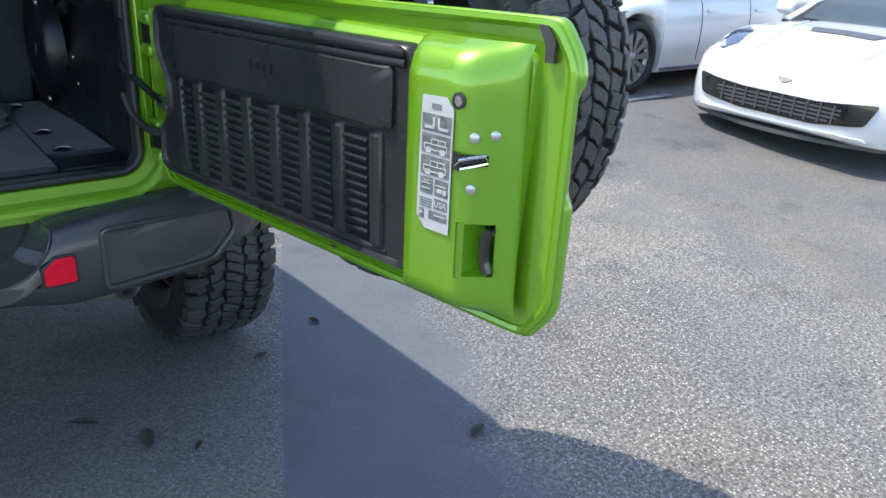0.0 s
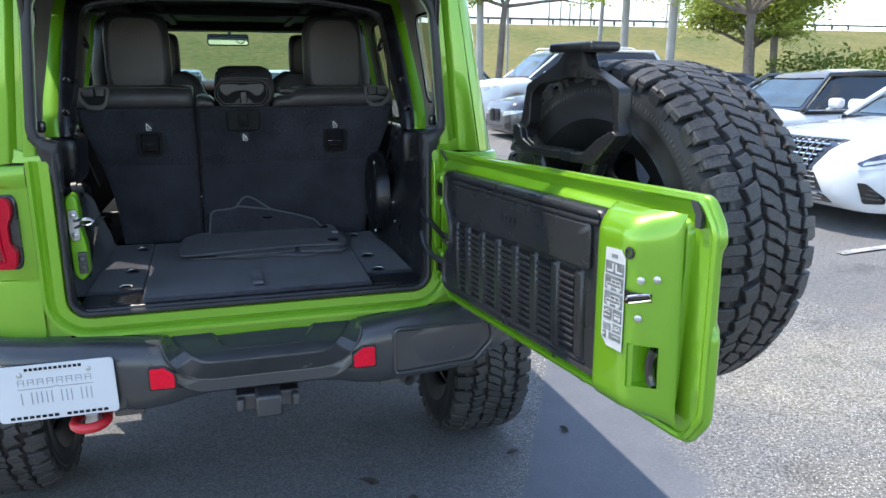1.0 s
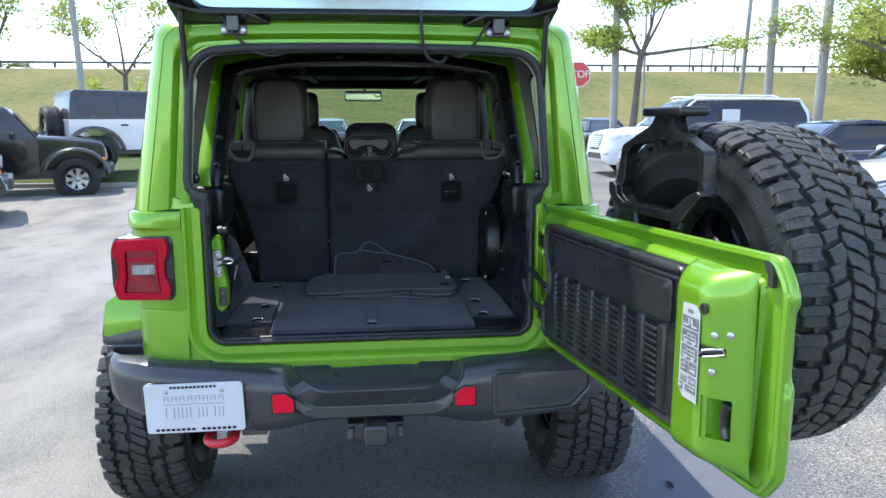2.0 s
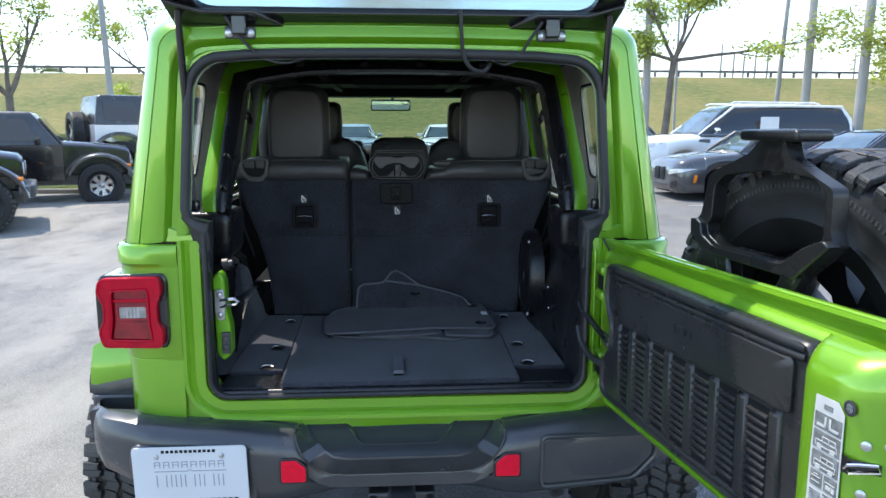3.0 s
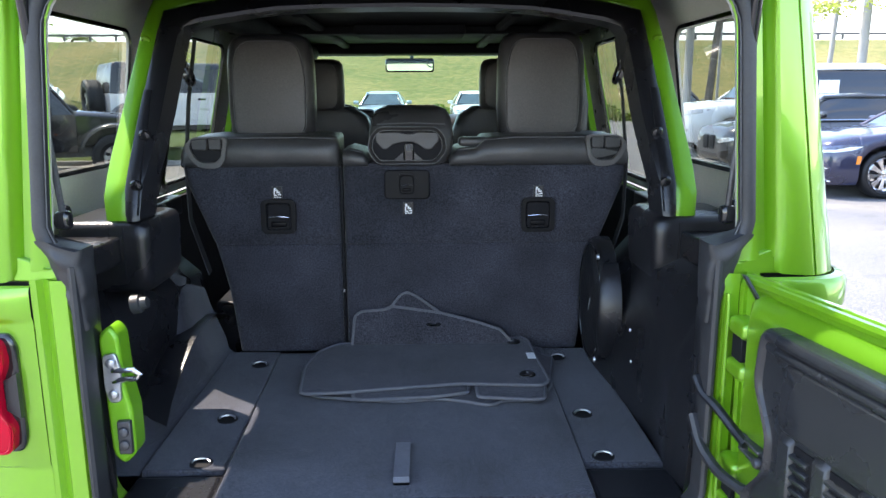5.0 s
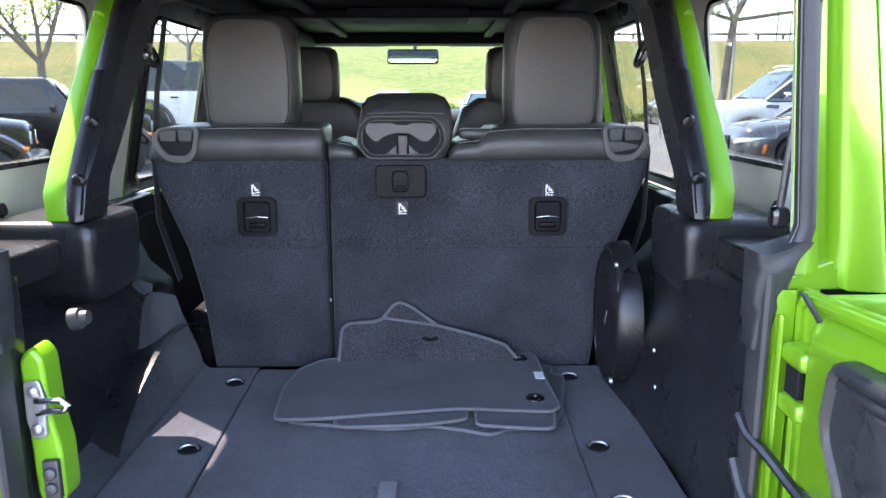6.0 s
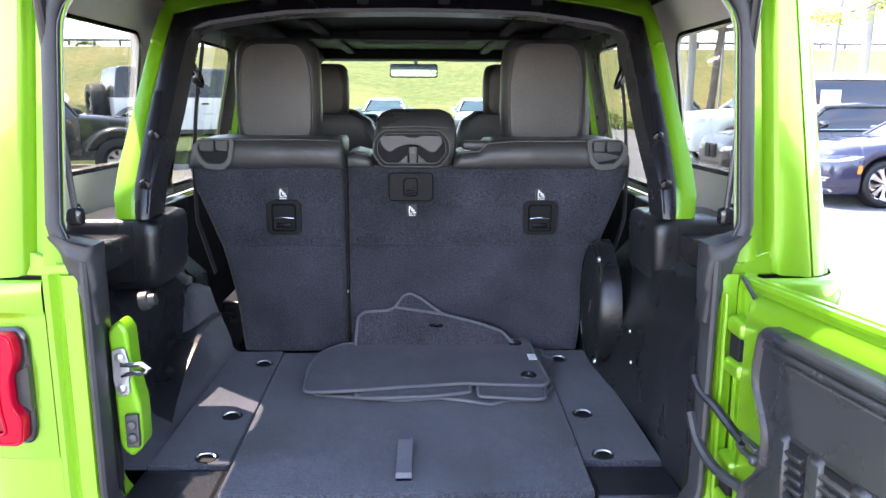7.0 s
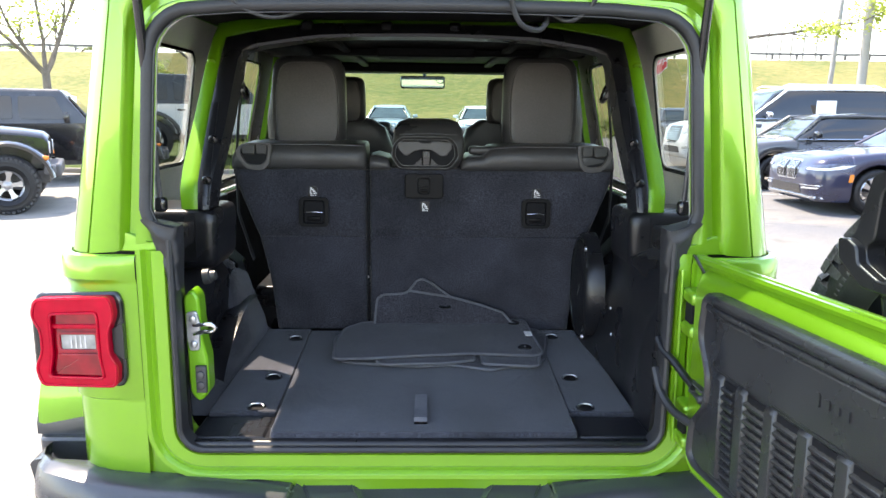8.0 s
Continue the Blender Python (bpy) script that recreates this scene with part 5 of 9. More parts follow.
# side trims: pillar towers, walls, wheel boxes
for s in (-1, 1):
    bm = B()
    rows = []
    for z, x0, x1, y0, y1, r in ((1.192, 0.610, 0.74, 0.40, 0.46, 0.02), (1.212, 0.572, 0.74, 0.31, 0.47, 0.03), (1.226, 0.556, 0.74, 0.272, 0.475, 0.03), (1.245, 0.548, 0.74, 0.258, 0.48, 0.03), (1.28, 0.545, 0.74, 0.253, 0.48, 0.03), (1.34, 0.542, 0.74, 0.250, 0.48, 0.03), (1.364, 0.544, 0.74, 0.252, 0.48, 0.03), (1.374, 0.550, 0.738, 0.258, 0.475, 0.026), (1.379, 0.562, 0.730, 0.270, 0.465, 0.022)):
        rows.append([(s * x, y, z) for x, y in rounded([(x0, y0), (x1, y0), (x1, y1), (x0, y1)], r, 6)])
    loft(bm, rows)
    part("pillar_trim", bm, TRIM, suv, "moulded black plastic pillar trim", angle=60)
    bm = B()
    tube(bm, [(s * 0.596, 0.2515, 1.255), (s * 0.596, 0.2490, 1.35), (s * 0.596, 0.252, 1.366)], 0.0014, 5)
    part("trim_joint", bm, INKBLACK, suv)
    bm = B()
    rows = []
    for z, a, b, c, d in ((0.880, 0.538, 0.536, 0.526, 0.512), (0.93, 0.541, 0.538, 0.524, 0.510), (1.05, 0.550, 0.548, 0.532, 0.516), (1.14, 0.560, 0.560, 0.552, 0.546), (1.19, 0.585, 0.590, 0.60, 0.60), (1.26, 0.625, 0.64, 0.66, 0.66), (1.335, 0.66, 0.68, 0.69, 0.69), (1.345, 0.68, 0.70, 0.70, 0.70)):
        ridge = 0.016 * max(0.0, 1 - abs(z - 1.0) / 0.16)
        pts = [(0.76, -0.02), (a, -0.02), (a - 0.004 - ridge * 0.5, 0.03), (a - 0.006 - ridge, 0.06), (a - 0.006 - ridge, 0.085), (a - 0.003 - ridge * 0.4, 0.115), (b, 0.22), ((b + c) / 2 - 0.001, 0.33), (c, 0.44), ((c + d) / 2 - 0.001, 0.54), (d, 0.62), (d, 0.80), (0.76, 0.80)]
        back = (0.085 if z < 1.1 else 0.06 if z < 1.2 else 0.03 if z < 1.3 else 0.0) if s < 0 else 0.0
        if s > 0 and 1.1 < z < 1.3:
            pts = [(x - min(0.11, max(0.0, x - 0.551)) if 0.2 < y < 0.5 else x, y) for x, y in pts]
        rows.append([(s * min(0.76, x + back * min(1.0, max(0.0, (y + 0.02) / 0.05))), y, z) for x, y in pts])
    loft(bm, rows)
    part("quarter_trim", bm, TRIM, suv, "black plastic side trim of the load space", angle=60)
    bm = B()
    loft(bm, [[(s * x, y, z) for x, y in ((0.76, -0.050), (0.554, -0.050), (0.549, -0.03), (0.551, 0.02), (0.76, 0.05))] for z in (0.875, 1.34)])
    part("inner_pillar", bm, TRIM, suv, bevel=0.012)
    bm = B()
    loft(bm, [[(s * x, y, z) for x, y in ((0.745, 0.0), (0.62, -0.02), (0.60, 0.20), (0.605, 0.365), (0.695, 0.40), (0.695, 0.95), (0.745, 0.95))] for z in (1.29, 1.348)])
    part("belt_trim", bm, TRIM, suv, bevel=0.006)
    if s < 0:
        # carpet that climbs from the floor over the wheel box
        bm = B()
        rows = []
        for y, zt in ((0.070, 0.897), (0.11, 0.905), (0.16, 0.912), (0.28, 0.922), (0.36, 0.932), (0.44, 0.950), (0.50, 0.980), (0.54, 1.03), (0.565, 1.085), (0.585, 1.13), (0.60, 1.16), (0.62, 1.178), (0.66, 1.180), (0.72, 1.165), (0.80, 1.135)):
            h, w = zt - 0.89, min(1.0, max(0.0, (y - 0.45) / 0.15))
            foot, top = -0.545 + 0.008 * w, -0.592 + 0.004 * w
            row = [(-0.66, y, 0.89), (foot + 0.012, y, 0.892), (foot - 0.004, y, 0.892 + min(0.014, h * 0.2)), (foot - 0.010, y, 0.89 + min(0.05, h * 0.35))]
            row += [(top, y, zt - min(0.10, h * 0.36)), (top - 0.010, y, zt - min(0.055, h * 0.2)), (top - 0.028, y, zt - min(0.022, h * 0.09)), (top - 0.060, y, zt - 0.003), (-0.66, y, zt - 0.05 * w)]
            rows.append(row)
        loft(bm, rows)
        part("wheel_box", bm, CARPET, suv, "charcoal carpet over the wheel box", angle=75)
    bm = B()
    box(bm, *sorted((s * 0.752, s * 0.764)), 0.30, 2.90, 0.66, 1.322)
    part("side_lining", bm, ROOFBLACK, suv)
    # belts, pillar pads
    bm = B()
    loft(bm, [[(s * (x), y, z), (s * (x + 0.004), y + 0.045, z), (s * (x + 0.006), y + 0.045, z), (s * (x + 0.002), y, z)] for x, y, z in ((0.60, 0.86, 1.80), (0.612, 0.80, 1.62), (0.618, 0.76, 1.45), (0.61, 0.74, 1.30), (0.56, 0.72, 1.15))])
    part("seat_belt", bm, SEAL, suv, "black webbing seat belt")
    # small light button in the pale liner
    bm = B()
    lathe(bm, [(0.001, 0.008), (0.013, 0.008), (0.016, 0.0)], 12, Matrix.Translation((s * 0.735, 0.30, 1.395)) @ Matrix.Rotation(radians(-80 * s), 4, "Y"))
    part("liner_clip", bm, GLOSSY, suv)
# striker panel on the latch side
bm = B()
loft(bm, [[(x, y, z) for x, z in rounded([(-0.548, 1.215), (-0.528, 1.235), (-0.512, 1.215), (-0.508, 1.120), (-0.498, 1.070), (-0.498, 0.985), (-0.522, 0.962), (-0.542, 0.985)], 0.012)] for y in (-0.018, 0.035)])
part("striker_panel", bm, GREEN_SATIN, suv, bevel=0.006)
bm = B()
prism(bm, [(x, -0.019, z) for x, z in rounded([(-0.540, 1.182), (-0.516, 1.186), (-0.508, 1.150), (-0.512, 1.120), (-0.512, 1.092), (-0.534, 1.090), (-0.541, 1.12)], 0.008)], (0, -0.008, 0))
for z in (1.168, 1.108):
    lathe(bm, [(0.009, 0), (0.009, 0.006), (0.001, 0.008)], 10, Matrix.Translation((-0.524, -0.027, z)) @ Matrix.Rotation(radians(90), 4, "X"))
striker = part("striker", bm, ZINC, suv, "zinc-plated steel door striker", bevel=0.002)
bm = B()
tube(bm, [(-0.524, -0.022, 1.130), (-0.500, -0.030, 1.138), (-0.478, -0.036, 1.142), (-0.470, -0.036, 1.149), (-0.480, -0.034, 1.157), (-0.524, -0.024, 1.152)], 0.0058, 8)
part("striker_bar", bm, CHROME, striker)
bm = B()
box(bm, -0.524, -0.500, -0.030, -0.018, 0.990, 1.055)
lathe(bm, [(0.010, 0), (0.010, 0.006), (0.001, 0.008)], 10, Matrix.Translation((-0.512, -0.030, 1.035)) @ Matrix.Rotation(radians(90), 4, "X"))
lathe(bm, [(0.010, 0), (0.010, 0.006), (0.001, 0.008)], 10, Matrix.Translation((-0.512, -0.030, 1.010)) @ Matrix.Rotation(radians(90), 4, "X"))
part("door_wedge", bm, STEEL, suv, bevel=0.002)
bm = B()
lathe(bm, [(0.001, 0.03), (0.012, 0.03), (0.013, 0.018), (0.019, 0.016), (0.020, 0)], 14, Matrix.Translation((-0.553, 0.165, 1.222)) @ Matrix.Rotation(radians(80), 4, "Y"))
part("power_socket", bm, STEEL, suv)
for y, z in ((0.33, 1.10), (0.31, 1.03)):
    bm = B()
    lathe(bm, [(0.001, 0.003), (0.004, 0.003), (0.005, 0)], 8, Matrix.Translation((0.523, y, z)) @ Matrix.Rotation(radians(-90), 4, "Y"))
    part("trim_screw", bm, ZINC, suv)
bm = B()
box(bm, 0.533, 0.537, -0.045, -0.030, 1.10, 1.17)
box(bm, 0.533, 0.537, -0.045, -0.030, 1.02, 1.08)
part("strap_slot", bm, INKBLACK, suv)

# subwoofer on the right wall
SUB = Matrix.Translation((0.518, 0.628, 1.090)) @ Matrix.Rotation(radians(-90), 4, "Y")
def disc(rz, ry, h, k=1.0, n=48):
    return [SUB @ Vector((rz * k * math.cos(2 * math.pi * q / n), ry * k * math.sin(2 * math.pi * q / n), h)) for q in range(n)]


bm = B()
loft(bm, [disc(0.168, 0.135, h, k) for h, k in ((-0.02, 1.05), (0.012, 1.04), (0.020, 1.02), (0.024, 0.98), (0.020, 0.95))])
sub = part("subwoofer", bm, TRIM, suv, "round black subwoofer with a mesh grille")
bm = B()
loft(bm, [disc(0.156, 0.124, h, k) for k, h in ((1.0, 0.018), (0.98, 0.024), (0.6, 0.030), (0.2, 0.032))])
part("speaker_grille", bm, MESH, sub, "fine black speaker mesh", angle=60)
bm = B()
ring_at = disc(0.159, 0.127, 0.023)
tube(bm, ring_at + [ring_at[0]], 0.0035, 6)
part("grille_ring", bm, GLOSSY, sub)
# thick moulded crescent round its rear edge
bm = B()
rows = []
for k in range(25):
    a = radians(222 + 96 * k / 24)
    t = math.sin(math.pi * k / 24) ** 0.5
    def at(r, h):
        return SUB @ Vector(((0.168 + r) * math.cos(a), (0.135 + r) * math.sin(a), h))
    rows.append([at(0.0, -0.02), at(0.0, 0.028 * t), at(0.004, 0.037 * t), at(0.016, 0.040 * t), at(0.022 * t + 0.004, 0.034 * t), at(0.030 * t + 0.004, 0.014), at(0.032 * t + 0.004, -0.02)])
loft(bm, rows)
part("subwoofer_surround", bm, TRIM, sub, angle=60)
for q in (0.66, -0.66):
    bm = B()
    lathe(bm, [(0.001, 0.006), (0.007, 0.006), (0.008, 0)], 10, SUB @ Matrix.Translation((0.165 * q * 1.28, -0.088, 0.024)))
    part("grille_screw", bm, ZINC, sub)
bm = B()
prism(bm, [SUB @ Vector((a, b, 0.0335)) for a, b in ((0.014, -0.052), (0.020, -0.050), (-0.014, -0.030), (-0.020, -0.032))], (-0.0015, 0, 0))
part("maker_mark", bm, LABELGREY, sub)

# roll cage: a leaning green hoop with gussets, black mouldings on its inner side
def lean(z):
    return 0.275 + max(0.0, z - 1.43) * 0.72


def hoop_strip(bm, rows, thick, chamfer, lift=0.0):
    """A flat bar of (inner x, inner z, outer x, outer z) rows that leans with the hoop."""
    loops = []
    for xi, zi, xo, zo in rows:
        p, q = Vector((xi, lean(zi) - lift, zi)), Vector((xo, lean(zo) - lift, zo))
        e = (q - p).normalized() * chamfer
        back, front = Vector((0, -chamfer * 0.8, 0)), Vector((0, thick, 0))
        loops.append([p, p + e + back, q - e + back, q, q + front, p + front])
    loft(bm, loops)
    return bm


leg = [(0.586, 1.372, 0.637, 1.372), (0.586, 1.43, 0.638, 1.43), (0.586, 1.46, 0.639, 1.455), (0.587, 1.49, 0.640, 1.48), (0.588, 1.53, 0.639, 1.515), (0.587, 1.60, 0.634, 1.59), (0.584, 1.70, 0.629, 1.69), (0.582, 1.78, 0.625, 1.77), (0.578, 1.835, 0.618, 1.84), (0.560, 1.848, 0.606, 1.885), (0.50, 1.861, 0.54, 1.899), (0.40, 1.878, 0.42, 1.900), (0.30, 1.884, 0.30, 1.900)]
rows = [(-a, b, -c, d) for a, b, c, d in leg] + [(0, 1.885, 0, 1.900)] + list(reversed(leg))
bm = B()
hoop_strip(bm, rows, 0.05, 0.007)
part("roll_bar", bm, GREEN_SATIN, suv, "lime green painted roll bar", angle=50)
pad = [(0.562, 1.380, 0.590, 1.380), (0.556, 1.45, 0.591, 1.45), (0.548, 1.52, 0.591, 1.52), (0.541, 1.60, 0.589, 1.60), (0.538, 1.70, 0.586, 1.70), (0.533, 1.78, 0.582, 1.79), (0.520, 1.803, 0.576, 1.842), (0.478, 1.815, 0.50, 1.860), (0.38, 1.832, 0.39, 1.879), (0.31, 1.842, 0.305, 1.888), (0.20, 1.847, 0.20, 1.889)]
rows = [(-a, b, -c, d) for a, b, c, d in pad] + [(0, 1.850, 0, 1.890)] + list(reversed(pad))
bm = B()
hoop_strip(bm, rows, 0.10, 0.011, 0.014)
part("cage_padding", bm, TRIM, suv, "black moulded cover on the roll hoop", angle=50)
for s in (-1, 1):
    bm = B()
    hoop_strip(bm, [(s * a, z, s * c, z) for a, z, c in ((0.562, 1.392, 0.586), (0.559, 1.45, 0.5875), (0.560, 1.50, 0.588), (0.563, 1.58, 0.587), (0.566, 1.655, 0.585))], 0.012, 0.004, 0.026)
    part("pillar_cover", bm, TRIM, suv, angle=50)
    bm = B()
    lathe(bm, [(0.001, 0.002), (0.006, 0.002), (0.0075, 0.006), (0.011, 0.005), (0.013, 0.0)], 16, Matrix.Translation((s * 0.608, lean(1.77) - 0.006, 1.77)) @ Matrix.Rotation(radians(125), 4, "X"))
    part("hoop_plug", bm, GREEN, suv)
    for z in (1.455, 1.556):
        bm = B()
        lathe(bm, [(0.001, 0.009), (0.007, 0.009), (0.012, 0.006), (0.014, 0)], 14, Matrix.Translation((s * 0.563, lean(z) - 0.030, z)) @ Matrix.Rotation(radians(115), 4, "X"))
        part("cover_bolt", bm, GLOSSY, suv)
    bm = B()
    tube(bm, [(s * 0.50, 0.60, 1.848), (s * 0.50, 1.20, 1.862), (s * 0.50, 2.45, 1.850)], 0.036, 10)
    part("side_rail", bm, ROOFBLACK, suv, "black padded roof rail")
    bm = B()
    tube(bm, [(s * 0.60, 1.48, 1.10), (s * 0.62, 1.47, 1.60), (s * 0.585, 1.46, 1.80), (s * 0.50, 1.46, 1.855)], 0.042, 10)
    part("cage_post", bm, TRIM, suv)
    # belt guide loop on the pillar
    bm = B()
    tube(bm, [(s * (0.545 + 0.012 * math.sin(radians(a))), 0.60 + 0.03 * math.cos(radians(a)), 1.70 + 0.03 * math.sin(radians(a))) for a in range(0, 361, 24)], 0.007, 6)
    part("belt_guide", bm, GLOSSY, suv)
for x in (-0.345, -0.115, 0.085, 0.315):
    bm = B()
    loft(bm, [[(x + a * k, y, z + b * k) for a, b in rrect(0, 0, 0.036, 0.040, 0.010, 3)] for y, z, k in ((0.590, 1.874, 1.0), (0.574, 1.870, 1.0), (0.568, 1.868, 0.8))])
    lathe(bm, [(0.001, 0.004), (0.007, 0.004), (0.009, 0)], 10, Matrix.Translation((x, 0.570, 1.862)) @ Matrix.Rotation(radians(90), 4, "X"))
    part("padding_clip", bm, GLOSSY, suv)

# rear seat backs, seen from behind
def seat_edge(z):
    """How far out a seat back reaches at one height."""
    table = ((0.90, 0.500), (0.976, 0.503), (1.10, 0.522), (1.211, 0.546), (1.313, 0.587), (1.40, 0.622), (1.445, 0.632), (1.50, 0.634))
    for (a, p), (b, q) in zip(table, table[1:]):
        if z <= b:
            return p + (q - p) * (z - a) / (b - a)
    return table[-1][1]


def seat_shell(side, x_in, name):
    bm = B()
    loops = []
    for z, yb in ((0.905, 0.772), (0.93, 0.764), (1.03, 0.763), (1.10, 0.763), (1.16, 0.763), (1.222, 0.764), (1.226, 0.768), (1.230, 0.765), (1.29, 0.766), (1.35, 0.768), (1.40, 0.770), (1.440, 0.772), (1.452, 0.778)):
        e = side * seat_edge(z) - (0.006 if side > 0 else 0)
        a, b = sorted((x_in, e))
        loops.append([(x, y, z) for x, y in rounded([(a, yb), (b, yb), (b, yb + 0.12), (a, yb + 0.12)], 0.022)])
    loft(bm, loops)
    return part(name, bm, SEATCLOTH, suv, "charcoal carpeted back of a folding rear seat")


left = seat_shell(-1, -0.192, "seat_back")
right = seat_shell(1, -0.184, "seat_back")
def seat_top(line, parent):
    """Leather cap along the top of a seat back; line gives its height from end to end."""
    bm = B()
    fine = []
    for (x0, z0), (x1, z1) in zip(line, line[1:]):
        n = max(1, int(abs(x1 - x0) / 0.03))
        fine += [(x0 + (x1 - x0) * k / n, z0 + (z1 - z0) * k / n) for k in range(n)]
    fine.append(line[-1])
    ends = {0: 0.55, 1: 0.85, len(fine) - 2: 0.85, len(fine) - 1: 0.55}
    rows = []
    for i, (x, zt) in enumerate(fine):
        k, dip = ends.get(i, 1.0), 0.0022 * math.sin(x * 31) + 0.0016 * math.sin(x * 67 + 1)
        h = zt - 1.446
        rows.append([(x, 0.790, 1.444)] + [(x, 0.776 - d * k + dip * (0 < q < 1), 1.446 + h * q) for d, q in ((0.000, 0.0), (0.010, 0.05), (0.016, 0.20), (0.018, 0.45), (0.014, 0.70), (0.004, 0.88), (-0.008, 0.965), (-0.030, 1.0))] + [(x, 0.93, zt + 0.004), (x, 0.93, 1.444)])
    loft(bm, rows)
    cap = part("leather_cap", bm, LEATHER, parent, "black leather cap", angle=70)
    bm = B()
    tube(bm, [(x, 0.7665, 1.446 + (zt - 1.446) * 0.925) for x, zt in fine[1:-1]], 0.0016, 5)
    part("piping", bm, STITCH, cap)


seat_top([(-0.630, 1.488), (-0.617, 1.514), (-0.596, 1.528), (-0.55, 1.533), (-0.30, 1.534), (-0.20, 1.530), (-0.194, 1.52)], left)
seat_top([(-0.182, 1.490), (-0.16, 1.497), (-0.125, 1.488), (-0.112, 1.470)], right)
seat_top([(0.118, 1.475), (0.14, 1.494), (0.19, 1.500), (0.215, 1.524), (0.30, 1.531), (0.55, 1.531), (0.592, 1.526), (0.611, 1.512), (0.622, 1.488)], right)
bm = B()
soft_box(bm, 0.185, 0.800, 1.512, 0.085, 0.05, 0.026, 0.010)
part("belt_tab", bm, LEATHER, right)
for s, par in ((-1, left), (1, right)):
    o = rounded([(0.494, 1.532), (0.506, 1.462), (0.528, 1.443), (0.577, 1.446), (0.600, 1.470), (0.616, 1.505), (0.592, 1.531)], 0.018)
    i = rounded([(0.507, 1.526), (0.517, 1.474), (0.533, 1.461), (0.574, 1.463), (0.589, 1.480), (0.600, 1.504), (0.588, 1.524)], 0.014)
    bm = B()
    ring(bm, o, i, lambda x, z, q: (s * x, 0.751 + q, z), 0.02)
    bez = part("release_bezel", bm, LEATHER_WARM, par, bevel=0.004)
    bm = B()
    prism(bm, [(s * x, 0.7575, z) for x, z in i], (0, 0.002, 0))
    part("release_well", bm, ROOFBLACK, bez)
    for x0, x1 in ((0.512, 0.548), (0.550, 0.594)):
        bm = B()
        prism(bm, [(s * x, 0.7485, z) for x, z in rounded([(x0, 1.527), (x1, 1.527 - 0.004 * (x1 > 0.56)), (x1 - 0.002, 1.496), (x0 + 0.002, 1.494)], 0.006)], (0, 0.012, 0))
        part("release_lever", bm, LEATHER, bez, bevel=0.003)


def grip(x, z, w, h, parent):
    """A release grip: a rounded bezel, a dark well, a curved chrome line drawn as its glint."""
    bm = B()
    ring(bm, rrect(x, z, w, h, 0.017), rrect(x, z, w * 0.66, h * 0.74, 0.010), lambda a, b, q: (a, 0.754 + q, b), 0.014)
    e = part("latch_bezel", bm, BEZEL, parent, bevel=0.004)
    bm = B()
    box(bm, x - w * 0.31, x + w * 0.31, 0.7615, 0.763, z - h * 0.35, z + h * 0.35)
    part("latch_well", bm, INKBLACK, e)
    bm = B()
    tube(bm, [(x - w * 0.29, 0.757, z - 0.002), (x, 0.755, z + 0.001), (x + w * 0.29, 0.757, z - 0.002)], 0.0013, 6)
    part("latch_glint", bm, CHROME, e)
    bm = B()
    soft_box(bm, x, 0.759, z - h * 0.22, w * 0.44, 0.007, h * 0.14, 0.003)
    part("latch_tab", bm, SHELL, e)


grip(-0.366, 1.307, 0.098, 0.098, left)
grip(0.368, 1.306, 0.096, 0.098, right)
bm = B()
prism(bm, [(x, 0.766, z) for x, z in rrect(-0.003, 1.395, 0.127, 0.082, 0.012)], (0, -0.006, 0))
part("latch_plinth", bm, BEZEL, right, bevel=0.003)
grip(-0.004, 1.395, 0.054, 0.064, right)
def hang_tag(x, z, parent):
    bm = B()
    box(bm, x - 0.015, x + 0.015, 0.7605, 0.763, z - 0.0165, z + 0.0165)
    t = part("warning_label", bm, TRIM, parent)
    for dx, dz, w, h in ((-0.005, 0.009, 0.006, 0.008), (-0.007, 0.000, 0.003, 0.012), (0.001, 0.003, 0.004, 0.010), (0.006, 0.000, 0.005, 0.005), (0.007, -0.006, 0.010, 0.003), (-0.004, -0.008, 0.008, 0.003), (-0.006, -0.013, 0.005, 0.003), (0.001, -0.013, 0.005, 0.003), (0.008, -0.013, 0.005, 0.003)):
        b2 = B()
        box(b2, x + dx - w / 2, x + dx + w / 2, 0.7595, 0.761, z + dz - h / 2, z + dz + h / 2)
        part("printed_mark", b2, PAPER, t)
hang_tag(-0.368, 1.375, left)
hang_tag(0.369, 1.373, right)
hang_tag(-0.001, 1.327, right)
bm = B()
tube(bm, [(-0.188, 0.768, 0.91), (-0.188, 0.768, 1.445)], 0.0035, 6)
part("seat_gap", bm, INKBLACK, left)
bm = B()
tube(bm, [(-0.188, 0.762, 1.085), (-0.188, 0.762, 1.092)], 0.0025, 6)
part("gap_clip", bm, ZINC, left)


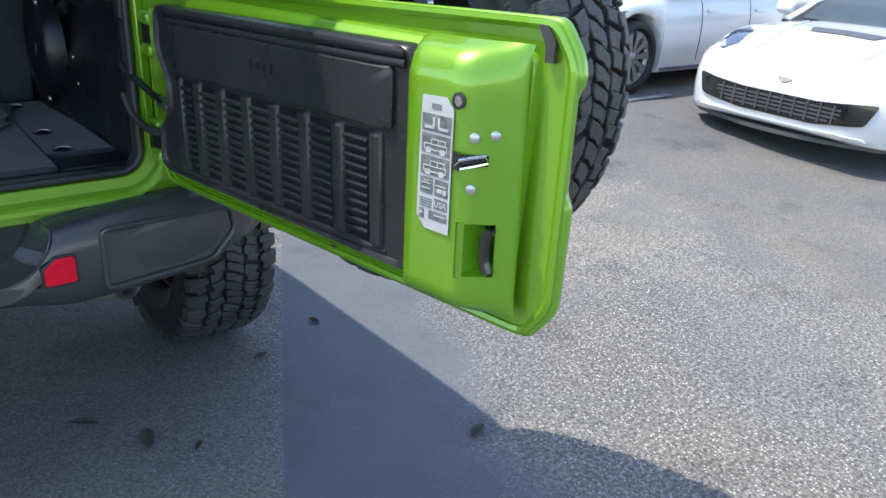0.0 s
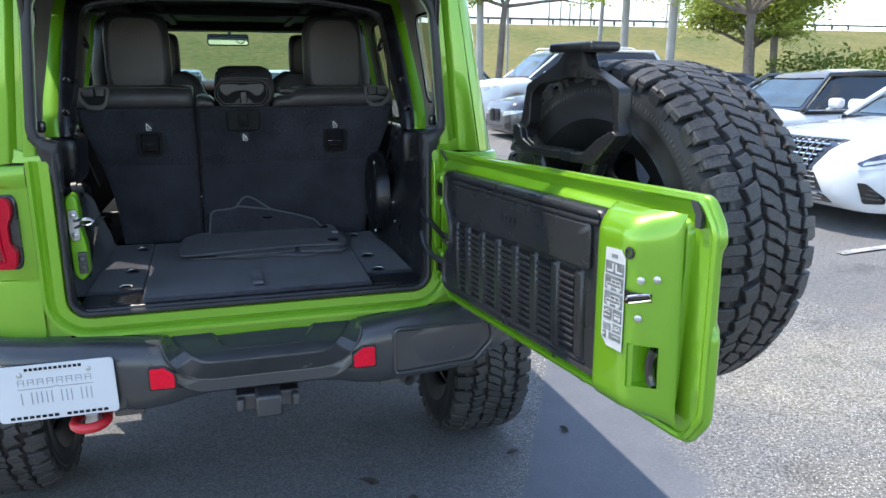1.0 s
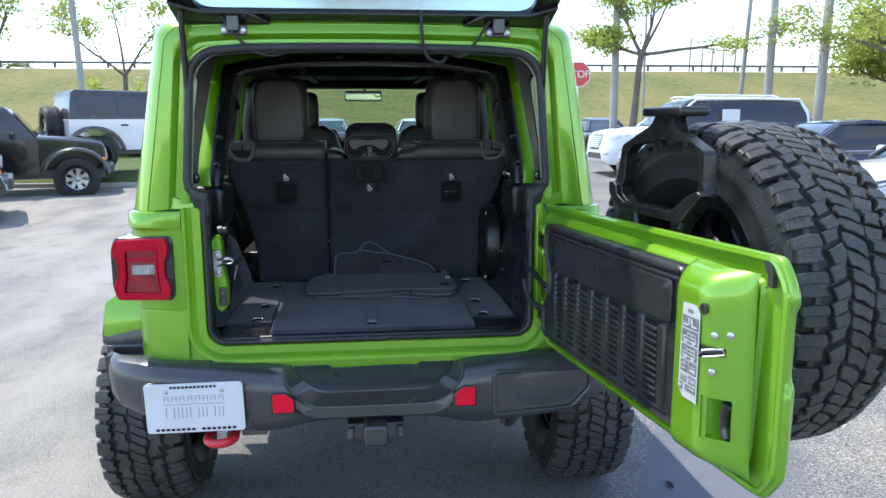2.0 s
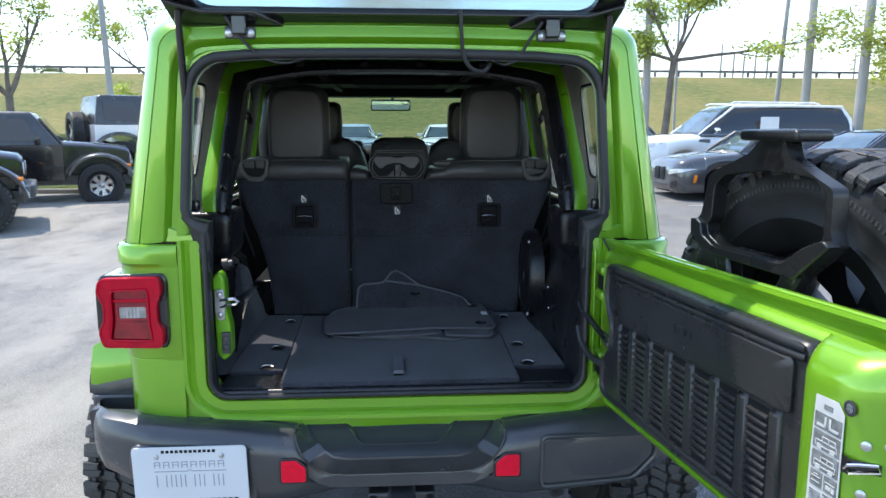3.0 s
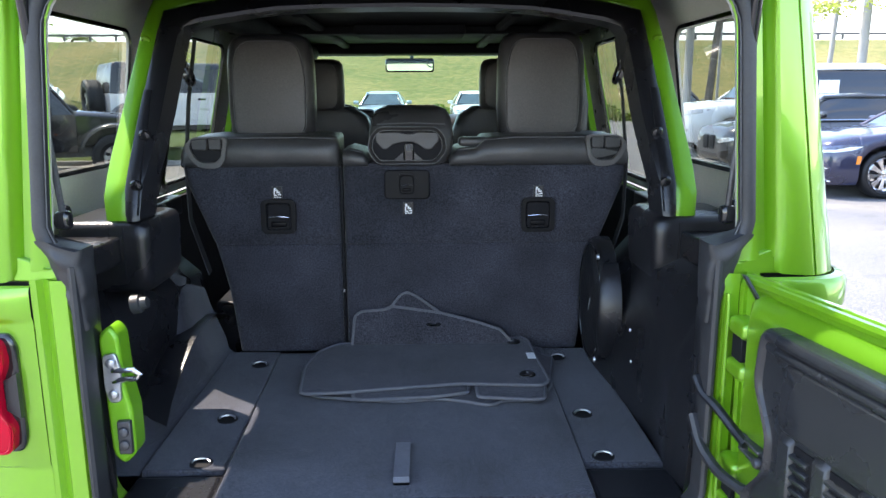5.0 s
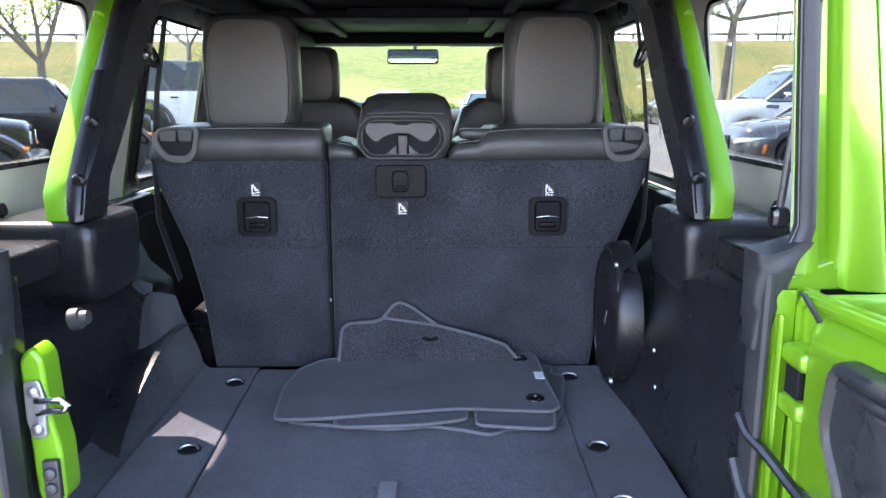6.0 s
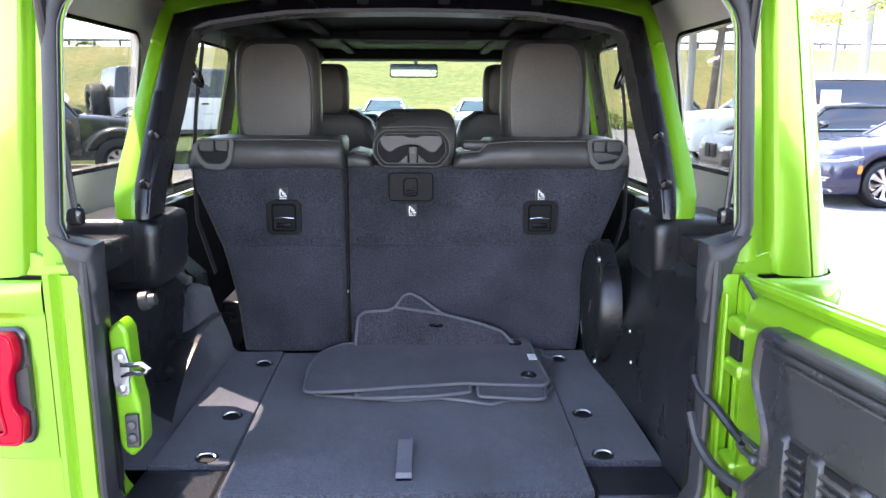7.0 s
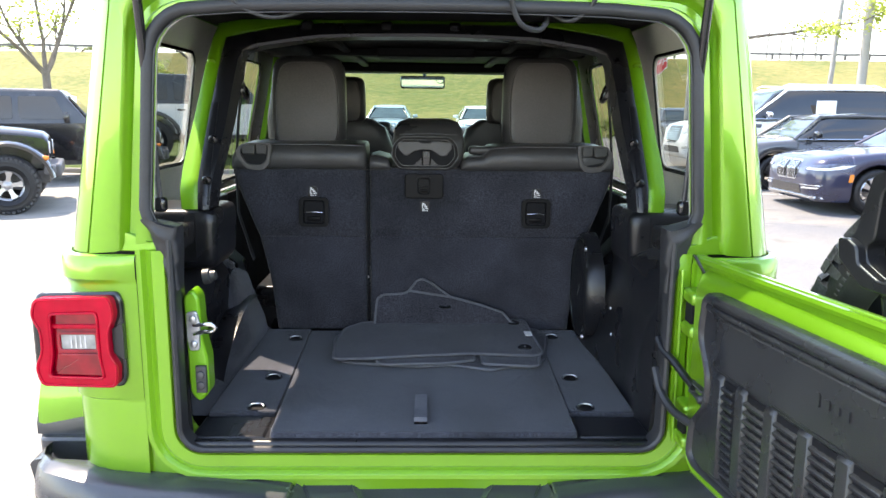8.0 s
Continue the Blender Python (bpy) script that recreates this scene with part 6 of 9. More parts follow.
def headrest(cx, y, z0, z1, w, d, mat, parent, posts=True, stitched=False):
    bm = B()
    loops = []
    hh = z1 - z0
    for t, k, dep in ((0.0, 0.90, 0.70), (0.04, 0.97, 0.9), (0.30, 1.0, 1.0), (0.70, 0.99, 1.0), (0.88, 0.95, 0.92), (0.96, 0.86, 0.75), (1.0, 0.66, 0.4)):
        loops.append([(cx + a, y + b, z0 + t * hh) for a, b in rrect(0, 0, w * k, d * dep, min(0.035, d * dep * 0.45))])
    loft(bm, loops)
    h = part("headrest", bm, LEATHER, parent, "black leather headrest", angle=60)
    bm = B()
    pl = rounded([(-w * 0.40, 0.02 * hh), (w * 0.40, 0.02 * hh), (w * 0.415, hh * 0.62), (w * 0.33, hh * 0.93), (-w * 0.33, hh * 0.93), (-w * 0.415, hh * 0.62)], 0.04)
    loft(bm, [[(cx + a, y - d / 2 + 0.004, z0 + b) for a, b in pl], [(cx + a * 0.985, y - d / 2 - 0.0035, z0 + hh * 0.5 + (b - hh * 0.5) * 0.985) for a, b in pl], [(cx + a * 0.9, y - d / 2 - 0.006, z0 + hh * 0.5 + (b - hh * 0.5) * 0.9) for a, b in pl]])
    part("headrest_back", bm, mat, h)
    if stitched:
        bm = B()
        pl = [(a * 1.02, b) for a, b in pl]
        tube(bm, [(cx + a, y - d / 2 - 0.001, z0 + b) for a, b in pl] + [(cx + pl[0][0], y - d / 2 - 0.001, z0 + pl[0][1])], 0.0014, 5)
        part("stitching", bm, STITCH, h)
    if posts:
        bm = B()
        for a in (-0.06, 0.06):
            tube(bm, [(cx + a, y, z0 - 0.06), (cx + a, y, z0 + 0.02)], 0.007, 8)
        part("headrest_posts", bm, CHROME, h)
    return h


headrest(-0.397, 0.925, 1.520, 1.815, 0.250, 0.105, LEATHER_WARM, left, True, True)
headrest(0.392, 0.925, 1.520, 1.820, 0.256, 0.105, LEATHER_WARM, right, True, True)
# centre headrest folded behind its cup-holder shell
bm = B()
loops = []
for t, k, y0 in ((0, 0.74, 0.775), (0.06, 0.86, 0.766), (0.25, 0.98, 0.762), (0.55, 1.0, 0.765), (0.80, 0.95, 0.785), (0.93, 0.84, 0.815), (1.0, 0.6, 0.86)):
    z = 1.448 + 0.165 * t
    loops.append([(0.010 + x, y, z) for x, y in rounded([(-0.118 * k, y0), (0.118 * k, y0), (0.118 * k, 0.98), (-0.118 * k, 0.98)], 0.03)])
loft(bm, loops)
mid = part("centre_headrest", bm, LEATHER, right, "black centre headrest with moulded recess", angle=60)
bm = B()
shell_o = rounded([(-0.084, 1.454), (0.080, 1.454), (0.109, 1.490), (0.104, 1.530), (0.080, 1.556), (-0.080, 1.556), (-0.104, 1.530), (-0.110, 1.490)], 0.014)
shell_i = rounded([(-0.077, 1.463), (0.073, 1.463), (0.097, 1.492), (0.094, 1.526), (0.074, 1.546), (-0.074, 1.546), (-0.094, 1.526), (-0.098, 1.492)], 0.012)
ring(bm, shell_o, shell_i, lambda x, z, q: (x, 0.748 + q, z), 0.03)
sh = part("moulded_shell", bm, SHELL, mid, bevel=0.003)
# pale grey tubes paint the highlight along the shell's rims
for line, y, r in ((shell_o, 0.7485, 0.0016), (shell_i, 0.7485, 0.0013)):
    bm = B()
    tube(bm, [(x, y, z) for x, z in line + line[:1]], r, 6)
    part("shell_edge", bm, STITCH, sh)
bm = B()
prism(bm, [(x, 0.764, z) for x, z in shell_i], (0, -0.002, 0))
part("shell_well", bm, INKBLACK, sh)
bm = B()
prism(bm, [(x, 0.760, z) for x, z in rounded([(-0.086, 1.540), (-0.022, 1.542), (-0.012, 1.536), (0.016, 1.536), (0.026, 1.542), (0.084, 1.540), (0.088, 1.518), (0.068, 1.494), (0.049, 1.493), (0.028, 1.508), (0.017, 1.514), (-0.014, 1.514), (-0.040, 1.507), (-0.058, 1.493), (-0.071, 1.496), (-0.090, 1.518)], 0.006)], (0, -0.007, 0))
part("shell_relief", bm, LEATHER, sh, bevel=0.002)
for k in (-1, 1):
    bm = B()
    prism(bm, [(0.003 + k * x, 0.760, z) for x, z in ((0.014, 1.464), (0.040, 1.464), (0.016, 1.486))], (0, -0.005, 0))
    part("shell_foot", bm, LEATHER, sh, bevel=0.001)
bm = B()
box(bm, -0.009, 0.016, 0.749, 0.759, 1.460, 1.512)
buckle = part("shell_buckle", bm, GLOSSY, sh, bevel=0.003)
bm = B()
box(bm, -0.003, 0.009, 0.7472, 0.7495, 1.490, 1.507)
part("buckle_tab", bm, STITCH, buckle)
bm = B()
tube(bm, [(-0.085, 0.776, 1.562), (0.010, 0.774, 1.566), (0.105, 0.776, 1.562)], 0.0022, 6)
part("shell_seam", bm, STITCH, mid)

# front seats, wheel, dashboard, mirror
for s in (-1, 1):
    seat = bm = B()
    loops = []
    for z, w, y0, y1 in ((0.98, 0.42, 1.95, 2.12), (1.2, 0.46, 1.88, 2.04), (1.45, 0.44, 1.82, 1.96), (1.56, 0.36, 1.80, 1.92), (1.60, 0.24, 1.81, 1.90)):
        loops.append([(s * 0.37 + x, y, z) for x, y in rrect(0, 0, w, y1 - y0, 0.05)])
        loops[-1] = [(x, y + (y0 + y1) / 2, z) for x, y, z in loops[-1]]
    loft(bm, loops)
    soft_box(bm, s * 0.37, 2.25, 0.95, 0.46, 0.52, 0.16, 0.05)
    fs = part("front_seat", bm, LEATHER, suv, "black leather front seat", angle=60)
    headrest(s * 0.392, 1.82, 1.585, 1.790, 0.225, 0.10, LEATHER, fs)
bm = B()
tube(bm, [(-0.37 + 0.185 * math.cos(radians(a)), 2.42 - 0.075 * math.sin(radians(a)), 1.425 + 0.17 * math.sin(radians(a))) for a in range(0, 361, 12)], 0.015, 10)
soft_box(bm, -0.37, 2.44, 1.415, 0.14, 0.05, 0.10, 0.02)
tube(bm, [(-0.55, 2.43, 1.42), (-0.19, 2.43, 1.42)], 0.014, 8)
tube(bm, [(-0.37, 2.43, 1.42), (-0.37, 2.49, 1.27)], 0.016, 8)
part("steering_wheel", bm, LEATHER, suv, "black leather steering wheel")
bm = B()
loft(bm, [[(x, 2.50, 1.02), (x, 2.52, 1.47), (x, 2.55, 1.52 - d), (x, 2.62, 1.548 - d), (x, 2.70, 1.546 - d), (x, 2.80, 1.46), (x, 2.86, 1.38), (x, 2.88, 1.02)] for x, d in ((-0.70, 0.012), (-0.45, 0.003), (-0.2, 0.0), (0.2, 0.0), (0.45, 0.003), (0.70, 0.012))])
part("dashboard", bm, TRIM, suv, bevel=0.015)
bm = B()
soft_box(bm, -0.37, 2.58, 1.550, 0.34, 0.14, 0.06, 0.025)
part("instrument_hood", bm, TRIM, suv)
for x in (-0.12, 0.12, 0.62):
    bm = B()
    tube(bm, [(x + 0.045 * math.cos(radians(a)), 2.515, 1.42 + 0.045 * math.sin(radians(a))) for a in range(0, 361, 20)], 0.008, 8)
    part("air_vent", bm, GLOSSY, suv)
bm = B()
tube(bm, [(0.35, 2.50, 1.49), (0.45, 2.46, 1.545), (0.58, 2.46, 1.545), (0.66, 2.50, 1.49)], 0.014, 8)
part("grab_handle", bm, LEATHER, suv)
bm = B()
soft_box(bm, -0.023, 2.76, 1.804, 0.262, 0.030, 0.072, 0.014)
mir = part("rear_view_mirror", bm, GLOSSY, suv, "black rear-view mirror")
bm = B()
prism(bm, [(x, 2.7435, z) for x, z in rrect(-0.012, 1.797, 0.245, 0.058, 0.012)], (0, -0.001, 0))
part("mirror_glass", bm, MIRROR, mir, m=Matrix.Translation((-0.023, 2.7435, 1.804)) @ Matrix.Rotation(radians(1.0), 4, "X") @ Matrix.Rotation(radians(1.0), 4, "Z") @ Matrix.Translation((0.012, -2.7435, -1.797)))
bm = B()
tube(bm, [(-0.012, 2.77, 1.82), (-0.012, 2.79, 1.90)], 0.011, 8)
part("mirror_stalk", bm, GLOSSY, mir)
for x in (-0.35, 0.35):
    bm = B()
    soft_box(bm, x, 2.58, 1.855, 0.40, 0.14, 0.02, 0.008)
    part("sun_visor", bm, TRIM, suv)
bm = B()
box(bm, -0.14, 0.14, 1.0, 2.4, 0.85, 1.10)
box(bm, -0.70, 0.70, 0.90, 2.9, 0.76, 0.84)
box(bm, -0.60, 0.60, 0.90, 1.35, 0.84, 1.02)
part("cabin_floor", bm, TRIM, suv, bevel=0.01)

# ---- loose floor mats stacked on the load floor
def floor_mat(label, poly, z, tilt=(0, 0, 0), clips=(), tag=None, hump=0.0):
    bm = B()
    c = sum((Vector(p) for p in poly), Vector((0, 0))) / len(poly)
    rows = [[(x, y, h) for x, y in [tuple(c + (Vector(p) - c) * k) for p in poly]] for k, h in ((1.0, 0.0), (1.0, 0.006), (0.9, 0.008), (0.6, 0.008), (0.3, 0.008))]
    loft(bm, rows)
    e = thing("floor_mat", label, "floor mat", None, "floor mats")
    def bend(v):
        return Vector((v.x, v.y, v.z + z + tilt[0] * (v.x - c.x) + tilt[1] * (v.y - c.y) + hump * math.sin(9 * v.x + 4 * v.y)))
    for v in bm.verts:
        v.co = bend(v.co)
    part("carpet", bm, MATFELT, e)
    bm = B()
    pts = [bend(Vector((*p, 0.005))) for p in poly]
    tube(bm, pts + [pts[0]], 0.0042, 8)
    part("bound_edge", bm, MATEDGE, e)
    for x, y in clips:
        p = bend(Vector((x, y, 0.008)))
        bm = B()
        lathe(bm, [(0.005, 0.0), (0.007, 0.004), (0.016, 0.005), (0.021, 0.002), (0.022, 0)], 18, Matrix.Translation(p))
        part("eyelet", bm, GLOSSY, e)
    if tag:
        bm = B()
        box(bm, tag[0] - 0.011, tag[0] + 0.011, tag[1] - 0.022, tag[1] + 0.022, 0.0, 0.0015, Matrix.Translation((0, 0, bend(Vector((*tag, 0.0085))).z)))
        part("paper_tag", bm, PAPER, e)
    return e


floor_mat("charcoal carpet floor mat lying on the load floor", rounded([(-0.245, 0.42), (-0.12, 0.392), (-0.02, 0.374), (0.07, 0.390), (0.15, 0.366), (0.198, 0.345), (0.240, 0.378), (0.318, 0.376), (0.362, 0.455), (0.404, 0.672), (0.378, 0.692), (0.386, 0.748), (0.34, 0.760), (-0.20, 0.72)], 0.018), 0.905, hump=0.0012)


def propped(label, outline, y0, z0, lean, clips=()):
    """A mat leaning back: its outline in x and z, its foot at y0, z0."""
    poly = rounded([(x, y0 + (z - z0) * lean) for x, z in outline], 0.006)
    mid = sum(p[1] for p in poly) / len(poly)
    floor_mat(label, poly, z0 + (mid - y0) / lean, (0, 1 / lean, 0), [(x, y0 + (z - z0) * lean) for x, z in clips])


propped("charcoal floor mat propped against the seat back", [(-0.166, 0.930), (0.30, 0.930), (0.262, 0.973), (0.190, 0.996), (0.092, 1.020), (-0.050, 1.040), (-0.073, 1.031), (-0.140, 1.027), (-0.158, 1.014)], 0.705, 0.930, 0.35, [(0.069, 0.987)])
propped("worn grey corner of a floor mat behind the others", [(-0.08, 0.970), (0.15, 0.970), (0.096, 1.014), (0.022, 1.066), (-0.007, 1.079), (-0.025, 1.073), (-0.058, 1.033)], 0.730, 0.970, 0.22)
floor_mat("charcoal rear floor mat under the top one", rounded([(-0.133, 0.378), (-0.113, 0.365), (0.056, 0.376), (0.150, 0.402), (0.158, 0.60), (-0.15, 0.60)], 0.014), 0.9155)
floor_mat("charcoal rear floor mat under the top one", rounded([(0.170, 0.372), (0.305, 0.350), (0.332, 0.357), (0.348, 0.46), (0.345, 0.62), (0.172, 0.62)], 0.014), 0.9160)
floor_mat("charcoal driver's floor mat on top, with a white tag", rounded([(-0.263, 0.385), (-0.167, 0.390), (-0.02, 0.413), (0.133, 0.434), (0.335, 0.416), (0.357, 0.442), (0.348, 0.582), (0.342, 0.742), (0.316, 0.775), (0.19, 0.762), (0.01, 0.742), (-0.202, 0.725), (-0.255, 0.665), (-0.276, 0.55)], 0.022), 0.930, (0.0, 0.03, 0), [(0.297, 0.717), (0.306, 0.480)], (0.333, 0.605))


# ---- other vehicles
from mathutils.bvhtree import BVHTree


def paint(name, color, metal=0.2, rough=0.3):
    return make(name, color, rough, metal, 1.0, 0.03, 2, 0.02, 700)


P_WHITE = paint("white_car_paint", (0.78, 0.79, 0.80), 0.0, 0.35)
P_PEARL = paint("pearl_white_car_paint", (0.70, 0.72, 0.74), 0.1, 0.35)
P_BLUE = paint("dark_blue_car_paint", (0.022, 0.026, 0.062), 0.4)
P_GREY = paint("dark_grey_car_paint", (0.075, 0.078, 0.085), 0.5)
P_BLACK = paint("black_car_paint", (0.008, 0.008, 0.010), 0.1, 0.2)
P_SILVER = paint("pale_blue_grey_car_paint", (0.35, 0.42, 0.47), 0.5)
ROAD_TYRE = {}


def road_wheel(r, spokes, mat, double=True):
    key = (r, spokes, mat.name)
    if key not in ROAD_TYRE:
        ROAD_TYRE[key] = (tyre_mesh("tyre", r, 0.24, r - 0.105, False), None, rim_mesh("rim", r - 0.10, 0.22, spokes, mat, 0.045, 0.16, double))
    return ROAD_TYRE[key]


def between(table, f):
    for a, b in zip(table, table[1:]):
        if a[0] <= f <= b[0]:
            t = (f - a[0]) / (b[0] - a[0])
            t = t * t * (3 - 2 * t) * 0.4 + t * 0.6
            return [p + (q - p) * t for p, q in zip(a[1:], b[1:])]
    return list(table[-1][1:] if f > table[-1][0] else table[0][1:])


VIEWS = {"front": (Vector((6, 0, 0)), Vector((0, 1, 0)), Vector((0, 0, 1)), Vector((-1, 0, 0))),
         "rear": (Vector((-6, 0, 0)), Vector((0, 1, 0)), Vector((0, 0, 1)), Vector((1, 0, 0))),
         "left": (Vector((0, 6, 0)), Vector((1, 0, 0)), Vector((0, 0, 1)), Vector((0, -1, 0))),
         "right": (Vector((0, -6, 0)), Vector((1, 0, 0)), Vector((0, 0, 1)), Vector((0, 1, 0))),
         "top": (Vector((0, 0, 6)), Vector((1, 0, 0)), Vector((0, 1, 0)), Vector((0, 0, -1))),
         "corner_left": (Vector((4.2, 4.2, 0)), Vector((-0.7071, 0.7071, 0)), Vector((0, 0, 1)), Vector((-0.7071, -0.7071, 0))),
         "corner_right": (Vector((4.2, -4.2, 0)), Vector((-0.7071, -0.7071, 0)), Vector((0, 0, 1)), Vector((-0.7071, 0.7071, 0)))}


def inlay(bvh, view, poly, lift=0.006, edge=0.02):
    """A patch that lies on a curved body: the outline is dropped onto it from one side."""
    o, a, b, d = VIEWS[view]
    bm = B()
    c = sum((Vector(p) for p in poly), Vector((0, 0))) / len(poly)
    fine = []
    for i, p in enumerate(poly):
        q = poly[(i + 1) % len(poly)]
        k = max(1, int((Vector(q) - Vector(p)).length / 0.04))
        fine += [tuple(Vector(p).lerp(Vector(q), j / k)) for j in range(k)]
    def drop(p):
        s = o + a * p[0] + b * p[1]
        hit = bvh.ray_cast(s, d)
        if hit[0] is None:
            hit = bvh.find_nearest(s + d * 5)
        n = hit[1] if hit[1].dot(d) < 0 else -hit[1]
        return hit[0], n
    rings = []
    base = [drop(p) for p in fine]
    rings.append([p - n * edge for p, n in base])
    rings.append([p + (n * 0.7 - d * 0.5) * lift for p, n in base])
    for k in (0.86, 0.72, 0.56, 0.38, 0.2, 0.02):
        rings.append([q + (n * 0.7 - d * 0.5) * lift for q, n in (drop(tuple(c + (Vector(p) - c) * k)) for p in fine)])
    loft(bm, rings, True, False)
    return bm


def body_loft(L, W, table, axles, tyre_r, sections=52):
    xs = {L / 2 - L * k / sections for k in range(sections + 1)}
    ra = tyre_r + 0.045
    for ax in axles:
        xs |= {ax + ra * math.cos(radians(q)) for q in range(0, 181, 12)} | {ax - ra - 0.001, ax + ra + 0.001}
    loops = []
    for x in sorted(xs, reverse=True):
        zt, k, zb, crown = between(table, (L / 2 - x) / L)
        hw = W / 2 * k
        for ax in axles:
            if abs(x - ax) < ra:
                zb = max(zb, tyre_r + math.sqrt(max(0, ra * ra - (x - ax) ** 2)))
        zb = min(zb, zt - 0.06)
        h = zt - zb
        prof = [(0, 0), (0.80, 0), (0.94, 0.02), (0.985, 0.14), (1.0, 0.42), (0.995, 0.66), (0.965, 0.86), (0.92, 0.95), (0.84, 1.0)]
        half = [(hw * a, zb + h * b) for a, b in prof] + [(hw * 0.5, zt + crown * 0.75), (0, zt + crown)]
        loops.append([(x, y, z) for y, z in half] + [(x, -y, z) for y, z in reversed(half[1:-1])])
    bm = B()
    loft(bm, loops)
    return bm


def house_loft(L, W, table, belt, hb, tumble):
    f0, f1 = table[0][0], table[-1][0]
    loops = []
    for k in range(27):
        f = f0 + (f1 - f0) * k / 26
        x = L / 2 - L * f
        z = between(table, f)[0]
        def hw(q):
            return hb - max(0, q - belt) * tumble
        z = max(z, belt + 0.004)
        half = [(hw(belt), belt - 0.05), (hw(belt), belt), (hw(belt + (z - belt) * 0.5), belt + (z - belt) * 0.5), (hw(z) - 0.008, z - (z - belt) * 0.14), (hw(z) - 0.045, z - (z - belt) * 0.03), (hw(z) - 0.16, z), (0, z + 0.012)]
        loops.append([(x, y, q) for y, q in half] + [(x, -y, q) for y, q in reversed(half[:-1])])
    bm = B()
    loft(bm, loops)
    return bm


SEDAN = [(0, 0.54, 0.60, 0.34, 0.01), (0.010, 0.66, 0.74, 0.24, 0.02), (0.035, 0.745, 0.88, 0.20, 0.03), (0.09, 0.81, 0.965, 0.18, 0.04), (0.18, 0.87, 1.0, 0.18, 0.045), (0.29, 0.93, 1.0, 0.18, 0.04), (0.5, 0.955, 1.0, 0.18, 0.02), (0.75, 0.985, 1.0, 0.18, 0.02), (0.88, 0.99, 0.97, 0.20, 0.03), (0.95, 0.975, 0.92, 0.26, 0.02), (0.985, 0.93, 0.86, 0.36, 0.01), (1.0, 0.80, 0.78, 0.48, 0.0)]
BLUNT = [(0, 0.66, 0.66, 0.30, 0.01), (0.005, 0.745, 0.76, 0.22, 0.015), (0.016, 0.80, 0.86, 0.19, 0.02), (0.045, 0.85, 0.94, 0.18, 0.03), (0.10, 0.90, 0.985, 0.18, 0.04), (0.20, 0.955, 1.0, 0.18, 0.045), (0.30, 0.99, 1.0, 0.18, 0.04), (0.5, 1.0, 1.0, 0.18, 0.02), (0.75, 1.02, 1.0, 0.18, 0.02), (0.88, 1.03, 0.97, 0.20, 0.03), (0.95, 1.01, 0.92, 0.26, 0.02), (0.985, 0.95, 0.86, 0.36, 0.01), (1.0, 0.82, 0.78, 0.48, 0.0)]
SEDAN_TOP = [(0.275, 0.93), (0.33, 1.13), (0.40, 1.36), (0.45, 1.43), (0.55, 1.45), (0.66, 1.41), (0.75, 1.26), (0.86, 0.99)]
SUVB = [(0, 0.70, 0.62, 0.42, 0.01), (0.008, 0.92, 0.76, 0.34, 0.02), (0.03, 1.06, 0.90, 0.30, 0.03), (0.08, 1.12, 0.97, 0.28, 0.04), (0.18, 1.16, 1.0, 0.28, 0.05), (0.28, 1.20, 1.0, 0.28, 0.04), (0.6, 1.22, 1.0, 0.28, 0.02), (0.9, 1.24, 0.97, 0.30, 0.02), (0.97, 1.22, 0.92, 0.36, 0.01), (1.0, 1.12, 0.84, 0.46, 0.0)]
SUVT = [(0.265, 1.20), (0.32, 1.48), (0.385, 1.80), (0.44, 1.89), (0.55, 1.92), (0.8, 1.90), (0.93, 1.82), (0.965, 1.60), (0.985, 1.23)]
COUPE = [(0, 0.50, 0.60, 0.24, 0.01), (0.012, 0.60, 0.78, 0.19, 0.02), (0.05, 0.69, 0.93, 0.17, 0.03), (0.13, 0.78, 0.98, 0.15, 0.05), (0.22, 0.84, 1.0, 0.14, 0.05), (0.33, 0.87, 1.0, 0.13, 0.05), (0.5, 0.87, 0.98, 0.13, 0.03), (0.72, 0.93, 1.0, 0.13, 0.02), (0.9, 0.95, 0.98, 0.16, 0.02), (0.98, 0.93, 0.88, 0.28, 0.01), (1.0, 0.84, 0.80, 0.40, 0.0)]
COUPE_TOP = [(0.34, 0.87), (0.42, 1.08), (0.49, 1.21), (0.55, 1.24), (0.64, 1.20), (0.76, 1.05), (0.90, 0.95)]


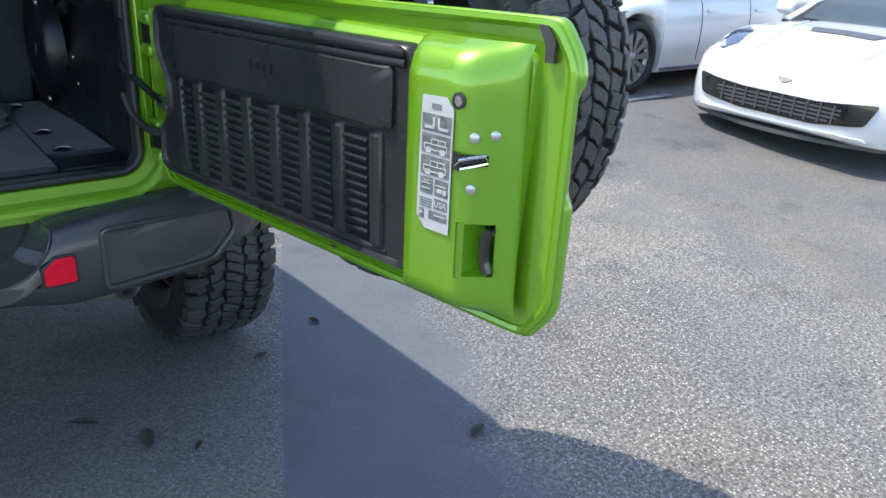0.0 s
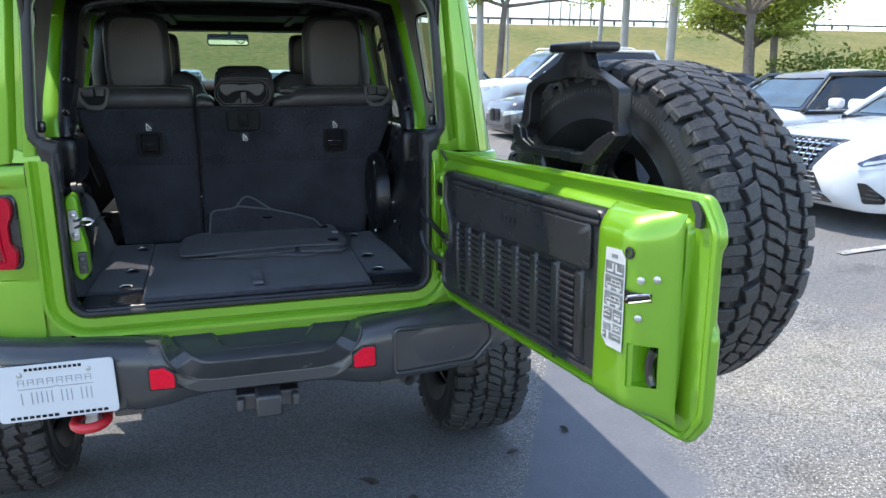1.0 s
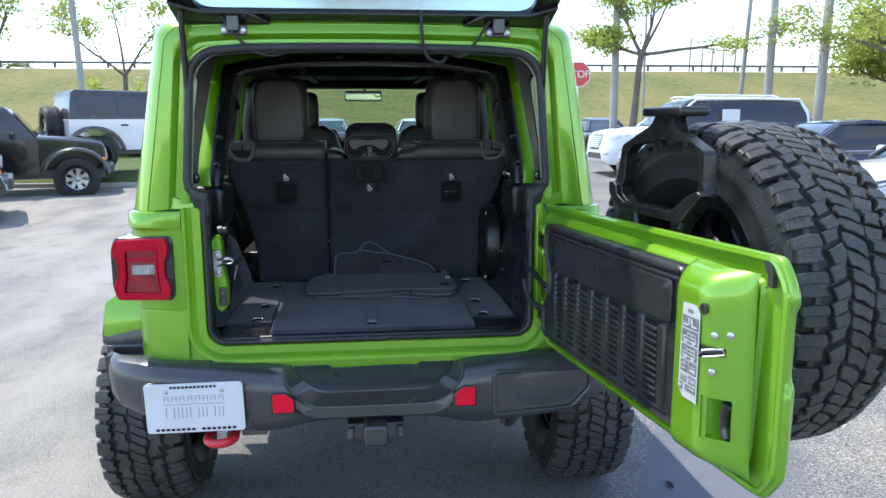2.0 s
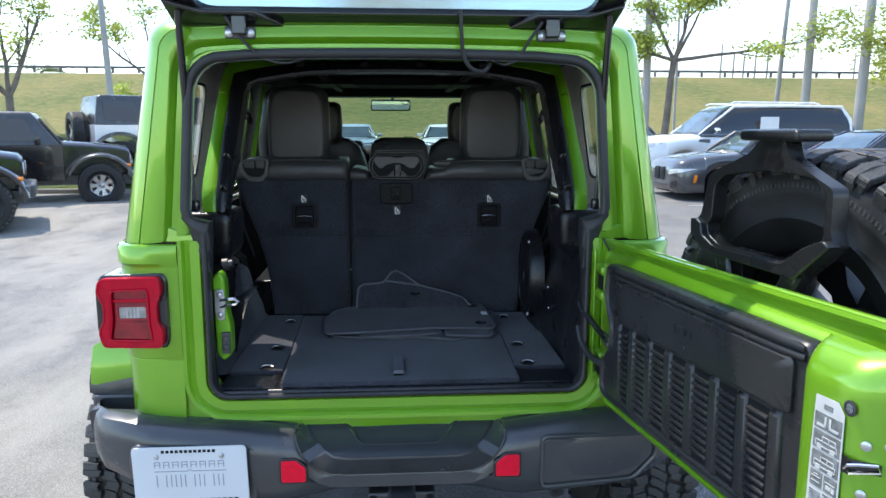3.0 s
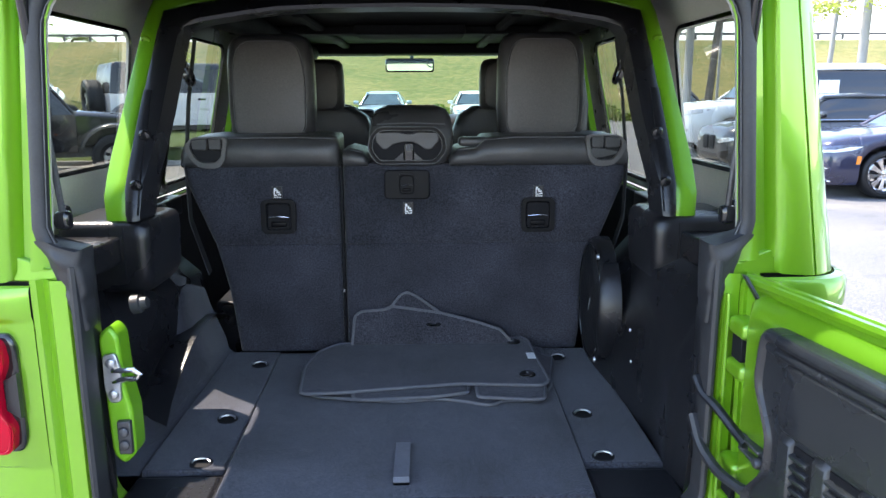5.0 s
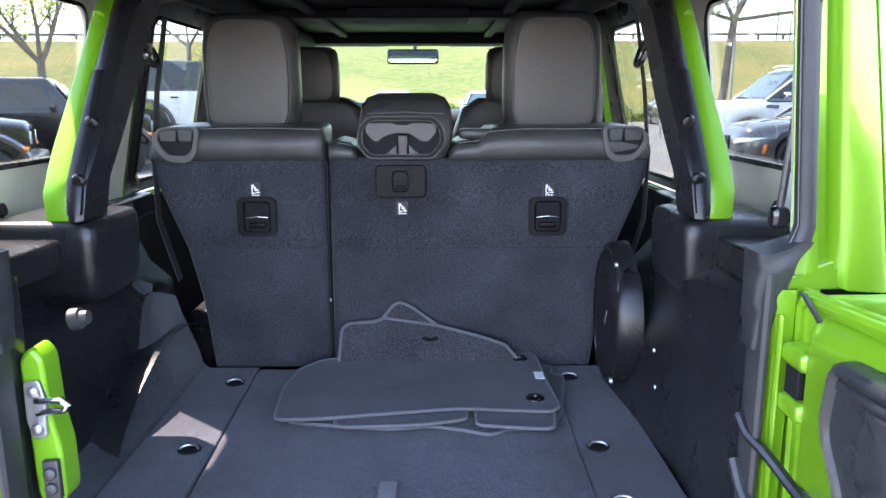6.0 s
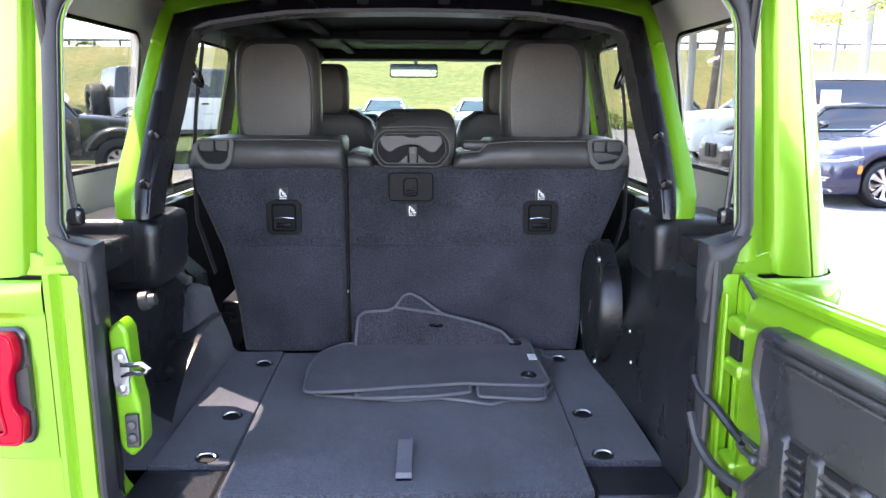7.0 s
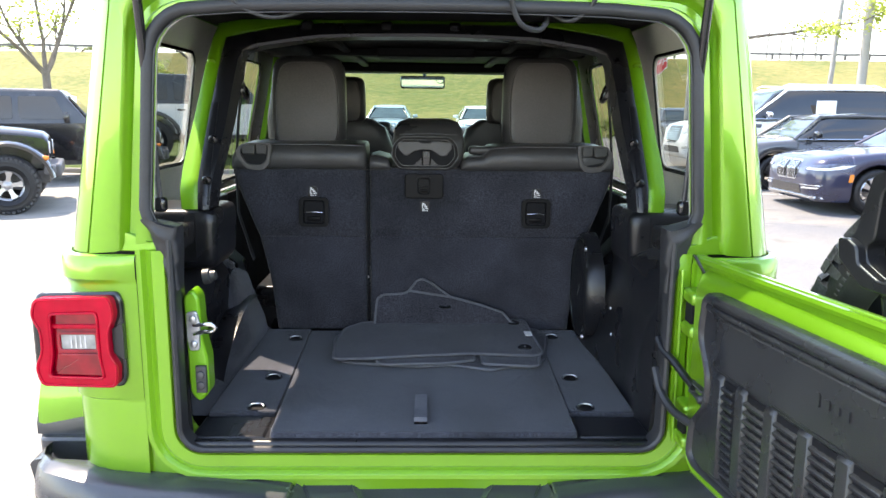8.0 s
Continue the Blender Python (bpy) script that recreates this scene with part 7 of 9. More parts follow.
def car(label, m, coat, L, W, table, top, belt, tumble, axles, tyre_r, rim, fronts, roof_mat=None, tall=0.0, group="parked cars", kind="car"):
    e = thing("car" if kind != "suv" else "parked_suv", label, kind, m, group)
    bm = body_loft(L, W, table, axles, tyre_r)
    bmesh.ops.triangulate(bm, faces=bm.faces)
    bvh = BVHTree.FromBMesh(bm)
    body = part("body", bm, coat, e, angle=50)
    hb = W / 2 * 0.93
    bm = house_loft(L, W, top, belt, hb, tumble)
    bmesh.ops.triangulate(bm, faces=bm.faces)
    bvg = BVHTree.FromBMesh(bm)
    part("glasshouse", bm, CARGLASS, e, angle=50)
    xf = lambda f: L / 2 - L * f
    zr = max(t[1] for t in top)
    crest = [t for t in top if t[1] > zr - 0.10]
    x0, x1 = xf(crest[0][0]) + 0.02, xf(crest[-1][0]) - 0.05
    hr = hb - (zr - belt) * tumble
    part("roof", inlay(bvg, "top", rounded([(x0, hr - 0.06), (x0 + 0.05, 0), (x0, -hr + 0.06), (x1, -hr + 0.06), (x1 - 0.03, 0), (x1, hr - 0.06)], 0.05), 0.012), roof_mat or coat, e, angle=60)
    # windscreen, pillars, window line
    xb = xf(top[0][0]) - 0.06
    part("windscreen", inlay(bvg, "top", rounded([(xb, hb - 0.16), (xb + 0.04, 0), (xb, -hb + 0.16), (x0 + 0.05, -hr + 0.10), (x0 + 0.07, 0), (x0 + 0.05, hr - 0.10)], 0.04), 0.006), WINDSCREEN, e, angle=60)
    for s in (-1, 1):
        bm = B()
        tube(bm, [(xb + 0.05, s * (hb - 0.05), belt), ((xb + x0) / 2 + 0.02, s * (hb + hr - 0.09) / 2, (belt + zr - 0.07) / 2 + 0.02), (x0 + 0.02, s * (hr - 0.03), zr - 0.06), ((x0 + x1) / 2, s * (hr + 0.005), zr - 0.045), (x1 + 0.05, s * (hr - 0.02), zr - 0.06)], 0.035, 8)
        part("roof_pillar", bm, roof_mat or coat, e)
        bm = B()
        xe = xf(top[-1][0])
        tube(bm, [(x1 + 0.05, s * (hr - 0.03), zr - 0.07), ((x1 + xe) / 2 + 0.02, s * (hr + hb - 0.10) / 2, (zr + belt) / 2), (xe + 0.15, s * (hb - 0.06), belt + 0.02)], [0.035, 0.06, 0.06], 8)
        part("rear_pillar", bm, coat, e)
        bm = B()
        tube(bm, [(xb + 0.02, s * (hb + 0.012), belt + 0.004), (0, s * (hb + 0.014), belt + 0.008), (xe + 0.25, s * (hb + 0.006), belt + 0.012)], 0.009, 6)
        part("window_trim", bm, CHROME, e)
        view = "left" if s > 0 else "right"
        mx = xb - 0.28
        bm = B()
        soft_box(bm, mx, s * (W / 2 + 0.075), belt + 0.10, 0.11, 0.20, 0.13, 0.04)
        tube(bm, [(mx, s * (W / 2 - 0.07), belt + 0.01), (mx, s * (W / 2 + 0.05), belt + 0.06)], 0.02, 6)
        part("door_mirror", bm, fronts.get("mirror", coat), e)
        mid = (axles[0] + axles[1]) / 2
        for px in (mid + 0.62 - 0.10, mid - 0.42):
            part("door_seam", inlay(bvh, view, [(px, 0.30 + tall), (px + 0.008, 0.30 + tall), (px + 0.008, belt - 0.03), (px, belt - 0.03)], 0.003), INKBLACK, e)
            part("door_handle", inlay(bvh, view, rrect(px - 0.80 + 0.62, belt - 0.16, 0.20, 0.03, 0.012, 3), 0.020), coat, e)
        part("sill_strip", inlay(bvh, view, rounded([(axles[1] + tyre_r + 0.1, 0.21 + tall), (axles[0] - tyre_r - 0.1, 0.21 + tall), (axles[0] - tyre_r - 0.1, 0.245 + tall), (axles[1] + tyre_r + 0.1, 0.245 + tall)], 0.01), 0.008), fronts.get("sill", CHROME), e)
        for ax in axles:
            wheel("wheel", e, pose(ax, s * (W / 2 - 0.125), tyre_r, ax * 71, 0, 90 * s), road_wheel(tyre_r, *rim))
        # lamps
        for name, mat, view2, poly, lift in fronts["pairs"]:
            pl = [(a, s * b) for a, b in poly] if view2 == "top" else ([(s * a, b) for a, b in poly] if view2 in ("front", "rear") else poly)
            v2 = view2 if view2 in ("front", "top", "rear") else ("corner_" + view if view2 == "corner" else view)
            part(name, inlay(bvh, v2, rounded(pl, 0.02), lift), mat, e, angle=60)
    for name, mat, view2, poly, lift in fronts["single"]:
        g = part(name, inlay(bvh, view2, rounded(poly, 0.03), lift), mat, e, angle=60)
    for zs, half, mat in fronts.get("bars", ()):
        part("grille_bar", inlay(bvh, "front", [(-half, zs - 0.006), (half, zs - 0.006), (half, zs + 0.006), (-half, zs + 0.006)], 0.024), mat, e)
    for ys, z0, z1, mat in fronts.get("slats", ()):
        part("grille_slat", inlay(bvh, "front", [(ys - 0.006, z0), (ys + 0.006, z0), (ys + 0.006, z1), (ys - 0.006, z1)], 0.028), mat, e)
    return e, bvh


SPLIT = make("dark_splitter_plastic", (0.09, 0.09, 0.095), 0.4)
LAMP_DARK = make("smoked_headlamp", (0.06, 0.075, 0.12), 0.08, 0.3, 1.0, 0.5, 14)
# low sports car
vette, _ = car("white low sports car with dark bonnet vents", pose(7.90, 0.80, 0.085, 2, 0, 0) @ Matrix.Rotation(radians(180), 4, "Z"), P_WHITE, 4.5, 1.88, COUPE, COUPE_TOP, 0.87, 0.55, (1.30, -1.41), 0.335, (5, RIMGREY, True), {
    "mirror": P_WHITE, "sill": SPLIT,
    "pairs": [("headlamp", LAMP_DARK, "top", [(2.06, 0.66), (1.92, 0.60), (1.55, 0.68), (1.38, 0.82), (1.55, 0.86), (1.92, 0.78)], 0.006), ("lamp_strip", CLEARLENS, "top", [(2.04, 0.70), (2.02, 0.65), (1.86, 0.76), (1.88, 0.80)], 0.012), ("bonnet_crease", P_WHITE, "top", [(2.0, 0.40), (1.98, 0.37), (0.9, 0.52), (0.9, 0.55)], 0.012)],
    "single": [("grille", GLOSSY, "front", [(-0.72, 0.50), (-0.66, 0.34), (-0.30, 0.29), (0.30, 0.29), (0.66, 0.34), (0.72, 0.50), (0.3, 0.46), (-0.3, 0.46)], 0.016), ("bonnet_vent", SPLIT, "top", [(1.42, -0.26), (1.26, -0.31), (1.26, 0.31), (1.42, 0.26)], 0.008), ("badge", STEEL, "front", [(-0.07, 0.575), (0, 0.53), (0.08, 0.565), (0.02, 0.575)], 0.008), ("lip", P_WHITE, "front", [(-0.70, 0.225), (0.70, 0.225), (0.66, 0.25), (-0.66, 0.25)], 0.02)],
    "bars": [(0.335, 0.42, SPLIT), (0.365, 0.48, SPLIT), (0.395, 0.50, SPLIT), (0.425, 0.50, SPLIT)], "slats": [(-0.45 + 0.1 * k, 0.31, 0.455, SPLIT) for k in range(10)]})
bm = B()
loft(bm, [[(x, y, z) for x, y in [(2.27 - 0.30 * (k / 12 - 0.5) ** 2 * 4 - 0.06 * (abs(k - 6) > 5), -0.90 + 0.15 * k) for k in range(13)] + [(1.75, 0.85), (1.75, -0.85)]] for z in (0.15, 0.18)])
part("front_splitter", bm, SPLIT, vette)
# long white saloon beside it
spindle = [(-0.42, 0.80), (-0.30, 0.56), (-0.52, 0.26), (0.52, 0.26), (0.30, 0.56), (0.42, 0.80)]
limo = {"pairs": [("headlamp", LAMP_DARK, "corner", [(-0.60, 0.79), (-0.88, 0.765), (-1.14, 0.70), (-1.28, 0.63), (-1.24, 0.60), (-1.05, 0.635), (-0.80, 0.715)], 0.006), ("lamp_strip", CLEARLENS, "corner", [(-1.24, 0.612), (-1.06, 0.648), (-0.84, 0.712), (-0.86, 0.735), (-1.07, 0.672), (-1.22, 0.64)], 0.011), ("lamp_lip", P_PEARL, "corner", [(-1.27, 0.575), (-1.02, 0.60), (-0.72, 0.685), (-0.70, 0.70), (-1.02, 0.622), (-1.26, 0.595)], 0.014), ("side_intake", GLOSSY, "corner", [(-1.26, 0.47), (-1.19, 0.465), (-1.03, 0.34), (-1.03, 0.29), (-1.20, 0.29)], 0.006)] + [("intake_slat", STEEL, "corner", [(-1.21 + 0.02 * j, 0.335 + 0.035 * j), (-1.06 - 0.025 * j, 0.325 + 0.035 * j), (-1.06 - 0.025 * j, 0.335 + 0.035 * j), (-1.21 + 0.02 * j, 0.345 + 0.035 * j)], 0.012) for j in range(3)],
        "single": [("grille", GLOSSY, "front", spindle, 0.006)], "bars": [(0.30 + 0.045 * k, 0.44 - 0.022 * k if k < 6 else 0.26 + 0.018 * (k - 6), CHROME) for k in range(12)],
        "slats": [(-0.24 + 0.08 * k, 0.28, 0.78, STEEL) for k in range(7)], "mirror": P_PEARL}
car("white luxury saloon with a chrome mesh grille", pose(7.58, 3.33, 0.215, 0, 0, 180), P_PEARL, 5.2, 1.90, SEDAN, SEDAN_TOP, 0.945, 0.50, (1.60, -1.52), 0.355, (10, RIMGREY, True), limo)
car("white saloon with a black roof", pose(8.10, 6.25, 0.20, 0, 0, 180), P_WHITE, 5.0, 1.87, SEDAN, SEDAN_TOP, 0.945, 0.50, (1.55, -1.40), 0.345, (8, RIMGREY, True), {**limo, "mirror": P_WHITE}, P_BLACK)
kid = lambda k, z0, z1: [("kidney_grille", GLOSSY, "front", [(0.03, z0), (0.03 + k * 0.8, z0), (0.03 + k, (z0 + z1) / 2 + 0.02), (0.03 + k * 0.9, z1), (0.05, z1), (0.02, (z0 + z1) / 2)], 0.010), ("kidney_surround", CHROME, "front", [(0.015, z0 - 0.02), (0.03 + k * 0.85, z0 - 0.02), (0.05 + k, (z0 + z1) / 2 + 0.02), (0.03 + k * 0.93, z1 + 0.018), (0.03, z1 + 0.018), (0.005, (z0 + z1) / 2)], 0.006)]
blue = {"pairs": kid(0.30, 0.515, 0.785) + [("headlamp", LAMP_DARK, "corner", [(-1.44, 0.70), (-1.40, 0.655), (-1.05, 0.655), (-0.84, 0.69), (-0.70, 0.765), (-0.95, 0.775), (-1.25, 0.745)], 0.007), ("lamp_strip", CLEARLENS, "corner", [(-1.40, 0.670), (-1.05, 0.668), (-0.86, 0.70), (-0.74, 0.755), (-0.90, 0.745), (-1.05, 0.70), (-1.36, 0.695)], 0.012), ("fog_lamp", CLEARLENS, "front", [(0.50, 0.375), (0.80, 0.385), (0.82, 0.41), (0.52, 0.405)], 0.012), ("fog_trim", CHROME, "front", [(0.45, 0.425), (0.83, 0.43), (0.85, 0.445), (0.45, 0.44)], 0.014), ("side_marker", AMBER, "side", [(2.02, 0.50), (2.08, 0.50), (2.06, 0.62), (2.00, 0.62)], 0.008)],
        "single": [("lower_intake", GLOSSY, "front", [(-0.48, 0.30), (0.48, 0.30), (0.42, 0.43), (-0.42, 0.43)], 0.006), ("bumper_strip", CHROME, "front", [(-0.85, 0.245), (0.85, 0.245), (0.84, 0.275), (-0.84, 0.275)], 0.014)],
        "slats": [(s * (0.07 + 0.042 * k), 0.53, 0.77, CHROME) for s in (-1, 1) for k in range(6)], "mirror": P_BLUE}
car("dark blue saloon with a chrome twin grille", pose(8.35, 10.05, 0.16, 0, 0, 180), P_BLUE, 5.1, 1.90, BLUNT, [(0.30, 0.985), (0.355, 1.16), (0.42, 1.39), (0.46, 1.47), (0.56, 1.51), (0.67, 1.47), (0.77, 1.31), (0.87, 1.03)], 0.985, 0.50, (1.62, -1.50), 0.35, (10, CHROME, True), blue)
grey = {"pairs": kid(0.24, 0.42, 0.70)[:1] + [("headlamp", CLEARLENS, "front", [(0.42, 0.58), (0.52, 0.55), (0.84, 0.61), (0.90, 0.68), (0.60, 0.66)], 0.007), ("side_intake", GLOSSY, "front", [(0.52, 0.28), (0.74, 0.30), (0.76, 0.44), (0.55, 0.40)], 0.006), ("side_marker", AMBER, "side", [(1.98, 0.40), (2.04, 0.40), (2.01, 0.56), (1.95, 0.56)], 0.008)],
        "single": [("lower_intake", GLOSSY, "front", [(-0.45, 0.24), (0.45, 0.24), (0.38, 0.36), (-0.38, 0.36)], 0.006)],
        "slats": [(s * (0.07 + 0.04 * k), 0.44, 0.68, STEEL) for s in (-1, 1) for k in range(5)], "mirror": P_BLACK, "sill": SPLIT}
car("dark grey coupe-backed saloon", pose(7.95, 12.85, 0.22, 0, 0, 180), P_GREY, 4.75, 1.85, BLUNT, [(f - 0.005, z + (0.045 if z < 1.0 else 0.0)) for f, z in SEDAN_TOP], 0.975, 0.50, (1.42, -1.42), 0.34, (5, RIMBLACK, True), grey)
big = {"pairs": [("headlamp", CLEARLENS, "front", [(0.46, 0.90), (0.56, 0.86), (0.93, 0.92), (0.96, 1.02), (0.62, 1.00)], 0.008), ("fog_lamp", CLEARLENS, "front", [(0.66, 0.53), (0.84, 0.55), (0.84, 0.60), (0.68, 0.58)], 0.012), ("wing_vent", SPLIT, "side", [(1.02, 1.02), (1.30, 1.05), (1.26, 1.11), (1.00, 1.10)], 0.012)],
       "single": [("grille_surround", CHROME, "front", [(-0.47, 0.74), (-0.30, 0.66), (0.30, 0.66), (0.47, 0.74), (0.42, 1.05), (-0.42, 1.05)], 0.006), ("grille", GLOSSY, "front", [(-0.43, 0.75), (-0.28, 0.69), (0.28, 0.69), (0.43, 0.75), (0.38, 1.02), (-0.38, 1.02)], 0.012), ("lower_intake", GLOSSY, "front", [(-0.55, 0.44), (0.55, 0.44), (0.48, 0.58), (-0.48, 0.58)], 0.006)],
       "bars": [(0.72 + 0.05 * k, 0.34, CHROME) for k in range(6)], "mirror": CHROME}
qx, _ = car("large white suv with a paper sheet in its side window", pose(8.35, 15.5, 0.34, 0, 0, 180), P_WHITE, 5.3, 2.03, SUVB, SUVT, 1.21, 0.32, (1.58, -1.50), 0.40, (7, CHROME, True), big, None, 0.14, "parked cars", "suv")
bm = B()
box(bm, -0.62, -0.18, 0.960, 0.966, 1.34, 1.62)
part("window_sheet", bm, PAPER, qx)
for s in (-1, 1):
    bm = B()
    tube(bm, [(0.45, s * 0.66, 1.92), (0.35, s * 0.66, 1.965), (-1.6, s * 0.66, 1.955), (-1.75, s * 0.66, 1.91)], 0.02, 6)
    part("roof_rail", bm, P_WHITE, qx)
# cars farther off
plain = {**blue, "mirror": P_GREY}
for lab, x, y, z, rot, coat in (("pale blue saloon parked below the grass bank", -1.45, 27.5, 0.42, 90, P_SILVER), ("white saloon parked below the grass bank", 2.1, 28.2, 0.42, 90, P_WHITE), ("dark saloon parked below the grass bank", 9.6, 27.2, 0.42, 90, P_GREY), ("pale blue saloon parked near the palms", -10.6, 26.5, 0.42, 90, P_SILVER), ("black saloon parked below the grass bank", -4.9, 28.5, 0.42, 90, P_BLACK)):
    car(lab, pose(x, y, z, 0, 0, -rot), coat, 4.7, 1.83, SEDAN, SEDAN_TOP, 0.945, 0.50, (1.42, -1.40), 0.335, (8, RIMGREY, True), {**plain, "mirror": coat})
car("black suv parked behind the white one", pose(12.6, 22.0, 0.46, 0, 0, 170), P_BLACK, 4.9, 1.95, SUVB, [(f, z - 0.15) for f, z in SUVT], 1.21, 0.32, (1.45, -1.42), 0.38, (7, RIMGREY, True), {**big, "mirror": P_BLACK}, None, 0.14, "parked cars", "suv")


# boxy off-road vehicles on the other side of the aisle
def jeep(label, m, coat, top_mat, flare, rim_mat, spare=False):
    e = thing("off_road_car", label, "off-road car", m, "parked off-road cars")
    axf, axr, R = 1.58, -1.50, 0.42
    prof = [(-1.98, 0.62), (-1.98, 1.18), (0.95, 1.20), (0.95, 0.52), (axr + 0.58, 0.52)] + [(axr + 0.52 * math.cos(radians(a)), 0.46 + 0.52 * math.sin(radians(a))) for a in range(10, 165, 14)]
    bm = B()
    prism(bm, [(x, -0.78, z) for x, z in prof], (0, 1.56, 0))
    part("body", bm, coat, e, bevel=0.03)
    bm = B()
    loft(bm, [[(x, y, z) for y, z in ((-w, 0.62), (-w, zt - 0.05), (-w + 0.06, zt), (0, zt + 0.035), (w - 0.06, zt), (w, zt - 0.05), (w, 0.62))] for x, w, zt in ((0.94, 0.70, 1.24), (1.3, 0.66, 1.22), (1.8, 0.60, 1.17), (2.05, 0.58, 1.13), (2.12, 0.57, 1.06))])
    part("bonnet", bm, coat, e, bevel=0.015)
    bm = B()
    loft(bm, [[(x, y, z) for x, y in rounded([(x0, w), (x0, -w), (x1, -w), (x1, w)], 0.05)] for z, x0, x1, w in ((1.19, -1.97, 0.92, 0.775), (1.45, -1.93, 0.72, 0.735), (1.74, -1.88, 0.50, 0.69), (1.80, -1.84, 0.44, 0.66), (1.815, -1.75, 0.36, 0.58))])
    part("hardtop", bm, top_mat, e, angle=50)
    for s in (-1, 1):
        for x0, x1 in ((-1.78, -1.12), (-0.98, -0.34), (-0.24, 0.42)):
            bm = B()
            q = lambda x, z: (x, s * (0.782 - (z - 1.19) * 0.155), z)
            front = 0.18 if x1 > 0 else 0.0
            prism(bm, [q(x, z) for x, z in rounded([(x0, 1.27), (x1 + front * 0.6, 1.27), (x1 - front * 0.4, 1.68), (x0, 1.68)], 0.05)], (0, s * 0.006, 0))
            part("side_window", bm, CARGLASS, e)
        for x0, x1 in ((-0.98, -0.30), (-0.27, 0.62)):
            bm = B()
            prism(bm, [(x, s * 0.782, z) for x, z in rounded([(x0, 0.60), (x1, 0.60), (x1, 1.17), (x0, 1.17)], 0.05)], (0, s * 0.012, 0))
            part("door", bm, coat, e, bevel=0.005)
            bm = B()
            soft_box(bm, x0 + 0.12, s * 0.80, 1.06, 0.16, 0.03, 0.035, 0.01)
            part("door_handle", bm, GLOSSY, e)
        for ax in (axf, axr):
            bm = B()
            loft(bm, [[(ax + r * math.cos(radians(a)) * 1.05, s * y, 0.44 + r * math.sin(radians(a))) for y, r in ((0.62, 0.53), (0.62, 0.60), (0.88, 0.60), (0.93, 0.57), (0.93, 0.53))] for a in range(8, 173, 11)])
            part("fender", bm, flare, e)
            wheel("wheel", e, pose(ax, s * 0.80, R, ax * 50, 0, 90 * s) @ Matrix.Scale(R / 0.435, 4), (AT_TYRE, AT_TREAD, rim_mat))
        bm = B()
        soft_box(bm, 0.55, s * 0.90, 1.30, 0.10, 0.20, 0.19, 0.04)
        part("door_mirror", bm, GLOSSY, e)
        bm = B()
        lathe(bm, [(0.02, 0.03), (0.085, 0.02), (0.095, 0)], 18, Matrix.Translation((2.115, s * 0.44, 0.93)) @ Matrix.Rotation(radians(90), 4, "Y"))
        part("headlamp", bm, CLEARLENS, e)
        bm = B()
        soft_box(bm, axf + 0.50, s * 0.84, 0.80, 0.09, 0.13, 0.055, 0.015)
        part("marker_lamp", bm, AMBER, e)
        bm = B()
        box(bm, -0.20, 0.0, *sorted((s * 0.795, s * 0.799)), 0.83, 0.87)
        part("side_badge", bm, LABELWHITE, e)
    bm = B()
    loft(bm, [[(0.90, -0.66, 1.25), (0.90, 0.66, 1.25), (0.56, 0.60, 1.70), (0.56, -0.60, 1.70)], [(0.935, -0.66, 1.25), (0.935, 0.66, 1.25), (0.595, 0.60, 1.70), (0.595, -0.60, 1.70)]])
    part("windscreen", bm, CARGLASS, e)
    bm = B()
    for k in range(7):
        box(bm, 2.118, 2.128, -0.27 + k * 0.09 - 0.022, -0.27 + k * 0.09 + 0.022, 0.78, 1.02)
    part("grille", bm, INKBLACK, e)
    bm = B()
    box(bm, 2.10, 2.27, -0.70, 0.70, 0.52, 0.70)
    for s in (-1, 1):
        box(bm, 2.05, 2.20, *sorted((s * 0.68, s * 0.88)), 0.56, 0.70)
    part("front_bumper", bm, SPLIT, e, bevel=0.03)
    bm = B()
    box(bm, -2.14, -1.98, -0.80, 0.80, 0.52, 0.68)
    part("rear_bumper", bm, SPLIT, e, bevel=0.03)
    bm = B()
    box(bm, -1.9, 2.1, -0.55, 0.55, 0.42, 0.60)
    part("chassis", bm, STEEL, e)
    if spare:
        wheel("spare_wheel", e, pose(-2.15, 0.05, 1.05, 0, 0, 180) @ Matrix.Scale(0.96, 4), (AT_TYRE, AT_TREAD, rim_mat))
    return e


OFF_RIM = rim_mesh("rim", 0.225, 0.26, 7, RIMGREY, 0.075, 0.12)
OFF_RIM2 = rim_mesh("rim", 0.225, 0.26, 5, RIMGREY, 0.06, 0.12, True)
jeep("black off-road car with grey alloy wheels beside the aisle", pose(-7.70, 8.95, 0.13, 0, 0, 24), P_BLACK, P_BLACK, P_BLACK, OFF_RIM2)
jeep("black off-road car with a black hardtop", pose(-7.40, 12.75, 0.16, 0, 0, 20), P_BLACK, BUMPER, BUMPER, OFF_RIM)
jeep("white off-road car with a dark hardtop and rear spare wheel", pose(-5.0, 15.6, 0.56, 0, 0, 34), P_PEARL, BUMPER, BUMPER, OFF_RIM2, True)


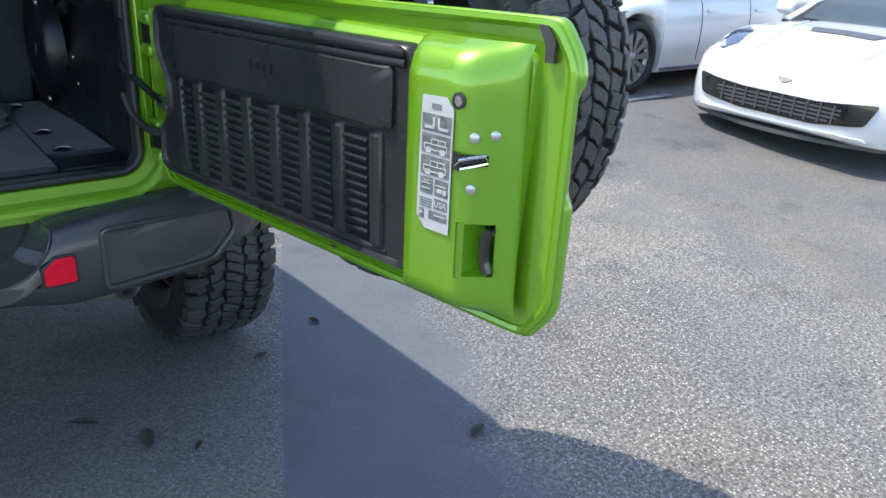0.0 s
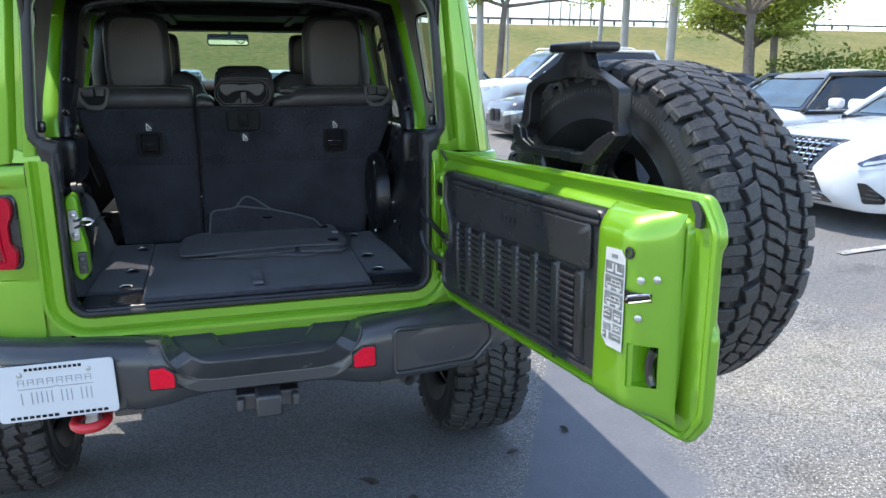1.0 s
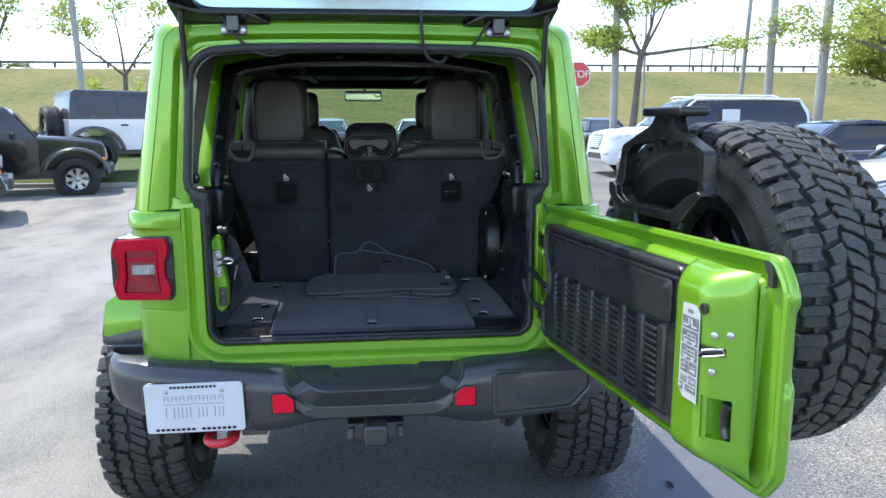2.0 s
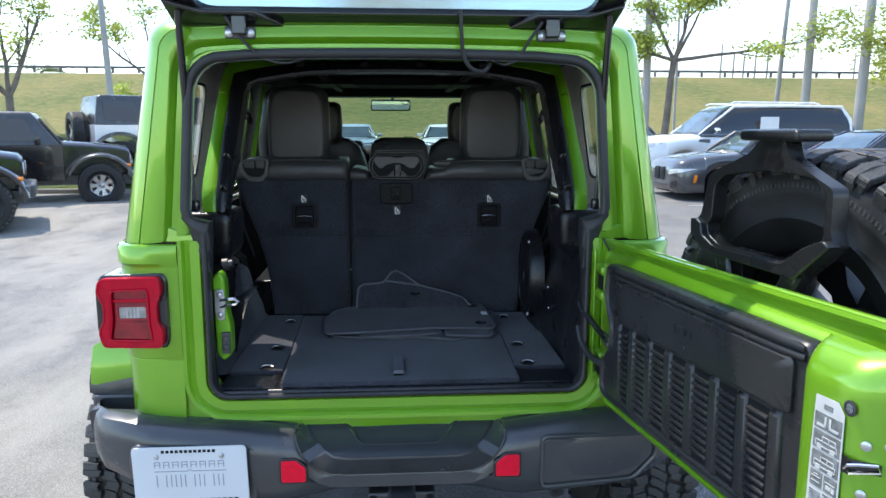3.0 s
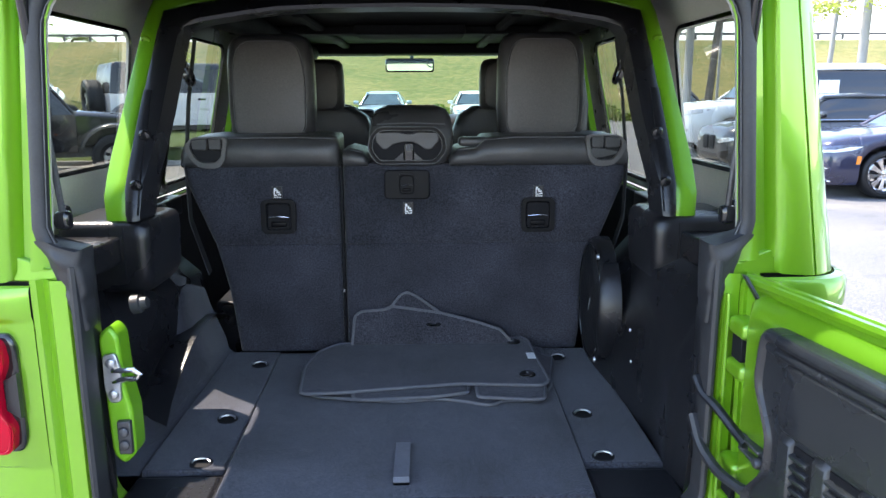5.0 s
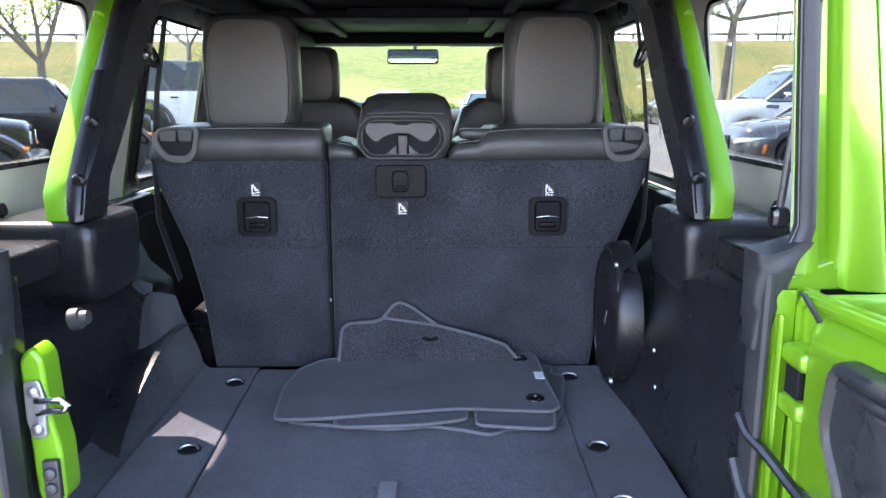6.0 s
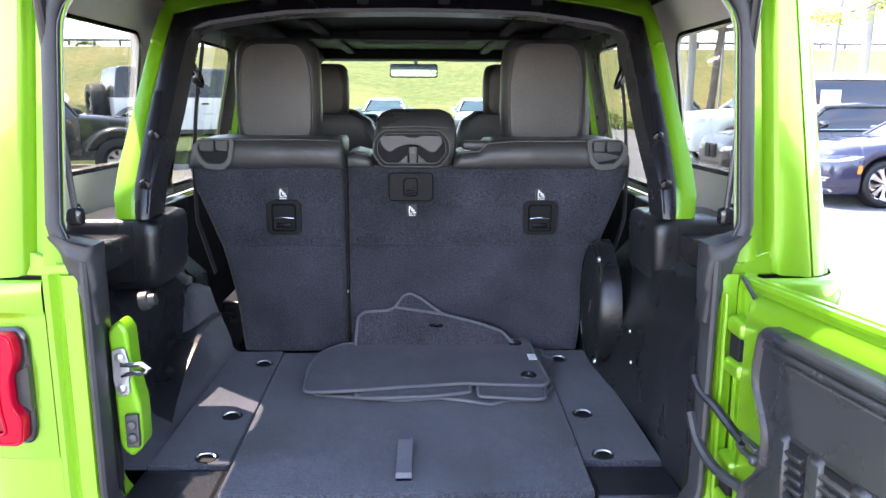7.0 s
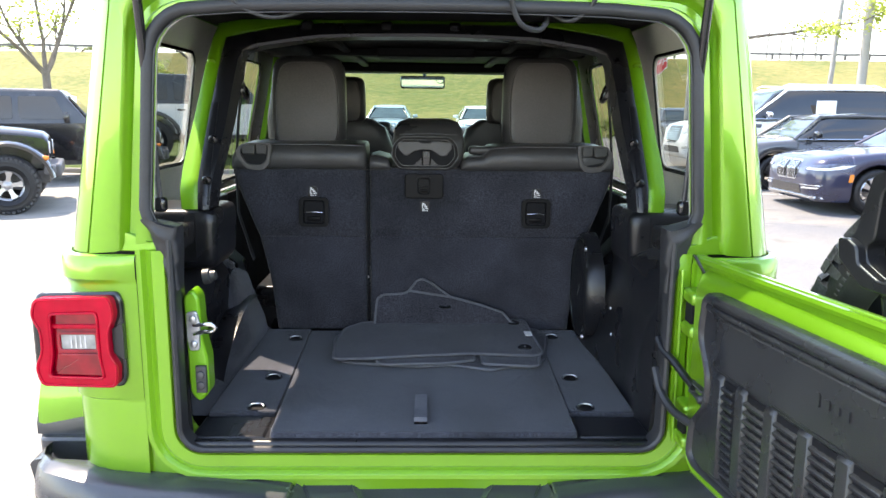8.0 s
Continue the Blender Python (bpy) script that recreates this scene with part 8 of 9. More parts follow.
# ---- ground
asphalt = bpy.data.materials.new("worn_asphalt")
asphalt.use_nodes = True
n, l = asphalt.node_tree.nodes, asphalt.node_tree.links
b = n["Principled BSDF"]
tc = n.new("ShaderNodeTexCoord")
def tex(kind, scale, detail=4):
    t = n.new(kind)
    t.inputs["Scale"].default_value = scale
    if kind == "ShaderNodeTexNoise":
        t.inputs["Detail"].default_value = detail
    l.new(tc.outputs["Object"], t.inputs["Vector"])
    return t
def ramp_of(src, p0, p1, c0, c1):
    r = n.new("ShaderNodeValToRGB")
    r.color_ramp.elements[0].position, r.color_ramp.elements[1].position = p0, p1
    r.color_ramp.elements[0].color, r.color_ramp.elements[1].color = (*c0, 1), (*c1, 1)
    l.new(src, r.inputs["Fac"])
    return r.outputs["Color"]
def mixed(fac, a, c, mode="MIX"):
    k = n.new("ShaderNodeMix")
    k.data_type, k.blend_type = "RGBA", mode
    if isinstance(fac, float):
        k.inputs[0].default_value = fac
    else:
        l.new(fac, k.inputs[0])
    l.new(a, k.inputs[6]), l.new(c, k.inputs[7])
    return k.outputs[2]
broad = ramp_of(tex("ShaderNodeTexNoise", 0.45, 5).outputs["Fac"], 0.35, 0.65, (0.124, 0.126, 0.132), (0.172, 0.171, 0.170))
tan = ramp_of(tex("ShaderNodeTexNoise", 0.9, 4).outputs["Fac"], 0.30, 0.72, (0.140, 0.139, 0.138), (0.210, 0.196, 0.168))
worn = ramp_of(tex("ShaderNodeTexNoise", 0.33, 3).outputs["Fac"], 0.50, 0.58, (0, 0, 0), (1, 1, 1))
ground_tone = mixed(worn, broad, tan)
cells = tex("ShaderNodeTexVoronoi", 150)
stones = ramp_of(cells.outputs["Color"], 0.2, 0.9, (0.62, 0.62, 0.63), (1.40, 1.39, 1.36))
ground_tone = mixed(0.85, ground_tone, stones, "MULTIPLY")
def calc(op, a, c):
    k = n.new("ShaderNodeMath")
    k.operation = "MULTIPLY" if op == "SCALED" else op
    k.use_clamp = op == "MULTIPLY"
    for i, v in enumerate((a, c)):
        if isinstance(v, (int, float)):
            k.inputs[i].default_value = v
        else:
            l.new(v, k.inputs[i])
    return k.outputs[0]
place = n.new("ShaderNodeSeparateXYZ")
l.new(tc.outputs["Object"], place.inputs[0])
# pale dust blown over the aisle beside the vehicle, swept into streaks
sweep_map = n.new("ShaderNodeMapping")
sweep_map.inputs["Scale"].default_value = (1.1, 0.45, 1.0)
l.new(tc.outputs["Object"], sweep_map.inputs["Vector"])
dust_noise = n.new("ShaderNodeTexNoise")
dust_noise.inputs["Scale"].default_value, dust_noise.inputs["Detail"].default_value, dust_noise.inputs["Roughness"].default_value = 1.4, 7, 0.62
l.new(sweep_map.outputs["Vector"], dust_noise.inputs["Vector"])
aisle = ramp_of(calc("SCALED", place.outputs[0], -0.25), 0.16, 0.40, (0, 0, 0), (1, 1, 1))
dust = calc("MULTIPLY", aisle, ramp_of(dust_noise.outputs["Fac"], 0.36, 0.60, (0.15, 0.15, 0.15), (1, 1, 1)))
dust_tone = n.new("ShaderNodeRGB")
dust_tone.outputs[0].default_value = (0.300, 0.282, 0.250, 1)
ground_tone = mixed(calc("MULTIPLY", dust, 0.8), ground_tone, dust_tone.outputs[0])
# strip of newer sealing: a clean edge on one side, worn away on the other
wobble = tex("ShaderNodeTexNoise", 3.0, 5).outputs["Fac"]
across = calc("SUBTRACT", calc("ADD", calc("SCALED", place.outputs[0], 0.885), calc("SCALED", place.outputs[1], -0.466)), 0.847)
edge_a = ramp_of(calc("ADD", calc("SCALED", wobble, 0.05), across), 0.020, 0.032, (0, 0, 0), (1, 1, 1))
edge_b = ramp_of(calc("ADD", calc("SCALED", wobble, 0.5), across), 0.82, 1.05, (1, 1, 1), (0, 0, 0))
far_end = ramp_of(calc("ADD", wobble, calc("SCALED", place.outputs[1], 0.30)), 0.95, 1.2, (1, 1, 1), (0, 0, 0))
sealed = calc("MULTIPLY", calc("MULTIPLY", edge_a, edge_b), far_end)
# pale, sandy wear where cars turn
dx, dy = calc("SUBTRACT", place.outputs[0], 3.0), calc("SUBTRACT", place.outputs[1], 0.55)
ring_d = calc("ADD", calc("POWER", calc("SCALED", dx, 0.62), 2.0), calc("POWER", calc("SCALED", dy, 0.85), 2.0))
sandy = ramp_of(calc("ADD", ring_d, wobble), 0.45, 1.75, (1, 1, 1), (0, 0, 0))
sand_tone = n.new("ShaderNodeRGB")
sand_tone.outputs[0].default_value = (0.225, 0.210, 0.176, 1)
clump = tex("ShaderNodeTexNoise", 70, 4)
grit = ramp_of(clump.outputs["Fac"], 0.36, 0.62, (0.40, 0.40, 0.41), (1.60, 1.59, 1.56))
ground_tone = mixed(calc("MULTIPLY", sandy, 0.85), ground_tone, sand_tone.outputs[0])
coarse = calc("MULTIPLY", ramp_of(calc("ADD", calc("SCALED", wobble, 0.25), calc("SCALED", place.outputs[0], 0.25)), 0.34, 0.52, (0, 0, 0), (1, 1, 1)), ramp_of(calc("SCALED", place.outputs[1], 0.2), 0.45, 0.85, (1, 1, 1), (0, 0, 0)))
outer = ramp_of(calc('ADD', calc('SCALED', wobble, 0.5), calc('SCALED', place.outputs[0], 0.2)), 0.95, 1.20, (1, 1, 1), (0.12, 0.12, 0.12))
coarse = calc('MULTIPLY', coarse, outer)
ground_tone = mixed(calc("ADD", calc("MULTIPLY", coarse, 0.63), 0.14), ground_tone, grit, "MULTIPLY")
chips = tex("ShaderNodeTexVoronoi", 105)
keep = ramp_of(chips.outputs["Color"], 0.66, 0.74, (0, 0, 0), (1, 1, 1))
core = ramp_of(chips.outputs["Distance"], 0.30, 0.46, (1, 1, 1), (0, 0, 0))
drift = ramp_of(tex("ShaderNodeTexNoise", 1.3, 4).outputs["Fac"], 0.30, 0.62, (0.30, 0.30, 0.30), (1, 1, 1))
flecks = calc("MULTIPLY", calc("MULTIPLY", calc("MULTIPLY", keep, core), drift), calc("ADD", calc("MULTIPLY", coarse, 0.75), 0.25))
white = n.new("ShaderNodeRGB")
white.outputs[0].default_value = (0.62, 0.61, 0.58, 1)
ground_tone = mixed(flecks, ground_tone, white.outputs[0])
seal_tone = ramp_of(tex("ShaderNodeTexNoise", 4, 6).outputs["Fac"], 0.3, 0.7, (0.095, 0.105, 0.126), (0.118, 0.128, 0.150))
ground_tone = mixed(calc("MULTIPLY", sealed, 0.9), ground_tone, seal_tone)
stain = ramp_of(tex("ShaderNodeTexNoise", 2.3, 6).outputs["Fac"], 0.30, 0.42, (0.72, 0.72, 0.73), (1, 1, 1))
ground_tone = mixed(1.0, ground_tone, stain, "MULTIPLY")
l.new(ground_tone, b.inputs["Base Color"])
b.inputs["Roughness"].default_value = 0.82
bp = n.new("ShaderNodeBump")
bp.inputs["Distance"].default_value = 0.006
l.new(ramp_of(sealed, 0.0, 1.0, (0.7, 0.7, 0.7), (0.12, 0.12, 0.12)), bp.inputs["Strength"])
l.new(cells.outputs["Distance"], bp.inputs["Height"])
l.new(bp.outputs["Normal"], b.inputs["Normal"])


def rise(x, y):
    """The lot climbs gently ahead of the vehicle."""
    t = min(1, max(0, (y - 2) / 22))
    c = min(1, max(0, (x - 1.6) / 4.2))
    fade = 1 - min(1, max(0, (y - 5) / 4))
    g = min(1, max(0, (y + 0.5) / 3.2))
    return 0.46 * t * t * (3 - 2 * t) * (0.6 + 0.4 * t) + 0.10 * min(1, max(0, (y - 3) / 9)) + 0.24 * c * c * (3 - 2 * c) * fade * (1 - 0.8 * t) * g * g * (3 - 2 * g)


bm = B()
xs = [-2500, -400, -80, -30] + list(range(-20, 1, 2)) + [1, 1.6, 2.2, 2.8, 3.4, 4, 4.6, 5.2, 5.8, 7, 8, 10, 12, 14, 16, 18, 20] + [30, 80, 400, 2500]
ys = [-2500, -400, -80, -20, -4, -1, -0.5, 0, 0.5, 1, 1.5] + list(range(2, 26)) + [28, 33]
grid = [[bm.verts.new((x, y, rise(x, y))) for x in xs] for y in ys]
for a, c in zip(grid, grid[1:]):
    for i in range(len(xs) - 1):
        bm.faces.new((a[i], a[i + 1], c[i + 1], c[i]))
tagged(part("ground", bm, asphalt, None, angle=80), "worn grey asphalt car park with pale aggregate", "ground", kind="structure")

# litter on the asphalt
DRY = make("dry_brown_leaf", (0.060, 0.050, 0.040), 0.8, 0, 0, 0.3, 60, 0.2, 400)
for k, (x, y, a, w) in enumerate(((1.36, -0.54, 20, 0.030), (0.51, 0.02, 75, 0.040), (0.38, 0.21, 140, 0.032), (1.01, 0.27, 10, 0.022), (1.31, 0.40, 100, 0.024), (0.62, -0.10, 50, 0.018))):
    bm = B()
    loft(bm, [[(u * w * 1.5, v * w * (1 - u * u) * 0.55, 0.004 + 0.012 * abs(v) * (1 - u * u) + 0.004 * u * u + h) for v in (-1, -0.4, 0, 0.4, 1)] for u in (-0.98, -0.6, -0.2, 0.2, 0.6, 0.98) for h in (0.0,)], False)
    ob = part("fallen_leaf", bm, DRY, None, angle=60)
    ob.matrix_world = pose(x, y, rise(x, y), 0, 0, a)
    tagged(ob, "small curled dry leaf lying on the asphalt", "leaf", "fallen leaves")


# ---- verge, bank, poles, trees and distance
def grassy(name, a, b2, scale):
    m = bpy.data.materials.new(name)
    m.use_nodes = True
    n, l = m.node_tree.nodes, m.node_tree.links
    p = n["Principled BSDF"]
    p.inputs["Roughness"].default_value = 0.95
    tc = n.new("ShaderNodeTexCoord")
    t1, t2, t3 = (n.new("ShaderNodeTexNoise") for _ in range(3))
    for t, s, d in ((t1, scale, 6), (t2, scale * 14, 4), (t3, scale * 70, 3)):
        t.inputs["Scale"].default_value, t.inputs["Detail"].default_value = s, d
        l.new(tc.outputs["Object"], t.inputs["Vector"])
    add = n.new("ShaderNodeMath")
    add.operation = "MULTIPLY_ADD"
    add.inputs[1].default_value = 0.55
    l.new(t2.outputs["Fac"], add.inputs[0])
    half = n.new("ShaderNodeMath")
    half.operation = "MULTIPLY"
    half.inputs[1].default_value = 0.5
    l.new(t1.outputs["Fac"], half.inputs[0])
    l.new(half.outputs[0], add.inputs[2])
    r = n.new("ShaderNodeValToRGB")
    r.color_ramp.elements[0].position, r.color_ramp.elements[1].position = 0.36, 0.66
    r.color_ramp.elements[0].color, r.color_ramp.elements[1].color = (*a, 1), (*b2, 1)
    l.new(add.outputs[0], r.inputs["Fac"])
    mul = n.new("ShaderNodeMix")
    mul.data_type, mul.blend_type = "RGBA", "MULTIPLY"
    mul.inputs[0].default_value = 0.6
    l.new(r.outputs["Color"], mul.inputs[6])
    r2 = n.new("ShaderNodeValToRGB")
    r2.color_ramp.elements[0].position, r2.color_ramp.elements[1].position = 0.3, 0.7
    r2.color_ramp.elements[0].color, r2.color_ramp.elements[1].color = (0.45, 0.45, 0.45, 1), (1.4, 1.4, 1.4, 1)
    l.new(t3.outputs["Fac"], r2.inputs["Fac"])
    l.new(r2.outputs["Color"], mul.inputs[7])
    l.new(mul.outputs[2], p.inputs["Base Color"])
    bp = n.new("ShaderNodeBump")
    bp.inputs["Strength"].default_value, bp.inputs["Distance"].default_value = 0.8, 0.08
    l.new(t3.outputs["Fac"], bp.inputs["Height"])
    l.new(bp.outputs["Normal"], p.inputs["Normal"])
    return m


GRASS = grassy("dry_mown_grass", (0.072, 0.105, 0.016), (0.215, 0.178, 0.054), 0.16)
LAWN = grassy("green_lawn", (0.060, 0.115, 0.018), (0.130, 0.165, 0.040), 0.8)
CONCRETE = make("weathered_concrete", (0.36, 0.35, 0.33), 0.85, 0, 0, 0.18, 1.5, 0.15, 60, 0.4, 80)
BARK = make("grey_brown_bark", (0.17, 0.14, 0.115), 0.9, 0, 0, 0.3, 4, 0.25, 40, 0.6, 50)
LEAF = make("yellow_green_leaf", (0.36, 0.42, 0.09), 0.6, 0, 0, 0.35, 0.8, 0.2, 12)
LEAF_DARK = make("dark_green_leaf", (0.13, 0.18, 0.035), 0.6, 0, 0, 0.35, 0.8, 0.2, 12)
for leafy in (LEAF, LEAF_DARK):
    ln, ll = leafy.node_tree.nodes, leafy.node_tree.links
    glow, both = ln.new("ShaderNodeBsdfTranslucent"), ln.new("ShaderNodeMixShader")
    ll.new(ln["Principled BSDF"].inputs["Base Color"].links[0].from_socket, glow.inputs["Color"])
    both.inputs[0].default_value = 0.45
    ll.new(ln["Principled BSDF"].outputs[0], both.inputs[1]), ll.new(glow.outputs[0], both.inputs[2])
    ll.new(both.outputs[0], ln["Material Output"].inputs["Surface"])
LINE = make("faded_white_road_paint", (0.36, 0.36, 0.35), 0.8, 0, 0, 0.5, 5, 0.6, 60)

bm = B()
xs = [-2500, -300, -90] + list(range(-60, 61, 4)) + [90, 300, 2500]
rows = [(33, 0.56), (34, 0.60), (38, 1.0), (43, 2.1), (49, 3.6), (54, 4.9), (58, 5.8), (60, 6.1), (63, 6.2), (82, 6.2), (100, 1.0), (400, 0.5), (2500, 0.5)]
rnd = random.Random(3)
grid = [[bm.verts.new((x, y, z + (rnd.uniform(-0.07, 0.07) if 36 < y < 59 else 0))) for x in xs] for y, z in rows]
for a, c in zip(grid, grid[1:]):
    for i in range(len(xs) - 1):
        bm.faces.new((a[i], a[i + 1], c[i + 1], c[i]))
tagged(part("grass_bank", bm, GRASS, None, angle=80), "sunlit grassy highway bank, partly dry and yellow", "bank", kind="structure")
# kerbed island on the left
bm = B()
loft(bm, [[(x, y, z) for x, y in rrect(-11.6, 24.0, 17.0 + k, 20.4 + k, 1.0)] for k, z in ((0.0, 0.05), (0.0, 0.36), (-0.04, 0.40), (-0.32, 0.40))])
tagged(part("kerb", bm, CONCRETE, None, angle=40), "pale concrete kerb round a planted island", "kerb", kind="structure")
bm = B()
loft(bm, [[(x, y, z) for x, y in rrect(-11.6, 24.0, 16.7 - k, 20.1 - k, 0.9)] for k, z in ((0, 0.395), (0.1, 0.43), (1.6, 0.55), (2.2, 0.56))])
tagged(part("lawn", bm, LAWN, None, angle=60), "green lawn on a kerbed island", "lawn", kind="structure")
bm = B()
for y, x0, x1 in ((2.22, 4.6, 6.4), (5.0, 6.2, 9.6), (7.9, 6.2, 9.6), (11.4, 5.6, 9.6), (14.2, 5.6, 9.6)):
    xs = [x0 + (x1 - x0) * k / 12 for k in range(13)]
    loft(bm, [[(x, y - 0.045 + 0.008 * math.sin(7 * x), rise(x, y) + 0.004), (x, y + 0.045 + 0.006 * math.sin(11 * x), rise(x, y) + 0.004)] for x in xs], False)
tagged(part("bay_line", bm, LINE, None), "faded white parking bay lines", "road marking", kind="structure")
# guard rail on the crest
bm = B()
for z0, z1 in ((6.42, 6.60),):
    box(bm, -250, 250, 59.0, 59.1, z0, z1)
rail = tagged(part("guard_rail", bm, STEEL, None), "galvanised steel guard rail along the highway", "guard rail", kind="structure")
bm = B()
box(bm, -0.08, 0.08, -0.08, 0.08, 0, 0.50)
post = done(bm, "post", STEEL)
for k in range(-30, 31):
    ob = link("post", post, rail)
    ob.matrix_local = Matrix.Translation((k * 2.0, 59.2, 6.08))


def pole(label, x, y, r, h, lean=0.0, name="utility_pole"):
    bm = B()
    tube(bm, [(0, 0, -0.3), (lean * 0.5, 0, h * 0.5), (lean, 0, h)], [r, r * 0.86, r * 0.7], 12)
    e = part(name, bm, CONCRETE, None)
    e.matrix_world = Matrix.Translation((x, y, 0.3))
    return tagged(e, label, "pole", "poles")


pole("tall weathered concrete utility pole", 14.95, 24, 0.165, 11, 0.15)
pole("slim concrete lamp pole, leaning slightly", 14.85, 26, 0.10, 10, 0.5)
pole("tall weathered concrete utility pole", 15.70, 22, 0.18, 11, 0.3)
pole("tall weathered concrete utility pole", 9.76, 26, 0.16, 11, 0)
pole("thin grey steel pole", 12.48, 30, 0.06, 9, 0)
pole("slim grey lamp pole beside the planted island", -8.7, 22, 0.11, 9, -0.35)
for k, (x, h) in enumerate(((43.5, 13), (45.2, 12), (46.6, 11.5), (48.2, 12.4), (49.9, 13.5), (62, 12), (64, 12.6), (66, 13), (68.5, 13.5))):
    pole("distant steel post beyond the highway", x, 95, 0.16, h - 0.3, 0.3, "steel_post")

# stop sign
sign = thing("stop_sign", "red octagonal stop sign on a steel post", "road sign", pose(6.42, 19.6, 0.36))
bm = B()
tube(bm, [(0, 0, -0.2), (0, 0, 3.10)], 0.03, 8)
part("sign_post", bm, ZINC, sign)
bm = B()
prism(bm, [(0.40 * math.cos(radians(22.5 + 45 * k)), -0.036, 2.74 + 0.40 * math.sin(radians(22.5 + 45 * k))) for k in range(8)], (0, 0.005, 0))
part("sign_border", bm, PLATEWHITE, sign)
bm = B()
prism(bm, [(0.375 * math.cos(radians(22.5 + 45 * k)), -0.040, 2.74 + 0.375 * math.sin(radians(22.5 + 45 * k))) for k in range(8)], (0, 0.005, 0))
face = part("sign_face", bm, REDPAINT, sign)
text("sign_word", "STOP", 0.30, PLATEWHITE, face, Matrix.Translation((0, -0.043, 2.74)) @ Matrix.Rotation(radians(90), 4, "X"))


# trees
def tree(label, x, y, fork, girth, limbs, seed, leaf_mat, tuft=60, leaf=0.10, flat=0.16, wide=0.42, z=0.40, bare=0.2, lean=(0.0, 0.0)):
    """A trunk to the fork, limbs of (direction, length) that spread and split, and flat tufts of leaves on their tips."""
    rnd = random.Random(seed)
    e = thing("tree", label, "tree", pose(x, y, z), "trees")
    tips = []
    limb_bm = B()
    def jitter(k):
        return Vector((rnd.uniform(-1, 1), rnd.uniform(-1, 1), rnd.uniform(-0.6, 1.0))) * k
    def limb(p, d, length, r, depth):
        pts, rs = [p.copy()], [r]
        q, v = p.copy(), d.normalized()
        steps = 6
        for i in range(steps):
            v = (v + jitter(0.15)).normalized()
            q = q + v * length / steps
            pts.append(q.copy()), rs.append(r * (1 - 0.62 * (i + 1) / steps))
            if depth < 3 and i >= 1 and rnd.random() < (0.85 if depth < 2 else 0.6):
                side = jitter(1.0)
                limb(q, v * 0.75 + side * 0.8, length * rnd.uniform(0.30, 0.55) * (1 - 0.06 * i), rs[-1] * 0.62, depth + 1)
        tube(limb_bm, pts, rs, 7 if depth < 1 else 5)
        tips.append((q, depth))
        if depth >= 1:
            tips.append((pts[-2], depth))
    top = Vector((lean[0], lean[1], fork))
    trunk = B()
    tube(trunk, [(0, 0, -0.3), (0.02, 0, 0.0), (lean[0] * 0.4 + 0.04, lean[1] * 0.4, fork * 0.45), (lean[0] * 0.8 - 0.02, lean[1] * 0.8, fork * 0.8), top], [girth * 1.25, girth * 1.08, girth * 0.96, girth * 0.86, girth * 0.82], 9)
    part("trunk", trunk, BARK, e)
    for d, length in limbs:
        limb(top - Vector((0, 0, 0.08)), Vector(d), length, girth * 0.55, 0)
    part("branchwork", limb_bm, BARK, e)
    verts, faces = [], []
    for t, depth in tips:
        if rnd.random() < bare:
            continue
        size = rnd.uniform(0.5, 1.25)
        for k in range(int(tuft * size)):
            c = t + Vector((rnd.gauss(0, wide), rnd.gauss(0, wide), rnd.gauss(0.05, flat))) * size
            n1 = Vector((rnd.uniform(-1, 1), rnd.uniform(-1, 1), rnd.uniform(-0.6, 0.6))).normalized()
            n2 = n1.cross(Vector((rnd.uniform(-1, 1), rnd.uniform(-1, 1), rnd.uniform(-1, 1)))).normalized()
            w = leaf * rnd.uniform(0.55, 1.3)
            i = len(verts)
            verts += [c + n1 * w, c + n2 * w * 0.45, c - n1 * w, c - n2 * w * 0.45]
            faces.append((i, i + 1, i + 2, i + 3))
    me = bpy.data.meshes.new("crown")
    me.from_pydata(verts, [], faces)
    me.materials.append(leaf_mat)
    cr = link("crown", me, e)
    cr["kind"] = "stuff"
    return e


FULL = [((0.9, 0.2, 0.8), 2.8), ((-0.8, -0.3, 0.9), 2.8), ((0.2, -0.9, 0.9), 2.6), ((-0.3, 0.9, 0.9), 2.6), ((0.1, 0.1, 1.0), 3.2), ((0.7, -0.6, 0.5), 2.4), ((-0.8, 0.5, 0.5), 2.4)]
tree("young street tree with thin pale green foliage", 10.15, 25.2, 3.9, 0.14, [((1.0, -0.1, 0.10), 4.3), ((-0.9, 0.2, 0.35), 1.9), ((0.25, -0.2, 1.0), 3.0), ((-0.35, 0.3, 1.0), 3.0), ((0.6, 0.6, 0.8), 2.4)], 4, LEAF, 22, 0.085, 0.13, 0.40, 0.4, 0.25, (0.35, 0.0))
tree("leafy tree with pale yellow-green crown", 17.25, 19.6, 3.3, 0.17, FULL, 9, LEAF, 13, 0.075, 0.20, 0.40, 0.4, 0.35)
tree("leafy tree with pale yellow-green crown", 21.0, 15.0, 2.8, 0.15, FULL, 12, LEAF, 13, 0.08, 0.22, 0.46, 0.4, 0.35)
tree("leafy tree with pale yellow-green crown", 21.5, 10.0, 2.2, 0.17, FULL, 15, LEAF, 22, 0.10, 0.24, 0.48)
tree("leafy tree with pale yellow-green crown", 20.5, 23.5, 2.4, 0.16, FULL, 17, LEAF, 30, 0.10, 0.24, 0.48)
